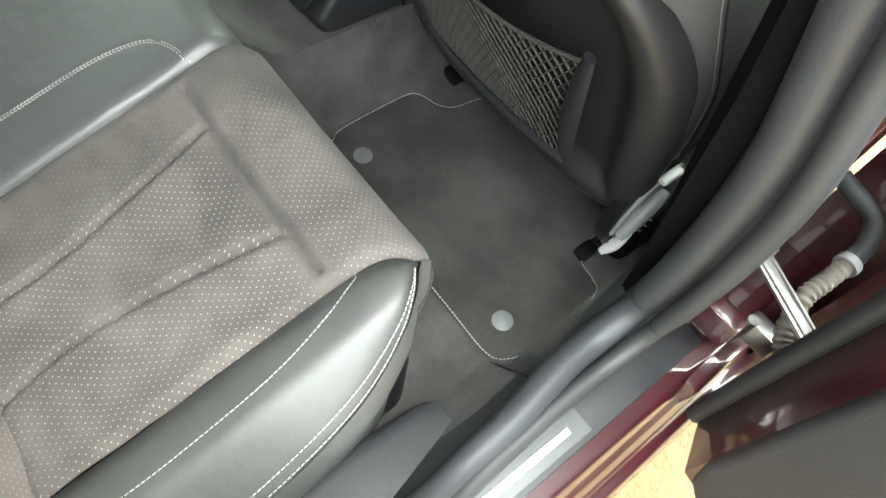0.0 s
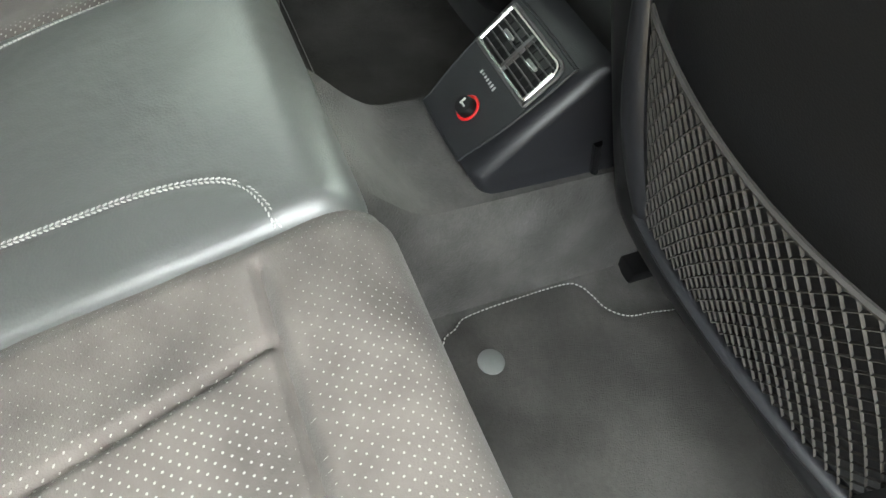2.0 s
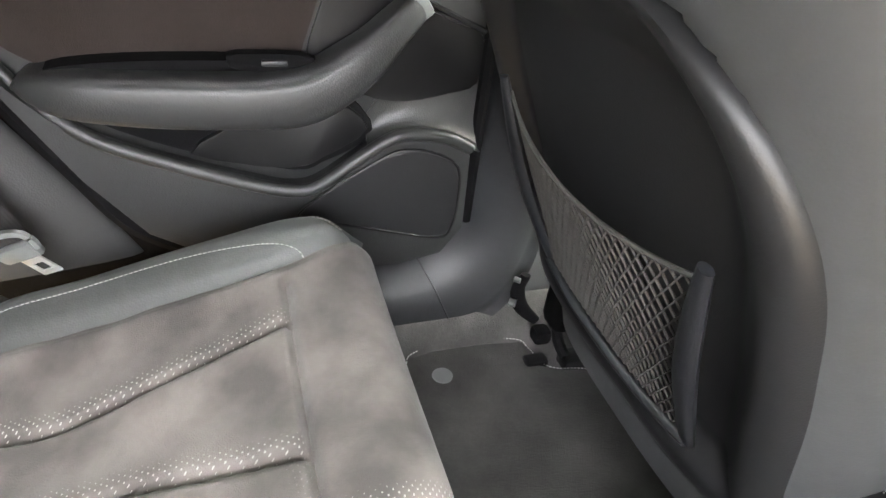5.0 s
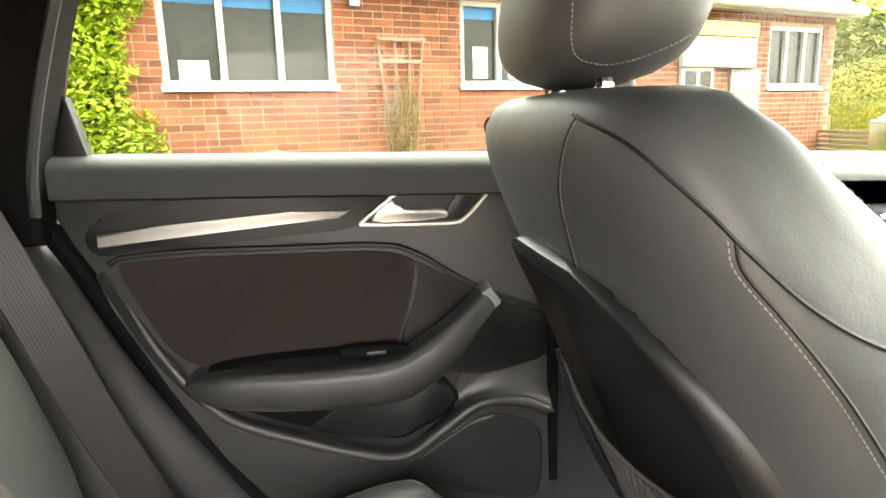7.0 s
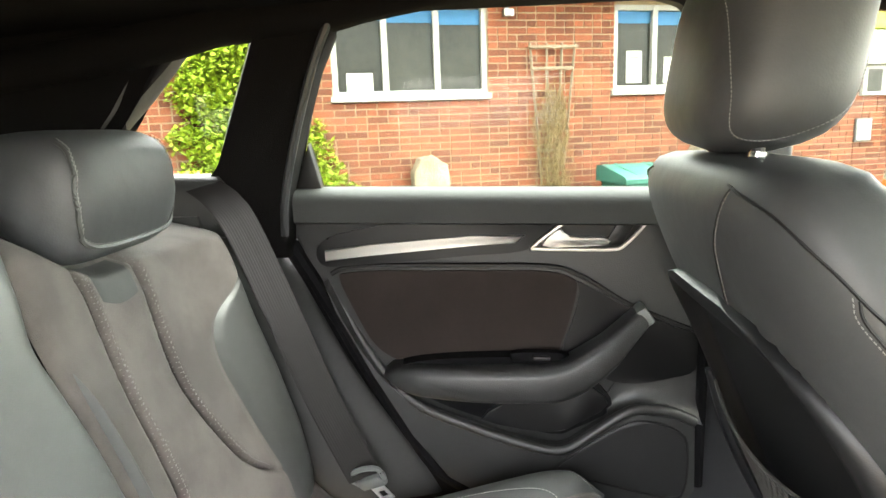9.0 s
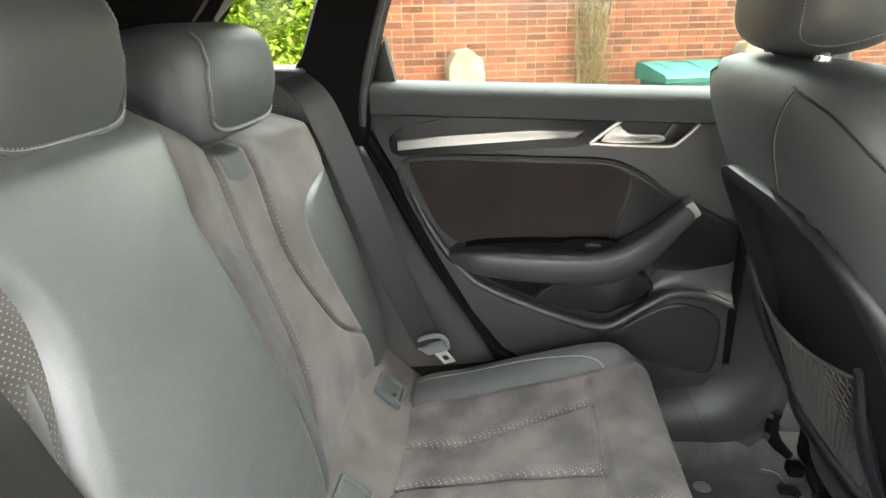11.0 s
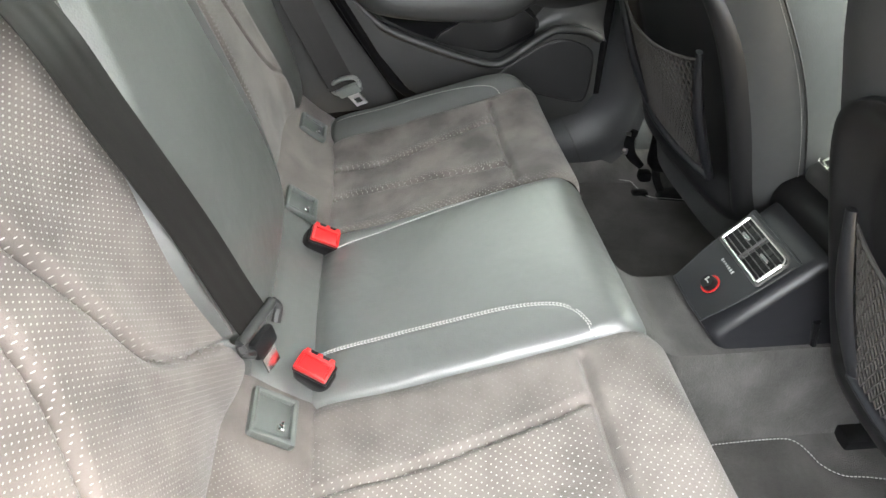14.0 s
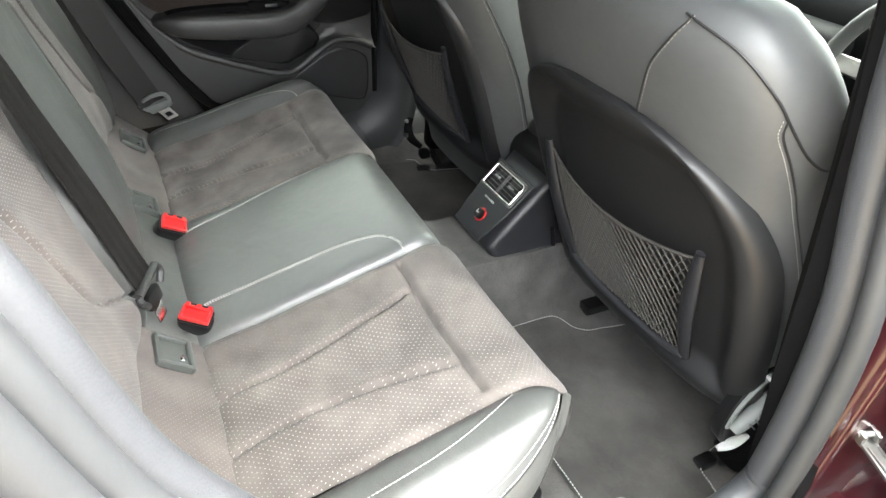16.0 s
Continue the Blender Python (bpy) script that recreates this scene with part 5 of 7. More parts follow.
ledge = smooth_line([(-0.706, -0.012, 0.935), (-0.700, 0.012, 0.880), (-0.692, 0.045, 0.816), (-0.680, 0.092, 0.752), (-0.668, 0.150, 0.702), (-0.660, 0.250, 0.663), (-0.656, 0.340, 0.634), (-0.655, 0.388, 0.624), (-0.655, 0.420, 0.630), (-0.656, 0.465, 0.660), (-0.658, 0.512, 0.690), (-0.660, 0.545, 0.698), (-0.662, 0.60, 0.690), (-0.664, 0.638, 0.672)], 6)
part("pocket_ledge", tube([q + Vector((0, 0, 0.003)) for q in ledge], 0.0095, 10, flat=1.0, taper=lambda k: 0.45 + 0.55 * sstep(0.0, 0.3, k)), PLASTIC_SOFT, door, "soft grey pocket rim")
lowp = [(p.y, p.z) for p in ledge] + [(0.642, 0.545), (0.610, 0.500), (0.540, 0.486), (0.400, 0.492), (0.290, 0.517), (0.198, 0.570), (0.135, 0.650), (0.068, 0.764), (0.032, 0.834), (0.006, 0.884)]
part("lower_panel", slab(lowp, -0.700, -0.663, "x", 0.006), PLASTIC_SOFT, door, "lower door panel")


def front_flare(u, v):
    """Concave flare over the speaker, running out into the pocket rim."""
    y = lerp(0.490, 0.650, u)
    lo = float(np.interp(y, [0.478, 0.512, 0.545, 0.60, 0.650], [0.672, 0.690, 0.698, 0.690, 0.672]))
    hi = float(np.interp(y, [0.478, 0.52, 0.56, 0.60, 0.650], [0.700, 0.760, 0.800, 0.815, 0.815]))
    return (-0.6565 - 0.036 * math.sin(math.pi / 2 * min(1, v * 1.35)), y, lerp(lo, hi, v ** 2.4))


part("front_panel", sheet(front_flare, 24, 20, (-0.006, 0, 0)), PLASTIC_SOFT, door, "concave door panel over the speaker", 60)
part("speaker_grille", slab(poly([(0.392, 0.588), (0.44, 0.625), (0.50, 0.662), (0.535, 0.677), (0.580, 0.672), (0.620, 0.650), (0.627, 0.60), (0.622, 0.548), (0.600, 0.532), (0.50, 0.555), (0.42, 0.575)], 3), -0.668, -0.659, "x", 0.004), SHELL, door, "dark speaker grille")
part("speaker_rim", tube([(-0.6595, a, b) for a, b in poly([(0.392, 0.588), (0.44, 0.625), (0.50, 0.662), (0.535, 0.677), (0.580, 0.672), (0.620, 0.650), (0.627, 0.60), (0.622, 0.548), (0.600, 0.532), (0.50, 0.555), (0.42, 0.575)], 3)], 0.0022, 5, True, up=Vector((1, 0, 0))), PLASTIC_DARK, door)
part("door_seal", tube(smooth_line([(-0.690, a - 0.012, b) for a, b in DOOR_EDGE[:11]], 6), 0.013, 8), MATT, door, "black rubber seal")
part("door_seal", tube([(-0.69, 0.656, 0.54), (-0.69, 0.657, 1.08)], 0.010, 8), MATT, door)
# window frame of the door
wf = smooth_line([(-0.700, -0.068, 1.085), (-0.700, -0.046, 1.170), (-0.690, -0.014, 1.280), (-0.684, 0.012, 1.345), (-0.680, 0.050, 1.376), (-0.677, 0.140, 1.388), (-0.676, 0.300, 1.391), (-0.677, 0.480, 1.388), (-0.678, 0.570, 1.377), (-0.680, 0.612, 1.345), (-0.690, 0.650, 1.220), (-0.700, 0.662, 1.070)], 6)
part("window_frame", tube(wf, 0.014, 8), PLASTIC_DARK, door, "black window frame")
part("quarter_post", slab([(-0.060, 1.095), (-0.008, 1.085), (-0.028, 1.170)], -0.715, -0.690, "x", 0.004), PLASTIC_DARK, door)
part("window_pane", slab([(p.y, p.z) for p in wf], -0.706, -0.703, "x", 0), SIDE_GLASS, door, "clear side window")

# ---------------------------------------------------------------- body shell
body = thing("car_body", "dark red car body with black headliner", "car body", kind="structure")


def roof_z(x, y):
    return 1.405 - 0.033 * (abs(x) / 0.66) ** 3.2 - 0.030 * sstep(0.1, -0.75, y) - 0.05 * sstep(0.9, 1.4, y)


part("headliner", sheet(lambda u, v: (lerp(-0.665, 0.665, u), lerp(-0.85, 1.30, v), roof_z(lerp(-0.665, 0.665, u), lerp(-0.85, 1.30, v)) - 0.004), 40, 40, (0, 0, 0.02)), HEADLINER, body, "black fabric headliner")
part("roof_skin", sheet(lambda u, v: (lerp(-0.655, 0.655, u), lerp(-0.90, 1.34, v), roof_z(lerp(-0.665, 0.665, u), lerp(-0.85, 1.30, v)) + 0.030), 40, 40, (0, 0, 0.006)), PAINT, body, "dark red roof")
# far side: pillars round the quarter window
CP = [(-0.046, 1.030), (-0.040, 1.085), (-0.016, 1.170), (0.024, 1.280), (0.053, 1.335), (0.070, 1.372), (-0.052, 1.372), (-0.066, 1.335), (-0.094, 1.27), (-0.124, 1.20), (-0.150, 1.140), (-0.170, 1.10), (-0.20, 1.06), (-0.19, 0.98), (-0.05, 0.98)]


def lean(bm, z0=1.03):
    """Lean a pillar inwards towards the roof."""
    for v in bm.verts:
        if v.co.z > z0:
            v.co.x += (v.co.z - z0) * (0.10 if v.co.x < 0 else -0.10)
    return bm


part("rear_pillar", lean(slab(CP, -0.700, -0.650, "x", 0.012, 3)), HEADLINER, body, "black trimmed rear pillar")
part("pillar_seal", tube([(-0.648 + max(0, z - 1.03) * 0.10, y, z) for y, z in poly([(-0.052, 1.02), (-0.044, 1.085), (-0.020, 1.170), (0.019, 1.280), (0.050, 1.345), (0.072, 1.385)], 5, False)], 0.007, 8), PLASTIC, body, "grey door seal")
# the light from outside on this edge is put into its pale grey
part("pillar_edge", tube(smooth_line([(-0.676 + (z - 1.03) * 0.10, y - 0.004, z) for y, z in ((-0.046, 1.380), (-0.066, 1.335), (-0.094, 1.27), (-0.124, 1.20), (-0.150, 1.13))], 6), 0.008, 8), GREY_PL, body, "rear edge of the pillar, paled to look lit from outside")
part("quarter_shelf", slab([(-0.36, 1.128), (-0.150, 1.124), (-0.13, 1.10), (-0.13, 1.02), (-0.36, 1.02)], -0.705, -0.625, "x", 0.02, 3), PLASTIC_SOFT, body, "grey ledge under the quarter window")
part("tail_pillar", lean(slab([(-0.24, 1.325), (-0.185, 1.332), (-0.30, 1.225), (-0.345, 1.14), (-0.42, 1.10), (-0.62, 1.05), (-0.62, 1.36), (-0.3, 1.38)], -0.700, -0.655, "x", 0.012, 3)), HEADLINER, body, "black trimmed tail pillar")
tail_in = smooth_line([(-0.626, -0.205, 1.335), (-0.628, -0.240, 1.312), (-0.630, -0.275, 1.281), (-0.632, -0.315, 1.230), (-0.636, -0.349, 1.191), (-0.645, -0.400, 1.115)], 6)
tail_out = smooth_line([(-0.654, -0.150, 1.345), (-0.658, -0.185, 1.322), (-0.662, -0.215, 1.293), (-0.666, -0.262, 1.246), (-0.670, -0.323, 1.189), (-0.676, -0.370, 1.115)], 6)
# strip by the quarter window; its paler beige carries the daylight falling on it
part("tail_strip", sheet(lambda u, v: tail_in[round(v * (len(tail_in) - 1))].lerp(tail_out[round(v * (len(tail_out) - 1))], u) + Vector((0.006 * math.sin(math.pi * u), 0, 0)), 6, len(tail_in) - 1, (-0.006, 0, 0)), TAIL_LIT, body, "edge of the tail pillar, coloured pale as if lit", 60)
part("roof_rail", tube(smooth_line([(-0.628, -0.75, 1.27), (-0.628, -0.40, 1.310), (-0.629, -0.22, 1.335), (-0.630, -0.13, 1.355), (-0.630, -0.05, 1.361), (-0.632, 0.05, 1.370), (-0.632, 0.12, 1.384), (-0.632, 0.3, 1.405), (-0.632, 0.58, 1.402), (-0.634, 0.72, 1.388), (-0.64, 1.0, 1.345)], 8), 0.033, 12), HEADLINER, body, "black headliner edge")
for x in (-0.690, 0.687):
    part("quarter_glass", slab([(-0.46 if x > 0 else -0.36, 1.08 if x > 0 else 1.13), (-0.15, 1.13), (-0.07, 1.345), (-0.19, 1.335), (-0.32, 1.21)], x, x + 0.003, "x", 0), SIDE_GLASS, body, "clear quarter window")
part("centre_pillar", lean(slab([(0.690, 0.60), (0.668, 1.06), (0.660, 1.20), (0.630, 1.34), (0.605, 1.39), (0.76, 1.39), (0.765, 1.0), (0.78, 0.60)], -0.715, -0.668, "x", 0.025, 4)), PLASTIC, body, "black trimmed centre pillar")
foot_out = smooth_line([(-0.712, 0.20, 0.462), (-0.712, 0.40, 0.462), (-0.710, 0.52, 0.466), (-0.706, 0.60, 0.482), (-0.702, 0.645, 0.525), (-0.700, 0.662, 0.60), (-0.698, 0.668, 0.75), (-0.694, 0.670, 0.92), (-0.690, 0.670, 1.06)], 8)
foot_in = smooth_line([(-0.648, 0.20, 0.325), (-0.648, 0.40, 0.325), (-0.648, 0.56, 0.327), (-0.650, 0.68, 0.345), (-0.652, 0.752, 0.42), (-0.654, 0.776, 0.54), (-0.656, 0.782, 0.72), (-0.658, 0.785, 0.92), (-0.660, 0.785, 1.06)], 8)


def pillar_foot(u, v):
    """Rounded trim that runs along the sill and sweeps up into the pillar."""
    k = u * (len(foot_out) - 1)
    i = min(int(k), len(foot_out) - 2)
    a, b = foot_out[i].lerp(foot_out[i + 1], k - i), foot_in[i].lerp(foot_in[i + 1], k - i)
    p = a.lerp(b, v)
    return p + Vector((0.022 * math.sin(math.pi * min(1, v * 1.15)) ** 0.8, 0, 0.016 * math.sin(math.pi * v) * (1 - u)))


part("pillar_foot", sheet(pillar_foot, 80, 16, (-0.012, 0, 0)), PLASTIC, body, "smooth dark trim from sill to pillar", 60)
part("sill_trim", sheet(lambda u, v: (-0.655 - 0.065 * math.sin(v * math.pi / 2), lerp(0.78, 1.50, u), 0.33 + 0.14 * math.sin(v * math.pi * 0.5)), 30, 10, (-0.02, 0, -0.02)), PLASTIC, body, "dark sill trim")
part("trim_joint", tube([Vector(pillar_foot(0.335, v)) + Vector((0.0005, 0, 0)) for v in np.linspace(0.05, 0.97, 10)], 0.0016, 5), RUBBER, body)
part("outer_side", slab([(-0.95, 0.30), (1.9, 0.30), (1.9, 1.02), (-0.95, 1.03)], -0.80, -0.735, "x", 0.03, 3), PAINT, body, "dark red side")
part("side_lining", slab([(-0.92, 0.30), (0.86, 0.30), (0.86, 1.0), (-0.06, 1.0), (-0.06, 1.11), (-0.92, 1.11)], -0.732, -0.722, "x", 0), MATT, body)
part("tail_wall", slab([(-0.72, 0.30), (0.72, 0.30), (0.70, 1.02), (-0.70, 1.02)], -0.85, -0.80, "y", 0.01), PLASTIC, body, "")
part("parcel_shelf", rbox(0, -0.52, 1.0, 1.24, 0.52, 0.02, 0.005), HEADLINER, body, "grey parcel shelf")
part("hatch_glass", slab([(-0.66, 0.98), (0.66, 0.98), (0.60, 1.38), (-0.60, 1.38)], -0.852, -0.848, "y", 0), TINT, body, "dark tinted rear window")
part("hatch_frame", slab([(-0.66, 0.98), (-0.50, 0.98), (-0.47, 1.30), (0.47, 1.30), (0.50, 0.98), (0.66, 0.98), (0.60, 1.38), (-0.60, 1.38)], -0.83, -0.79, "y", 0.005), HEADLINER, body)
# near side: sill, pillars, seal round the open doorway
part("sill_trim", sheet(lambda u, v: (0.618 + 0.084 * math.sin(v * math.pi / 2), lerp(0.20, 1.50, u), 0.320 + 0.115 * math.sin(v * math.pi * 0.5) + 0.03 * sstep(0.62, 0.74, lerp(0.2, 1.5, u)) * v), 50, 12, (0.02, 0, -0.02)), SILL, body, "dark grained sill trim")
part("trim_joint", tube([(0.6165 + 0.084 * math.sin(v * math.pi / 2), 0.552, 0.3215 + 0.115 * math.sin(v * math.pi * 0.5)) for v in np.linspace(0, 1, 10)], 0.0016, 5), RUBBER, body)
part("seat_side_filler", slab([(-0.10, 0.30), (0.42, 0.30), (0.44, 0.36), (0.32, 0.405), (-0.10, 0.43)], 0.60, 0.705, "x", 0.025, 4), SILL, body, "grey plastic filler beside the seat")
part("sill_ledge", slab([(0.700, 0.436), (0.722, 0.440), (0.772, 0.434), (0.778, 0.41), (0.70, 0.41)], -0.05, 0.76, "y", 0.004), CONSOLE, body, "grey sill ledge")
plate = thing("sill_plate", "bright illuminated sill plate on the door sill", "sill plate")
part("plate", rbox(0.7475, 0.44, 0.4405, 0.036, 0.22, 0.006, 0.0025), PLATE, plate)
part("light_bar", rbox(0.7480, 0.44, 0.4442, 0.010, 0.17, 0.003, 0.001), ALU, plate, "bright white bar")
part("painted_sill", sheet(lambda u, v: (lerp(0.768, 0.862, v), lerp(-0.30, 1.5, u), 0.432 - 0.02 * v - 0.075 * sstep(0.25, 0.6, v) - 0.12 * sstep(0.78, 1, v) + 0.010 * bumpf(v, 0.55, 0.05)), 40, 30, (0, 0, -0.02)), PAINT, body, "dark red painted sill")
seal = smooth_line([(0.712, -0.12, 1.32), (0.728, -0.090, 1.22), (0.742, -0.052, 1.13), (0.745, -0.034, 1.076), (0.745, -0.006, 0.967), (0.745, 0.045, 0.87), (0.742, 0.115, 0.775), (0.738, 0.20, 0.66), (0.734, 0.29, 0.53), (0.728, 0.36, 0.465), (0.722, 0.44, 0.450), (0.718, 0.55, 0.452), (0.720, 0.62, 0.465), (0.724, 0.662, 0.515), (0.731, 0.648, 0.62), (0.733, 0.630, 0.74), (0.727, 0.612, 0.86), (0.700, 0.600, 1.00), (0.680, 0.585, 1.15), (0.650, 0.56, 1.33)], 8)
part("door_seal", tube(seal, 0.0125, 12), SEAL, body, "grey rubber door seal")
outer_lip = [p + Vector((0.021, -0.006, 0.0)) for p in seal[8:60]]
part("seal_lip", tube(outer_lip, 0.0115, 10), SEAL, body, "pale outer lip of the door seal")
inner_roll = [p + Vector((-0.020 - 0.014 * sstep(0.45, 0.60, p.y), 0.006 + 0.010 * sstep(0.5, 0.62, p.y), 0.0)) for p in seal[8:-6]]
part("trim_roll", tube(inner_roll, 0.0150, 14, taper=lambda k: 1 + 0.42 * sstep(0.42, 0.56, k)), SILL, body, "dark grey trim edge round the doorway")
pil = slab([(0.735, 0.42), (0.705, 0.55), (0.665, 0.70), (0.635, 0.85), (0.618, 1.00), (0.60, 1.20), (0.58, 1.36), (0.76, 1.38), (0.88, 1.0), (0.90, 0.36), (0.76, 0.36)], 0.648, 0.725, "x", 0.020, 5)
for q in pil.verts:
    q.co.x -= 0.15 * max(0.0, q.co.z - 0.80) - (0.012 * sstep(0.75, 1.0, q.co.z) if q.co.x < 0.69 else 0)
part("centre_pillar", pil, MATT, body, "black trimmed centre pillar")
part("hinge_pillar", slab([(0.74, 0.30), (0.98, 0.30), (0.98, 1.0), (0.74, 1.0)], 0.690, 0.728, "x", 0.012, 3), PAINT, body, "dark red hinge pillar")
part("pillar_skin", slab([(0.715, 0.42), (0.720, 0.62), (0.715, 0.85), (0.90, 0.85), (0.90, 0.30), (0.72, 0.36)], 0.690, 0.7215, "x", 0.01), PAINT, body, "dark red pillar skin")
WH = [(-0.06, 1.10), (-0.005, 1.0), (0.055, 0.90), (0.125, 0.78), (0.21, 0.64), (0.30, 0.51), (0.36, 0.45), (0.30, 0.40), (-0.60, 0.40), (-0.60, 1.06)]
part("wheel_arch_trim", slab([(a - 0.045, b - 0.03) for a, b in WH], 0.695, 0.732, "x", 0.012, 3), PLASTIC, body, "dark trim beside the rear seat")
part("rear_wing", slab([(a - 0.022, b + 0.0) for a, b in WH], 0.775, 0.815, "x", 0.02, 3), PAINT, body, "dark red rear wing")
part("rear_pillar", lean(slab([(a - 0.082, b) for a, b in CP], 0.655, 0.705, "x", 0.012, 3)), HEADLINER, body, "black trimmed rear pillar")
part("tail_pillar", lean(slab([(-0.24, 1.325), (-0.185, 1.332), (-0.30, 1.225), (-0.345, 1.14), (-0.42, 1.10), (-0.62, 1.05), (-0.62, 1.36), (-0.3, 1.38)], 0.655, 0.700, "x", 0.012, 3)), PLASTIC, body)
part("roof_rail", tube(smooth_line([(0.628, -0.75, 1.30), (0.628, -0.40, 1.345), (0.630, -0.16, 1.366), (0.632, 0.05, 1.398), (0.632, 0.3, 1.405), (0.632, 0.58, 1.400), (0.634, 0.72, 1.385), (0.64, 1.0, 1.34)], 8), 0.026, 10), HEADLINER, body, "black headliner edge")
for sg in (-1, 1):
    part("screen_pillar", tube(smooth_line([(sg * 0.62, 1.02, 1.385), (sg * 0.64, 1.35, 1.27), (sg * 0.66, 1.75, 1.06)], 6), 0.035, 8), HEADLINER, body, "black trimmed screen pillar")
part("windscreen", sheet(lambda u, v: (lerp(-0.62, 0.62, u), lerp(1.78, 1.26, v) - 0.10 * (2 * u - 1) ** 2, lerp(1.02, 1.365, v)), 8, 6, (0, -0.004, 0)), GLASS, body, "clear windscreen")
for sg in (-1, 1):
    part("front_window", slab([(0.78, 1.05), (1.55, 1.03), (1.25, 1.25), (0.98, 1.35), (0.78, 1.38)], sg * 0.704, sg * 0.700, "x", 0), SIDE_GLASS, body, "clear front side window")
part("scuttle", rbox(0, 1.85, 0.66, 1.5, 0.06, 0.75, 0.02), PLASTIC_DARK, body)
part("outer_side", slab([(0.735, 1.0), (0.832, 1.0), (0.832, 0.862), (0.890, 0.862), (0.890, 1.9), (0.735, 1.9)], 0.30, 1.0, "z", 0.008, 3), PAINT, body, "dark red front door skin")
belt = thing("front_seat_belt", "black front seat belt on the centre pillar", "seat belt")
part("webbing", ribbon([(0.630, 0.735, 1.25), (0.632, 0.728, 1.00), (0.636, 0.742, 0.70), (0.640, 0.76, 0.42)], (0.35, -0.9, 0), 0.047), WEB, belt)

# front doors' inner sides, seen between the seats
for sg, nm in ((-1, "passenger"), (1, "driver")):
    d = thing("front_door", "front door with grey trim", "car door", "front doors")
    part("door_card", slab([(0.78, 0.48), (1.62, 0.48), (1.66, 1.03), (0.78, 1.06)], sg * 0.715, sg * 0.690, "x", 0.008), PLASTIC_SOFT, d, "dark grey door card")
    part("belt_top", sheet(lambda u, v: (sg * (0.735 - 0.07 * math.sin(math.pi * 0.5 * min(1, v * 1.6))), lerp(0.775, 1.66, u), lerp(1.072, 1.035, u) - 0.075 * (1 - math.cos(math.pi * 0.5 * v))), 20, 12, (-sg * 0.0, 0, -0.006)), PLASTIC_SOFT, d, "padded top roll", 60)
    part("armrest", rbox(sg * 0.665, 1.12, 0.72, 0.07, 0.42, 0.05, 0.02), PLASTIC_SOFT, d)
    part("door_handle", rbox(sg * 0.682, 1.25, 0.945, 0.016, 0.09, 0.022, 0.006), CHROME, d, "satin chrome door handle")
    part("metal_strip", rbox(sg * 0.684, 1.00, 0.940, 0.010, 0.30, 0.016, 0.004), ALU, d, "aluminium strip")
mirror = thing("door_mirror", "dark door mirror with bright edge", "door mirror")
part("housing", rbox(-0.885, 1.48, 1.053, 0.20, 0.10, 0.13, 0.045, seg=4), PLASTIC, mirror)
part("glass", rbox(-0.885, 1.432, 1.053, 0.15, 0.006, 0.095, 0.003), CHROME, mirror, "mirror glass")
part("foot", rbox(-0.80, 1.50, 1.02, 0.10, 0.05, 0.04, 0.01), PLASTIC_DARK, mirror)

# dashboard and wheel
dash = thing("dashboard", "black dashboard with lit controls", "dashboard")
part("fascia", rbox(0, 1.62, 0.80, 1.36, 0.36, 0.36, 0.10, seg=5), MATT, dash)
part("control_tower", rbox(0, 1.42, 0.74, 0.24, 0.16, 0.30, 0.03, seg=3), MATT, dash)
GLOW_R = bpy.data.materials.new("red_lamp")
GLOW_R.use_nodes = True
GLOW_R.node_tree.nodes["Principled BSDF"].inputs["Emission Color"].default_value = (1, 0.05, 0.04, 1)
GLOW_R.node_tree.nodes["Principled BSDF"].inputs["Emission Strength"].default_value = 1.2
GLOW_B = GLOW_R.copy()
GLOW_B.name = "blue_lamp"
GLOW_B.node_tree.nodes["Principled BSDF"].inputs["Emission Color"].default_value = (0.15, 0.15, 1, 1)
for k in range(6):
    part("switch_lamp", rbox(0.078 + 0.014 * k, 1.328, 0.845 + 0.006 * (k % 2), 0.006, 0.004, 0.006, 0.001), GLOW_B if k == 4 else GLOW_R, dash, "small lit switch symbol")
part("warning_lamp", rbox(0.062, 1.335, 0.902, 0.014, 0.004, 0.005, 0.001), GLOW_R, dash, "small red lamp")
part("switch_row", rbox(0.06, 1.336, 0.845, 0.19, 0.01, 0.03, 0.004), MATT, dash, "dark row of switches")
for k in range(4):
    part("switch_key", rbox(0.074 + 0.022 * k, 1.329, 0.859, 0.012, 0.006, 0.006, 0.0015), GREY_PL, dash, "pale grey switch key")
wheel = thing("steering_wheel", "black leather steering wheel with pale spoke trim", "steering wheel")
wm = Matrix.Translation((0.345, 1.30, 0.86)) @ Matrix.Rotation(radians(65), 4, "X")
ring = [wm @ Vector((0.185 * math.cos(a), 0.185 * math.sin(a), 0)) for a in np.linspace(0, 2 * math.pi, 49)[:-1]]
part("rim", tube(ring, 0.016, 10, True, up=wm.to_3x3() @ Vector((0, 0, 1))), LEATHER_MATT, wheel)
hub = rbox(0, 0, -0.02, 0.15, 0.12, 0.05, 0.03, seg=4)
bmesh.ops.transform(hub, matrix=wm, verts=hub.verts)
part("hub", hub, PLASTIC_DARK, wheel)
for a in (0, math.pi, -math.pi / 2):
    sp = rbox(0.12 * math.cos(a), 0.12 * math.sin(a), -0.01, 0.11 if a != -math.pi / 2 else 0.04, 0.035 if a != -math.pi / 2 else 0.11, 0.02, 0.008)
    bmesh.ops.transform(sp, matrix=wm, verts=sp.verts)
    part("spoke", sp, ALU, wheel, "pale metal spoke")
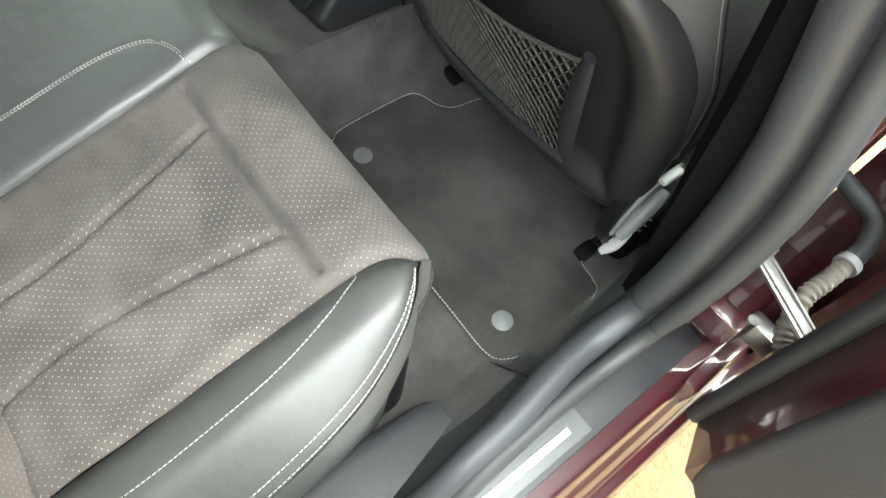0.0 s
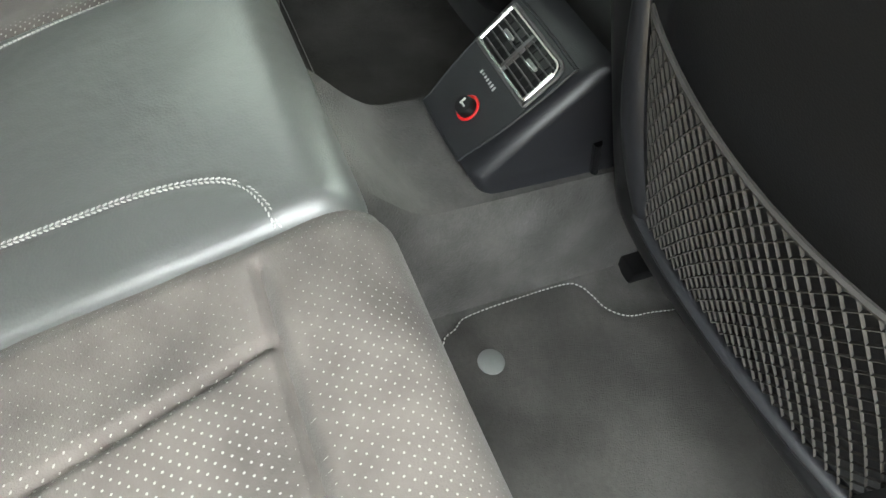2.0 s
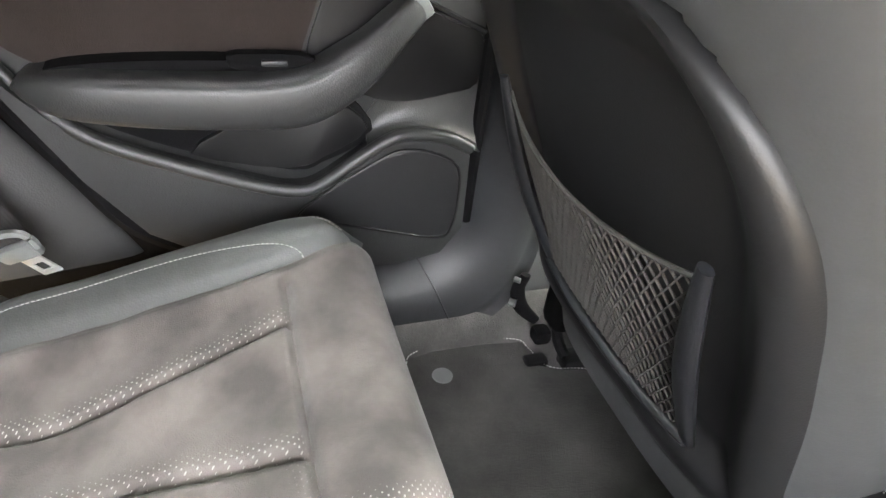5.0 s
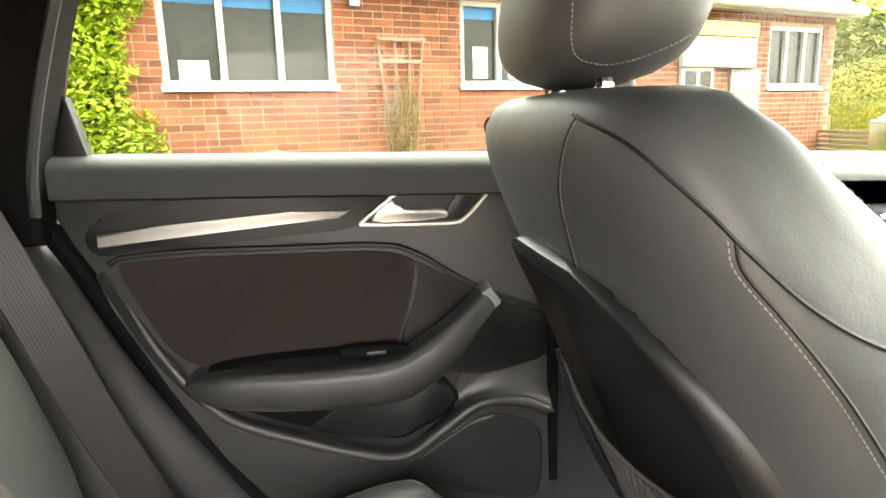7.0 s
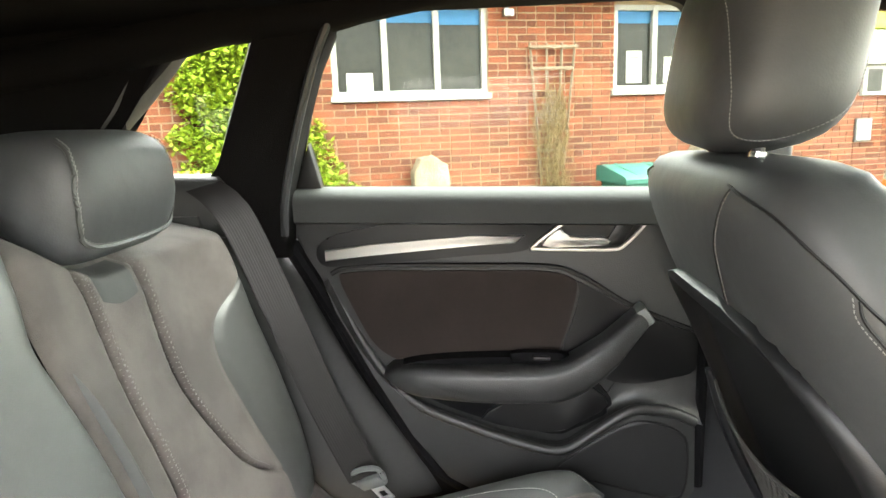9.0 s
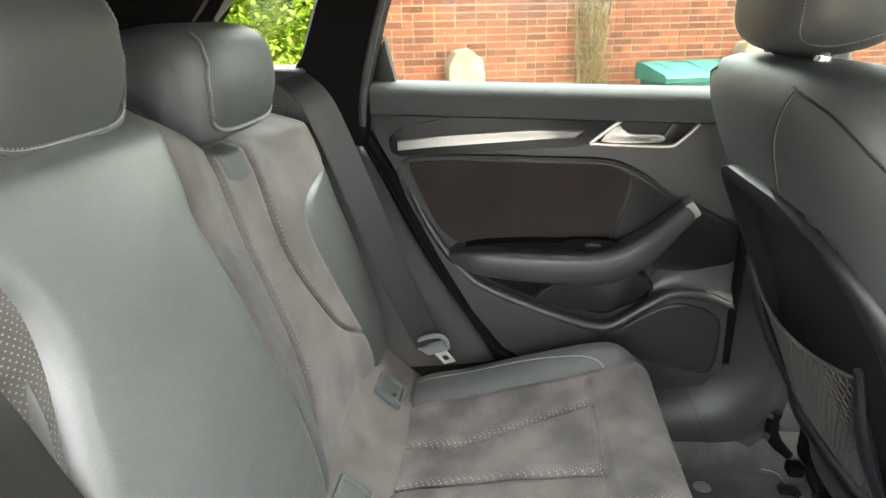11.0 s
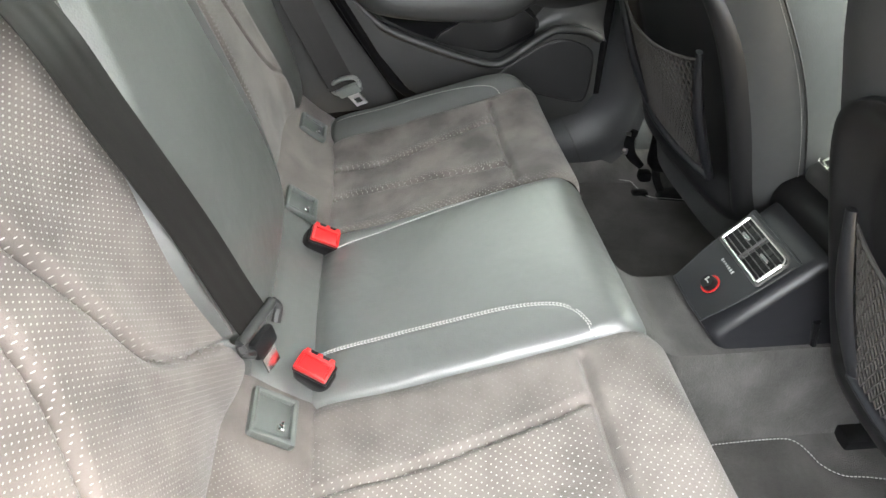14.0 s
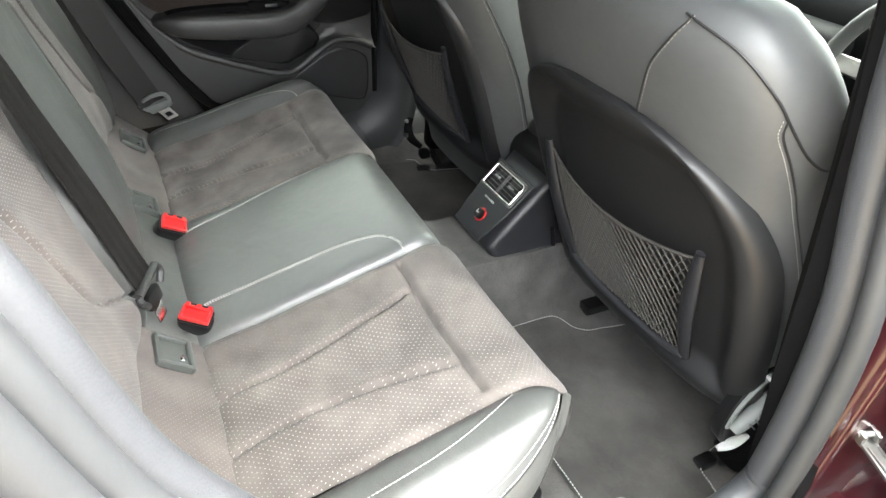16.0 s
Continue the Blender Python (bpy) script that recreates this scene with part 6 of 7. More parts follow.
col = tube([wm @ Vector((0, 0, -0.03)), wm @ Vector((0, 0, -0.22))], 0.04, 12)
part("column", col, PLASTIC_DARK, wheel)

# ---------------------------------------------------------------- open near door
odoor = thing("rear_door", "open rear door with dark inner trim", "car door", "rear doors")
hm = Matrix.Translation((0.915, 0.755, 0)) @ Matrix.Rotation(radians(-20), 4, "Z")


def odoor_part(name, bm, m, label=""):
    bmesh.ops.transform(bm, matrix=hm, verts=bm.verts)
    return part(name, bm, m, odoor, label)


OD = [(0.0, 0.44), (0.012, 0.385), (0.06, 0.355), (0.30, 0.36), (0.52, 0.50), (0.66, 0.68), (0.74, 0.88), (0.78, 1.07), (0.0, 1.07)]
odoor_part("door_skin", slab([(a, b) for a, b in [(-0.02, 0.36), (0.42, 0.36), (0.62, 0.56), (0.80, 0.90), (0.82, 1.05), (-0.02, 1.05)]], -0.005, 0.08, "y", 0.03, 3), PAINT, "dark red painted door")
part("shut_face", slab([(0.838, 0.722), (0.878, 0.640), (0.93, 0.63), (1.02, 0.70), (0.93, 0.79), (0.850, 0.80)], 0.36, 1.04, "z", 0.015, 3), PAINT, odoor, "dark red door edge")
part("edge_seal", tube([(0.838, 0.712, 0.37), (0.836, 0.711, 0.55), (0.836, 0.711, 1.02)], 0.013, 10), RUBBER, odoor, "black rubber seal on the door edge")
bm = slab(OD, -0.130, -0.088, "y", 0.020, 4)
odoor_part("door_card", bm, PLASTIC_SOFT, "dark grey door card")
odoor_part("armrest", tube(smooth_line([(0.21, -0.14, 0.865), (0.26, -0.155, 0.825), (0.33, -0.165, 0.775), (0.40, -0.168, 0.760), (0.52, -0.165, 0.760), (0.64, -0.14, 0.770)], 6), 0.028, 12), PLASTIC_SOFT)
odoor_part("metal_strip", slab([(0.41, 0.990), (0.75, 0.968), (0.75, 0.987), (0.41, 1.006)], -0.138, -0.128, "y", 0.003), ALU)
odoor_part("pocket_ledge", tube(smooth_line([(0.17, -0.130, 0.655), (0.20, -0.140, 0.645), (0.26, -0.145, 0.62), (0.45, -0.14, 0.66), (0.60, -0.130, 0.75)], 6), 0.013, 8), SHELL)
odoor_part("door_seal", tube(smooth_line([(-0.014, -0.060, 1.05), (-0.016, -0.060, 0.48), (0.03, -0.062, 0.372), (0.10, -0.064, 0.345), (0.32, -0.064, 0.345), (0.41, -0.064, 0.42), (0.42, -0.064, 1.0)], 8), 0.011, 8), RUBBER, "black rubber seal")
odoor_part("window_frame", tube(smooth_line([(0.0, 0.0, 1.05), (0.03, 0.02, 1.25), (0.09, 0.05, 1.38), (0.35, 0.07, 1.40), (0.62, 0.06, 1.36), (0.74, 0.03, 1.22), (0.80, 0.0, 1.05)], 8), 0.018, 8), PLASTIC_DARK)
strap = thing("door_check_strap", "bare steel door check strap at the hinge pillar", "door check")
ARM = Matrix.Translation((0.790, 0.757, 0.602)) @ Matrix.Rotation(radians(-22), 4, "Z")


def strap_part(name, bm, m, label=""):
    bmesh.ops.transform(bm, matrix=ARM, verts=bm.verts)
    return part(name, bm, m, strap, label)


strap_part("arm", rbox(0, 0, 0, 0.150, 0.024, 0.006, 0.0025), BARE, "flat bright steel arm")
for e in (-0.007, 0.007):
    strap_part("bead", tube([(-0.045, e, 0.003), (0.0, e, 0.0042), (0.072, e, 0.003)], 0.0022, 6), BARE, "pressed bead")
strap_part("fork", join(rbox(-0.066, 0.010, 0.006, 0.030, 0.006, 0.018, 0.002), rbox(-0.066, -0.010, 0.006, 0.030, 0.006, 0.018, 0.002), rbox(-0.078, 0, 0.006, 0.008, 0.034, 0.030, 0.002)), BARE, "steel fork on the pillar")
strap_part("pin", tube([(-0.062, -0.015, 0.009), (-0.062, 0.015, 0.009)], 0.0045, 10), BARE)
for z in (-0.004, 0.018):
    strap_part("bolt", tube([(-0.084, 0.004, z), (-0.072, 0.004, z)], 0.0065, 6), BARE)
strap_part("buffer", rbox(0.070, 0, 0, 0.012, 0.030, 0.014, 0.003), PLASTIC_DARK, "black end buffer")
part("hinge_leaf", rbox(0.765, 0.77, 0.475, 0.05, 0.03, 0.05, 0.004), PAINT, body)
part("hinge_leaf", rbox(0.81, 0.80, 0.475, 0.05, 0.025, 0.040, 0.004), BARE, body)
part("hinge_pin", tube([(0.79, 0.785, 0.445), (0.79, 0.785, 0.505)], 0.008, 8), BARE, body)
part("pillar_foot", rbox(0.762, 0.87, 0.375, 0.11, 0.34, 0.10, 0.012), PAINT, body, "dark red pillar foot")
boot = thing("cable_boot", "ribbed rubber cable boot between pillar and door", "cable boot")
bt = smooth_line([(0.842, 0.745, 0.540), (0.820, 0.762, 0.552), (0.803, 0.792, 0.580), (0.804, 0.822, 0.592), (0.806, 0.858, 0.600)], 24)
part("bellows", tube(bt, 0.0115, 14, taper=lambda k: 1.05 - 0.15 * k + 0.10 * math.sin(k * 105)), BOOT, boot, "fine-ribbed beige bellows")
part("collar", tube([(0.8055, 0.852, 0.599), (0.806, 0.862, 0.601)], 0.015, 16), GREY_PL, boot, "pale collar")
part("sleeve", tube(smooth_line([(0.806, 0.860, 0.600), (0.803, 0.900, 0.602), (0.785, 0.940, 0.602), (0.728, 0.962, 0.600)], 8), 0.012, 12), PLASTIC, boot, "dark cable sleeve")

# ---------------------------------------------------------------- outside
GRAVEL = mat("sandy_tarmac", (0.13, 0.095, 0.045), 0.95, var=0.25, vscale=3, bump=0.9, bscale=70, stain=0.2, sscale=0.7, dist=0.01)
BRICK = mat("red_brick", (0.160, 0.045, 0.019), 0.9, var=0.18, vscale=6, bump=0.5, bscale=120, stain=0.1)
nt = BRICK.node_tree
oi = nt.nodes.new("ShaderNodeNewGeometry")
hsv = nt.nodes.new("ShaderNodeHueSaturation")
rv = nt.nodes.new("ShaderNodeMapRange")
rv.inputs["To Min"].default_value, rv.inputs["To Max"].default_value = 0.55, 1.45
nt.links.new(oi.outputs["Random Per Island"], rv.inputs["Value"])
nt.links.new(rv.outputs[0], hsv.inputs["Value"])
pb = nt.nodes["Principled BSDF"]
nt.links.new(pb.inputs["Base Color"].links[0].from_socket, hsv.inputs["Color"])
nt.links.new(hsv.outputs[0], pb.inputs["Base Color"])
MORTAR = mat("pale_mortar", (0.255, 0.19, 0.13), 0.95, var=0.15, vscale=8, bump=0.6, bscale=90)
UPVC = mat("white_window_frame", (0.30, 0.30, 0.285), 0.4, var=0.05)
ROOM = mat("dim_room", (0.05, 0.055, 0.055), 0.8, var=0.4, vscale=1.5)
BLIND = mat("blue_blind", (0.03, 0.14, 0.30), 0.7, var=0.1)
PAPER = mat("paper_notice", (0.42, 0.42, 0.39), 0.8, var=0.05)
LEAF = mat("yellow_green_leaf", (0.22, 0.31, 0.020), 0.6, var=0.35, vscale=3, spec=0.3)
LEAF3 = mat("pale_spring_leaf", (0.20, 0.215, 0.038), 0.7, var=0.35, vscale=1, spec=0.3)
LEAF2 = mat("hedge_leaf", (0.19, 0.19, 0.017), 0.7, var=0.35, vscale=2, spec=0.3)
WOOD = mat("weathered_wood", (0.17, 0.13, 0.09), 0.85, var=0.2, vscale=10, bump=0.4, bscale=60)
FENCE = mat("stained_fence_wood", (0.15, 0.075, 0.030), 0.85, var=0.2, vscale=10, bump=0.4, bscale=60)
TWIG = mat("dry_twig", (0.18, 0.125, 0.05), 0.9, var=0.3, vscale=20)
BIN = mat("green_plastic_bin", (0.025, 0.12, 0.095), 0.5, var=0.1, vscale=4, stain=0.1)
STONE = mat("mossy_stone", (0.17, 0.135, 0.09), 0.95, var=0.3, vscale=8, bump=0.8, bscale=40, stain=0.25, sscale=5, dist=0.01)
TILE = mat("roof_tile", (0.20, 0.15, 0.10), 0.9, var=0.3, vscale=2, bump=0.4, bscale=30)
YELLOW = mat("yellow_plastic", (0.55, 0.47, 0.12), 0.5, var=0.08)
ORANGE = mat("orange_cone", (0.75, 0.14, 0.02), 0.5, var=0.08)
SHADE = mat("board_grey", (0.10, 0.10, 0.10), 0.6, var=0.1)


def gz(x, y):
    return -0.02 + 0.02 * noise.noise((x * 0.6, y * 0.6, 0))


ground = part("ground", sheet(lambda u, v: ((2 * u - 1) ** 3 * 400, (2 * v - 1) ** 3 * 400, gz((2 * u - 1) ** 3 * 400, (2 * v - 1) ** 3 * 400)), 120, 120), GRAVEL, None, "", 80)
tagged(ground, "sandy worn tarmac yard", "ground", kind="structure")

WO, WU, WN = Vector((-6.753, 0.338, 0.014)), Vector((-0.3060, 0.9520, 0)), Vector((0.9520, 0.3060, 0))


def W(u, d, z):
    """A place by the brick wall: along it, out of it, up."""
    return WO + WU * u + WN * d + Vector((0, 0, z))


WR = Matrix((WU, WN, Vector((0, 0, 1)))).transposed()


def wbox(u, d, z, su, sd, sz, r=0.004):
    p = W(u, d, z)
    return rbox(p.x, p.y, p.z, su, sd, sz, r, WR, 1)


house = thing("brick_building", "red brick building with white windows and tiled roof", "building")
OPEN = [(-4.95, -3.70, 1.46, 2.45), (-1.69, -0.01, 1.44, 2.46), (1.50, 3.10, 1.44, 2.44), (6.85, 8.15, 1.40, 2.36)]
# mortar wall with the openings cut through
us = sorted({-9.0, 8.45} | {o[0] for o in OPEN} | {o[1] for o in OPEN})
for a, b in zip(us, us[1:]):
    hole = next((o for o in OPEN if o[0] <= a + 1e-6 and b <= o[1] + 1e-6), None)
    if hole is None:
        part("wall_core", wbox((a + b) / 2, -0.129, 1.30, b - a, 0.25, 2.70, 0), MORTAR, house)
    else:
        part("wall_core", wbox((a + b) / 2, -0.129, hole[2] / 2 - 0.03, b - a, 0.25, hole[2] + 0.02, 0), MORTAR, house)
        part("wall_core", wbox((a + b) / 2, -0.129, (hole[3] + 2.65) / 2, b - a, 0.25, 2.65 - hole[3], 0), MORTAR, house)
part("wall_end", wbox(8.33, -3.0, 1.3, 0.24, 5.6, 2.7, 0), MORTAR, house)
rng = random.Random(5)
bm = bmesh.new()
L, H, J = 0.215, 0.065, 0.010
near_bricks = []
for row in range(int(2.62 / (H + J))):
    z = 0.02 + row * (H + J) + H / 2
    u = -9.0 - (row % 2) * (L + J) / 2
    while u < 8.45:
        half = rng.random() < 0.38
        w = (L - J) / 2 if half else L
        c = u + w / 2
        w0 = w
        for o in OPEN:
            if o[2] - 0.02 < z < o[3] + 0.02:
                if c - w / 2 < o[0] < c + w / 2:
                    w, c = o[0] - (c - w / 2), (o[0] + c - w / 2) / 2
                elif c - w / 2 < o[1] < c + w / 2:
                    w, c = c + w / 2 - o[1], (o[1] + c + w / 2) / 2
        w, w0 = max(0.02, w), w0
        if c + w / 2 < 8.46 and not any(o[0] < c < o[1] and o[2] - 0.02 < z < o[3] + 0.02 for o in OPEN):
            if -0.55 < u < 1.35 and 0.62 < z < 1.40:
                near_bricks.append((c, z, w, rng.random()))
            else:
                q = 0.004 * rng.random()
                vs = []
                for du, dd, dz_ in ((-1, 0, -1), (1, 0, -1), (1, 0, 1), (-1, 0, 1), (-0.96, 1, -0.9), (0.96, 1, -0.9), (0.96, 1, 0.9), (-0.96, 1, 0.9)):
                    vs.append(bm.verts.new(W(c + du * w / 2, -0.036 + dd * (0.040 + q), z + dz_ * H / 2)))
                for f in ((4, 5, 6, 7), (0, 1, 5, 4), (1, 2, 6, 5), (2, 3, 7, 6), (3, 0, 4, 7)):
                    bm.faces.new([vs[i] for i in f])
        u += w0 + J
tagged(part("brickwork", bm, BRICK, house, "weathered red brickwork", 20), kind="stuff")


def window(u0, u1, z0, z1, panes, blind, notices=()):
    w = part("window", wbox((u0 + u1) / 2, -0.02, z0 + 0.03, u1 - u0 + 0.06, 0.14, 0.06, 0.006), UPVC, house, "white framed window with dark glass")
    for du in (u0 + 0.03, u1 - 0.03):
        part("frame", wbox(du, -0.06, (z0 + z1) / 2, 0.06, 0.08, z1 - z0, 0.004), UPVC, w)
    part("frame", wbox((u0 + u1) / 2, -0.06, z1 - 0.03, u1 - u0, 0.08, 0.06, 0.004), UPVC, w)
    part("frame", wbox((u0 + u1) / 2, -0.06, z0 + 0.085, u1 - u0, 0.08, 0.05, 0.004), UPVC, w)
    for k in range(1, panes):
        part("mullion", wbox(lerp(u0, u1, k / panes), -0.058, (z0 + z1) / 2, 0.065, 0.085, z1 - z0, 0.004), UPVC, w)
    for k in range(panes):
        a, b = lerp(u0, u1, k / panes) + 0.03, lerp(u0, u1, (k + 1) / panes) - 0.03
        part("pane", wbox((a + b) / 2, -0.075, (z0 + z1) / 2, b - a, 0.006, z1 - z0, 0), PANE, w)
        if blind:
            part("blind", wbox((a + b) / 2, -0.069, z1 - 0.12 - 0.02 * k, b - a, 0.004, 0.15, 0), BLIND, w, "blue roller blind")
    part("room", wbox((u0 + u1) / 2, -0.95, (z0 + z1) / 2, u1 - u0 + 0.6, 0.02, z1 - z0 + 0.8, 0), ROOM, w)
    for nu_, nz_, sw_, sh_ in notices:
        n = part("notice", wbox(nu_, -0.068, nz_, sw_, 0.004, sh_, 0), PAPER, w, "white paper notice")
        for k in range(4):
            part("text_bar", wbox(nu_, -0.0655, nz_ + sh_ * (0.3 - 0.18 * k), sw_ * (0.7 - 0.12 * (k % 2)), 0.001, sh_ * 0.045, 0), SHADE, n)


PANE = mat("dark_window_glass", (0.022, 0.022, 0.019), 0.06, var=0.9, vscale=0.9, spec=0.2)
window(*OPEN[0], 2, False, [(-4.07, 1.66, 0.26, 0.30)])
window(*OPEN[1], 3, True, [(-1.40, 1.64, 0.28, 0.20)])
window(*OPEN[2], 3, True, [(1.80, 1.76, 0.20, 0.36), (2.28, 1.72, 0.18, 0.30)])
window(*OPEN[3], 3, False, [])
part("gutter", tube([W(u, 0.32, 2.58) for u in np.linspace(-9, 8.7, 12)], 0.055, 10), UPVC, house, "white gutter")
part("fascia", wbox(-0.2, 0.24, 2.60, 17.8, 0.03, 0.18, 0.004), UPVC, house, "white fascia board")
part("soffit", wbox(-0.2, 0.12, 2.535, 17.8, 0.26, 0.015, 0), UPVC, house)


def roof(u, v):
    return W(lerp(-9.2, 8.75, u), lerp(0.34, -3.0, v), lerp(2.64, 4.3, v) + 0.02 * abs(math.sin(v * 40)))


part("roof", sheet(roof, 30, 160, (0, 0, -0.05)), TILE, house, "brown tiled roof")
part("roof_back", sheet(lambda u, v: W(lerp(-9.2, 8.75, u), lerp(-3.0, -6.2, v), lerp(4.3, 2.6, v)), 4, 10, (0, 0, -0.05)), TILE, house)
lampo = thing("wall_flood_lamp", "small grey flood lamp under the eaves", "wall lamp")
part("body", wbox(0.21, 0.06, 2.33, 0.11, 0.07, 0.08, 0.01), SHADE, lampo)
part("arm", wbox(0.21, 0.03, 2.40, 0.03, 0.06, 0.06, 0.005), GREY_PL, lampo)
part("lens", wbox(0.21, 0.102, 2.33, 0.11, 0.006, 0.07, 0.002), PALE_PL, lampo)

LIME = mat("lime_sign", (0.42, 0.48, 0.05), 0.5, var=0.25, vscale=6)
board = thing("notice_board", "dark framed notice board on the brick wall", "notice board")
part("back", wbox(6.31, 0.03, 1.31, 0.66, 0.05, 0.82, 0.008), SHADE, board)
for nu_, nz_, a, b in ((6.14, 1.56, 0.16, 0.22), (6.36, 1.50, 0.18, 0.3), (6.30, 1.16, 0.24, 0.22), (6.52, 1.20, 0.12, 0.2)):
    part("notice", wbox(nu_, 0.060, nz_, a, 0.004, b, 0), PAPER, board, "white paper notice")
porch = thing("white_porch", "bright white porch panel beside the brick wall", "porch")
part("panel", wbox(5.68, 0.08, 1.94, 1.50, 0.10, 0.42, 0.015), UPVC, porch)
part("header", wbox(5.68, 0.09, 2.26, 1.50, 0.10, 0.20, 0.012), LIME, porch, "lime green header board")
part("window", wbox(5.30, 0.03, 1.54, 0.64, 0.06, 0.38, 0.01), UPVC, porch, "white framed side window")
for k in range(2):
    part("pane", wbox(5.155 + 0.29 * k, 0.058, 1.54, 0.23, 0.008, 0.28, 0), PANE, porch, "dark glass pane")
grit = thing("yellow_box", "yellow plastic box on the wall", "box")
part("shell", wbox(5.86, 0.14, 1.10, 0.40, 0.24, 0.40, 0.03), YELLOW, grit)
part("lid", wbox(5.86, 0.14, 1.32, 0.43, 0.27, 0.05, 0.02), YELLOW, grit)

wall_paper = thing("wall_notice", "small white paper notice on the brick wall", "notice")
part("sheet", wbox(5.08, 0.025, 0.92, 0.22, 0.03, 0.26, 0.004), PAPER, wall_paper)
part("edge", wbox(5.08, 0.018, 0.92, 0.26, 0.03, 0.30, 0.004), SHADE, wall_paper, "dark backing")
trel = thing("trellis", "weathered wooden fan trellis with dead climber", "trellis")
for u0, u1 in ((0.64, 0.46), (0.70, 0.66), (0.76, 0.84), (0.80, 1.00)):
    part("slat", tube([W(u0, 0.04, 0.02), W(u1, 0.05, 2.02)], 0.016, 4), WOOD, trel)
for z, a, b in ((1.98, 0.44, 1.03), (1.75, 0.48, 0.97), (1.25, 0.53, 0.90), (0.85, 0.58, 0.86)):
    part("crosspiece", wbox((a + b) / 2, 0.065, z, b - a, 0.018, 0.035, 0.003), WOOD, trel)
climb = thing("dead_climber", "dry straw-coloured climbing plant on the trellis", "climber", kind="stuff")
bm = bmesh.new()
for k in range(230):
    u, z = rng.gauss(0.72, 0.09), rng.uniform(0.0, 1.3)
    pts = [W(u, 0.06 + rng.random() * 0.08, z)]
    for s_ in range(5):
        u += rng.gauss(0, 0.035)
        z += rng.uniform(0.02, 0.12)
        pts.append(W(u, 0.06 + rng.random() * 0.10, z))
    t = tube(pts, 0.004, 3)
    me = bpy.data.meshes.new("t")
    t.to_mesh(me)
    t.free()
    bm.from_mesh(me)
    bpy.data.meshes.remove(me)
part("stems", bm, TWIG, climb)


def leafy(centre, n, size):
    """Leaves as small bent quads in clumps with an uneven outline."""
    V, F = [], []
    for k in range(n):
        p = centre(k)
        a, e = rng.uniform(0, 6.28), rng.uniform(-0.9, 0.9)
        d = Vector((math.cos(a) * math.cos(e), math.sin(a) * math.cos(e), math.sin(e)))
        s_ = d.cross(Vector((rng.random() - 0.5, rng.random() - 0.5, 1))).normalized()
        nn = d.cross(s_)
        L_ = size * rng.uniform(0.6, 1.3)
        i = len(V)
        V += [p, p + d * L_ * 0.5 + s_ * L_ * 0.32 + nn * L_ * 0.1, p + d * L_, p + d * L_ * 0.5 - s_ * L_ * 0.32 + nn * L_ * 0.1]
        F.append((i, i + 1, i + 2, i + 3))
    me = bpy.data.meshes.new("leaves")
    me.from_pydata([tuple(v) for v in V], [], F)
    return me


ivy = thing("ivy", "bright yellow-green ivy growing up the brick wall", "ivy")


def ivy_at(k):
    while True:
        z = rng.uniform(0.0, 2.45)
        mid = -2.52 + 0.10 * math.sin(z * 3)
        half = 0.76 + 0.14 * math.sin(z * 2.3 + 1) - 0.14 * sstep(1.7, 2.4, z) + 0.10 * noise.noise((z * 4, 1, 2))
        u = rng.gauss(mid, half * 0.62)
        if abs(u - mid) < half * (1.0 + 0.25 * noise.noise((z * 9, u * 3, 1))):
            d = 0.03 + rng.random() ** 1.5 * 0.34 * (1 - ((u - mid) / half / 1.3) ** 2)
            return W(u, d, z)


me = leafy(ivy_at, 16000, 0.075)
ob = new("leaves", me)
me.materials.append(LEAF)
ob.parent = ivy
tagged(ob, "small glossy yellow-green leaves", kind="stuff")
for k in range(7):
    u = -2.3 + 0.09 * (k - 3)
    part("stem", tube([W(u + 0.05 * math.sin(z * 3 + k), 0.03, z) for z in np.linspace(0, 2.0 + 0.05 * k, 14)], 0.012, 5), TWIG, ivy)

bin_ = thing("grit_bin", "dark green plastic storage bin on the ground", "storage bin")
bc = W(1.72, 0.55, 0)
bm = bmesh.new()
ring0 = [(-0.50, -0.30), (0.50, -0.30), (0.50, 0.30), (-0.50, 0.30)]
lo = [bm.verts.new(bc + WU * a * 0.92 + WN * b * 0.92) for a, b in ring0]
hi = [bm.verts.new(bc + WU * a + WN * b + Vector((0, 0, 0.52))) for a, b in ring0]
bm.faces.new(lo[::-1]); bm.faces.new(hi)
for i in range(4):
    bm.faces.new((lo[i], lo[(i + 1) % 4], hi[(i + 1) % 4], hi[i]))
bmesh.ops.bevel(bm, geom=bm.edges[:], offset=0.03, segments=2, affect="EDGES")
part("tub", bm, BIN, bin_)
bm = bmesh.new()
prof = [(0.33, 0.50), (0.34, 0.55), (0.30, 0.58), (-0.22, 0.68), (-0.32, 0.67), (-0.33, 0.50)]
bm = loft([[bc + WU * a + WN * b + Vector((0, 0, z)) for b, z in prof] for a in (-0.54, -0.18, 0.18, 0.54)])
part("lid", bm, BIN, bin_, "sloping green lid")
for a in (-0.36, 0.0, 0.36):
    p = bc + WU * a + WN * 0.02 + Vector((0, 0, 0.632))
    part("lid_rib", rbox(p.x, p.y, p.z, 0.05, 0.50, 0.02, 0.008, WR @ Matrix.Rotation(radians(-11), 3, "X"), 1), BIN, bin_)
part("catch", wbox(2.15, 0.865, 0.47, 0.05, 0.02, 0.06, 0.005), PALE_PL, bin_)

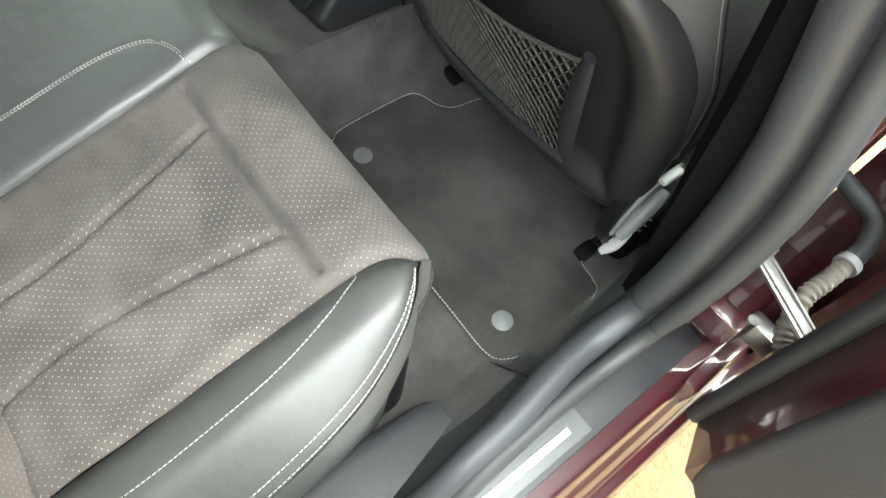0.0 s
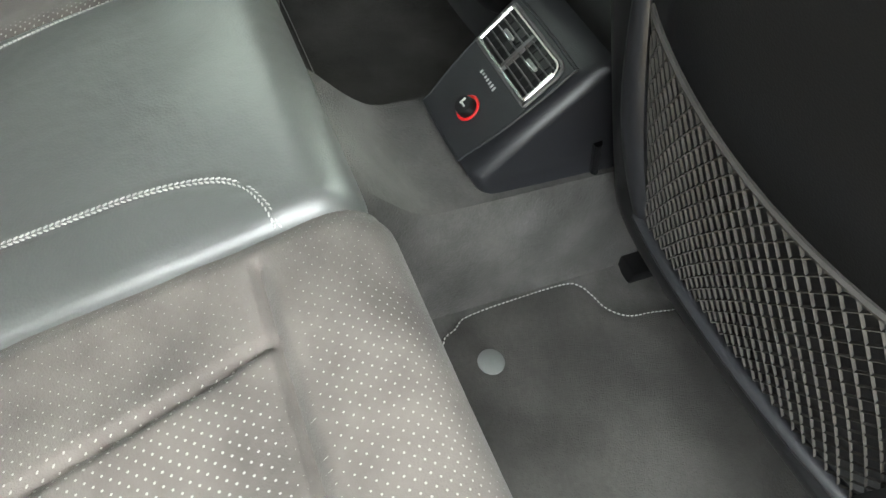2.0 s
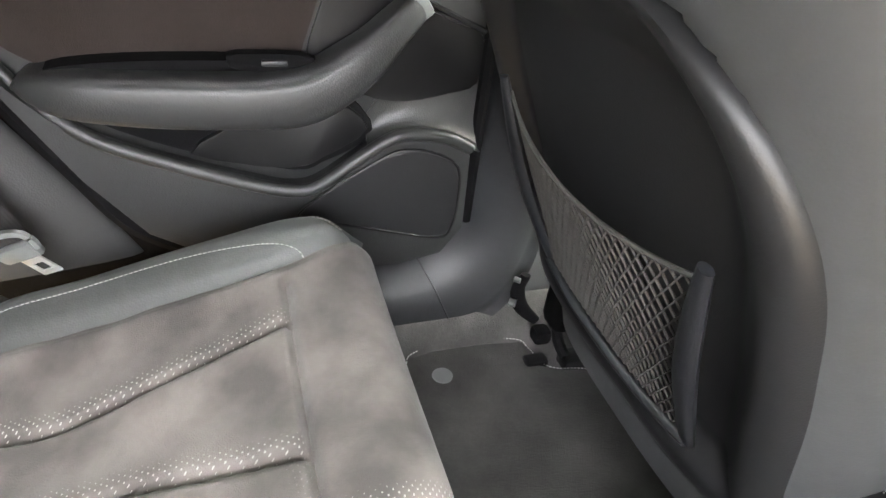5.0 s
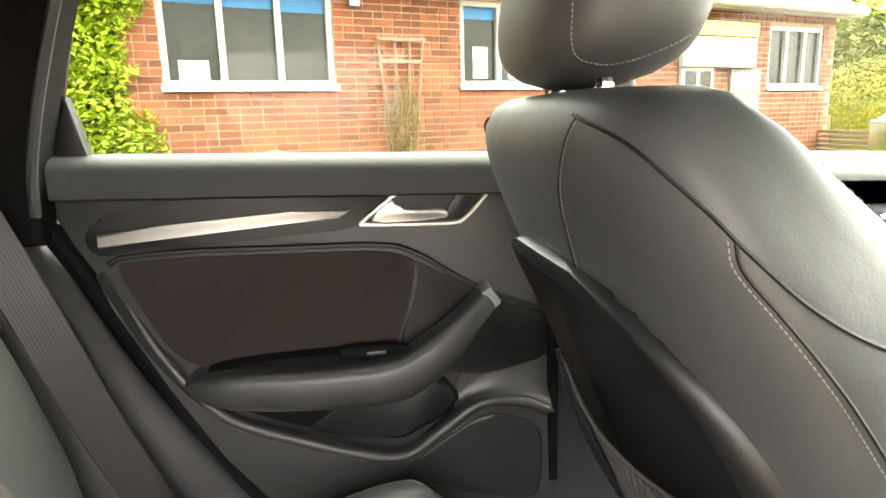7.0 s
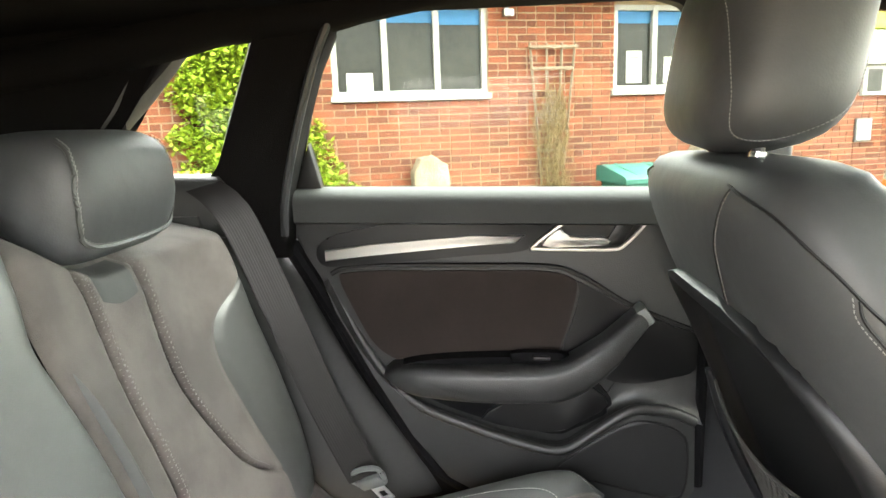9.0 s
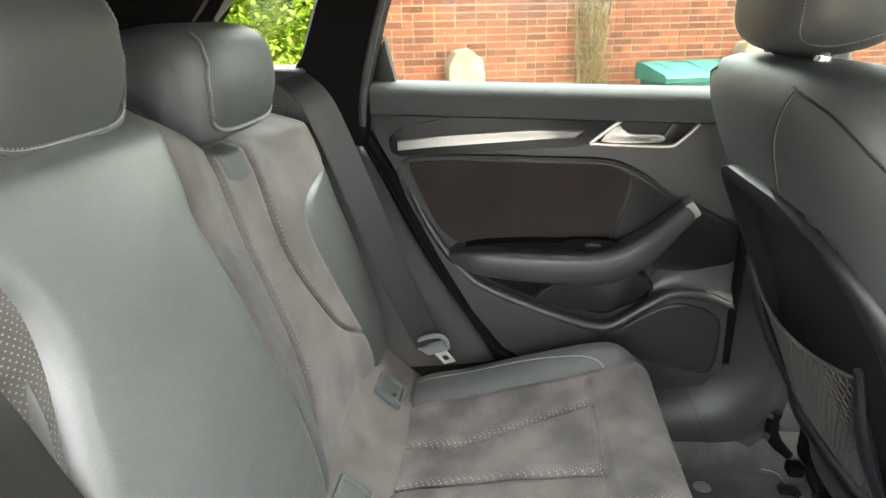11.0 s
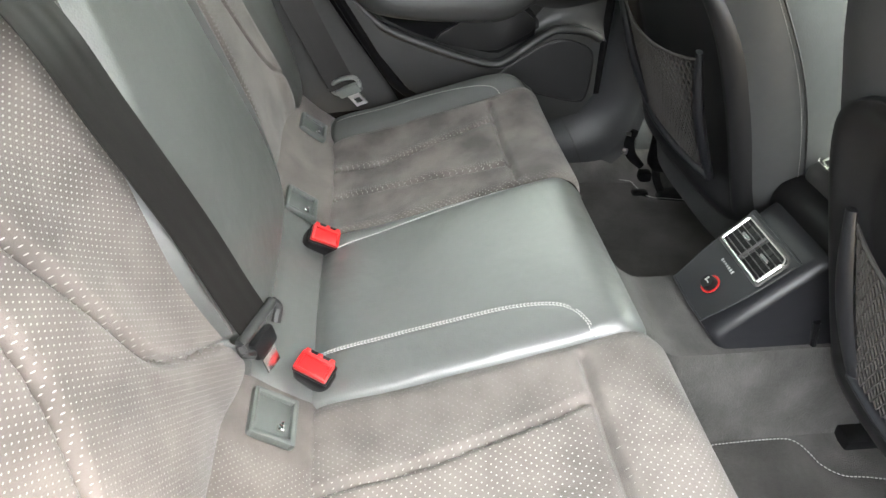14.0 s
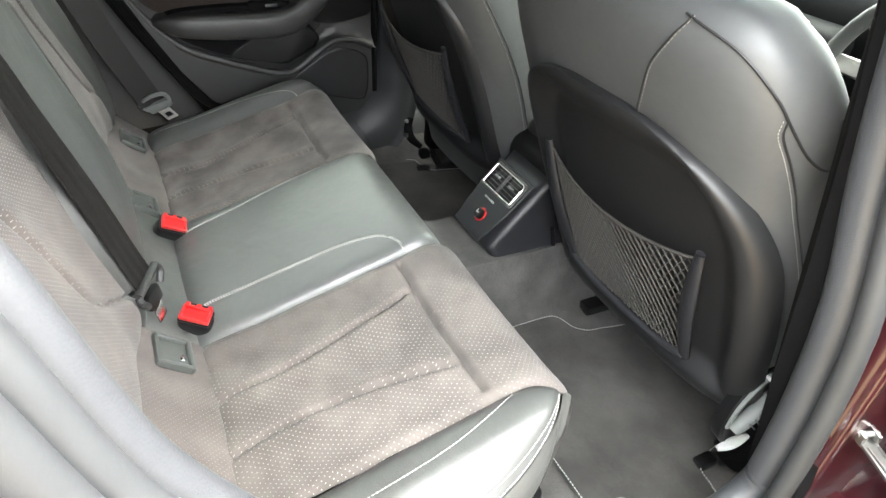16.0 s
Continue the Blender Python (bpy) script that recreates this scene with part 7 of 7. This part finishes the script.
for nm, u, d, w, h in (("stone_block", -0.74, 0.35, 0.40, 0.86), ("stone_block", 2.62, 0.35, 0.42, 0.86)):
    st = thing(nm, "mossy sandstone block leaning by the wall", "stone block", "stone blocks")
    bm = slab([(-w / 2, 0), (w / 2, 0), (w * 0.46, h * 0.90), (w * 0.10, h), (-w * 0.30, h * 0.97), (-w * 0.48, h * 0.80)], -0.12, 0.12, "y", 0.018, 2)
    bmesh.ops.subdivide_edges(bm, edges=[e for e in bm.edges if e.calc_length() > 0.12], cuts=3, use_grid_fill=True)
    for v in bm.verts:
        v.co = W(u, d, 0) + WR @ (v.co + Vector((1, 1, 1)) * 0.02 * noise.noise(v.co * 7) + Vector((0, -0.22 * v.co.z, 0)))
    part("stone", bm, STONE, st)

bench_o = thing("garden_bench", "weathered wooden garden bench in front of a hedge", "bench")
bp = Vector((-9.42, 7.90, 0))
for k in range(5):
    part("back_slat", rbox(bp.x + 0.6, bp.y + 0.25, 0.46 + 0.075 * k, 1.56, 0.03, 0.052, 0.008), WOOD, bench_o)
for k in range(4):
    part("seat_slat", rbox(bp.x + 0.6, bp.y - 0.25 + 0.12 * k, 0.385, 1.56, 0.09, 0.03, 0.008), WOOD, bench_o)
for sx in (-0.74, 0.74):
    for sy in (-0.3, 0.27):
        part("leg", rbox(bp.x + 0.6 + sx, bp.y + sy, 0.19 if sy < 0 else 0.40, 0.06, 0.06, 0.42 if sy < 0 else 0.84, 0.01), WOOD, bench_o)
lb = thing("litter_bin", "black litter bin beside the garden bench", "litter bin")
part("drum", tube([(bp.x - 0.12, bp.y - 0.55, -0.03), (bp.x - 0.12, bp.y - 0.55, 0.25), (bp.x - 0.12, bp.y - 0.55, 0.40), (bp.x - 0.12, bp.y - 0.55, 0.43)], 0.13, 20, taper=lambda k: 1 if k < 0.9 else 1.08), SHADE, lb)
part("rim", tube([(bp.x - 0.12 + 0.13 * math.cos(a), bp.y - 0.55 + 0.13 * math.sin(a), 0.44) for a in np.linspace(0, 6.283, 20)[:-1]], 0.02, 6, True), GREY_PL, lb)
fen = thing("fence_panel", "orange-brown wooden fence panel", "fence")
for k in range(7):
    p = W(8.45 + 0.11 * k, -0.4, 0.50)
    part("board", rbox(p.x, p.y, p.z, 0.10, 0.02, 1.0, 0.004, WR, 1), FENCE, fen)
hedge = thing("clipped_hedge", "rounded clipped yellow-green hedge", "hedge")


def hedge_at(k):
    a, b = rng.uniform(0, 6.283), rng.random() ** 0.5
    t = rng.uniform(0, math.pi / 2)
    r = 1.0 - 0.06 * rng.random() + 0.05 * noise.noise((math.cos(a) * 3, math.sin(a) * 3, t * 3))
    return Vector((-12.3 + 1.8 * r * math.sin(t) ** 0.7 * math.cos(a), 12.0 + 1.4 * r * math.sin(t) ** 0.7 * math.sin(a), 2.05 * r * math.cos(t) ** 0.7 + 0.03))


me = leafy(hedge_at, 16000, 0.07)
ob = new("leaves", me)
me.materials.append(LEAF2)
ob.parent = hedge
tagged(ob, "dense clipped leaves", kind="stuff")
part("core", loft([[(-12.3 + 1.7 * k * math.cos(a), 12.0 + 1.3 * k * math.sin(a), z) for a in np.linspace(0, 6.283, 25)[:-1]] for k, z in ((1, 0), (0.98, 0.8), (0.86, 1.42), (0.6, 1.78), (0.2, 1.88))]), LEAF2, hedge)


def tree(x, y, h, r, seed, label):
    rr = random.Random(seed)
    t = thing("tree", label, "tree", "trees behind the yard")
    part("trunk", tube([(x, y, 0), (x + 0.1, y, h * 0.3), (x - 0.1, y + 0.1, h * 0.75)], 0.22, 8, taper=lambda k: 1 - 0.7 * k), WOOD, t)
    cl = []
    for k in range(16):
        a, zz = rr.uniform(0, 6.28), rr.uniform(0.35, 1.0)
        q = Vector((x + r * 0.75 * math.cos(a) * math.sin(math.pi * min(0.95, zz)), y + r * 0.75 * math.sin(a) * math.sin(math.pi * min(0.95, zz)), h * zz))
        cl.append((q, r * rr.uniform(0.28, 0.5)))
        part("limb", tube([(x, y, h * 0.3 * zz + h * 0.15), tuple(Vector((x, y, h * 0.6 * zz)).lerp(q, 0.5)), tuple(q)], 0.05, 5, taper=lambda k: 1 - 0.7 * k), WOOD, t)

    def at(k):
        q, s_ = cl[rr.randrange(len(cl))]
        return q + Vector((rr.gauss(0, 1), rr.gauss(0, 1), rr.gauss(0, 0.8))) * s_ * 0.5
    me = leafy(at, 12000, 0.20)
    ob = new("crown", me)
    me.materials.append(LEAF3)
    ob.parent = t
    tagged(ob, "loose spring crown", kind="stuff")


tree(-20.5, 17.0, 6.0, 2.8, 1, "spring tree with loose yellow-green crown")
tree(-24.0, 20.5, 7.0, 3.4, 2, "tall spring tree with loose yellow-green crown")
tree(-15.8, 15.8, 5.0, 2.3, 3, "spreading spring tree behind the hedge")
tree(-27.5, 21.5, 8.0, 3.6, 4, "spring tree beyond the building")
cone = thing("traffic_cone", "orange and white traffic cone in the yard", "traffic cone")
cp = Vector((-7.9, 5.37, 0))
part("base", rbox(cp.x, cp.y, 0.02, 0.42, 0.42, 0.05, 0.01), ORANGE, cone)
part("body", tube([(cp.x, cp.y, 0.04), (cp.x, cp.y, 0.32)], 0.16, 20, taper=lambda k: 1 - 0.38 * k), ORANGE, cone)
part("white_band", tube([(cp.x, cp.y, 0.32), (cp.x, cp.y, 0.60)], 0.10, 20, taper=lambda k: 1 - 0.38 * k), PAPER, cone)
part("tip", tube([(cp.x, cp.y, 0.60), (cp.x, cp.y, 0.95)], 0.062, 20, taper=lambda k: 1 - 0.5 * k), ORANGE, cone)

# bricks of the stretch under the windows, one by one
shared = {}
for c, z, w, q in near_bricks:
    key = (round(w, 3), int(q * 3))
    if key not in shared:
        b = bmesh.new()
        e = 0.002 + 0.0015 * key[1]
        vs = [b.verts.new(v) for v in ((-w / 2, 0, -H / 2), (w / 2, 0, -H / 2), (w / 2, 0, H / 2), (-w / 2, 0, H / 2), (-w / 2 + e, 0.04 + e, -H / 2 + e), (w / 2 - e, 0.04 + e, -H / 2 + e), (w / 2 - e, 0.04 + e, H / 2 - e), (-w / 2 + e, 0.04 + e, H / 2 - e))]
        for f in ((4, 5, 6, 7), (0, 1, 5, 4), (1, 2, 6, 5), (2, 3, 7, 6), (3, 0, 4, 7)):
            b.faces.new([vs[i] for i in f])
        bmesh.ops.recalc_face_normals(b, faces=b.faces)
        me = bpy.data.meshes.new("brick")
        b.to_mesh(me)
        b.free()
        shared[key] = me
BRICK_ONE = BRICK.copy()
BRICK_ONE.name = "single_brick"
nt = BRICK_ONE.node_tree
ob_info = nt.nodes.new("ShaderNodeObjectInfo")
for l in list(nt.links):
    if l.from_socket.name == "Random Per Island":
        nt.links.new(ob_info.outputs["Random"], l.to_socket)
for key, me in shared.items():
    me.materials.append(BRICK_ONE)
for c, z, w, q in near_bricks:
    ob = new("brick", shared[(round(w, 3), int(q * 3))])
    ob.parent = house
    ob.matrix_basis = Matrix.Translation(W(c, -0.036, z)) @ WR.to_4x4()
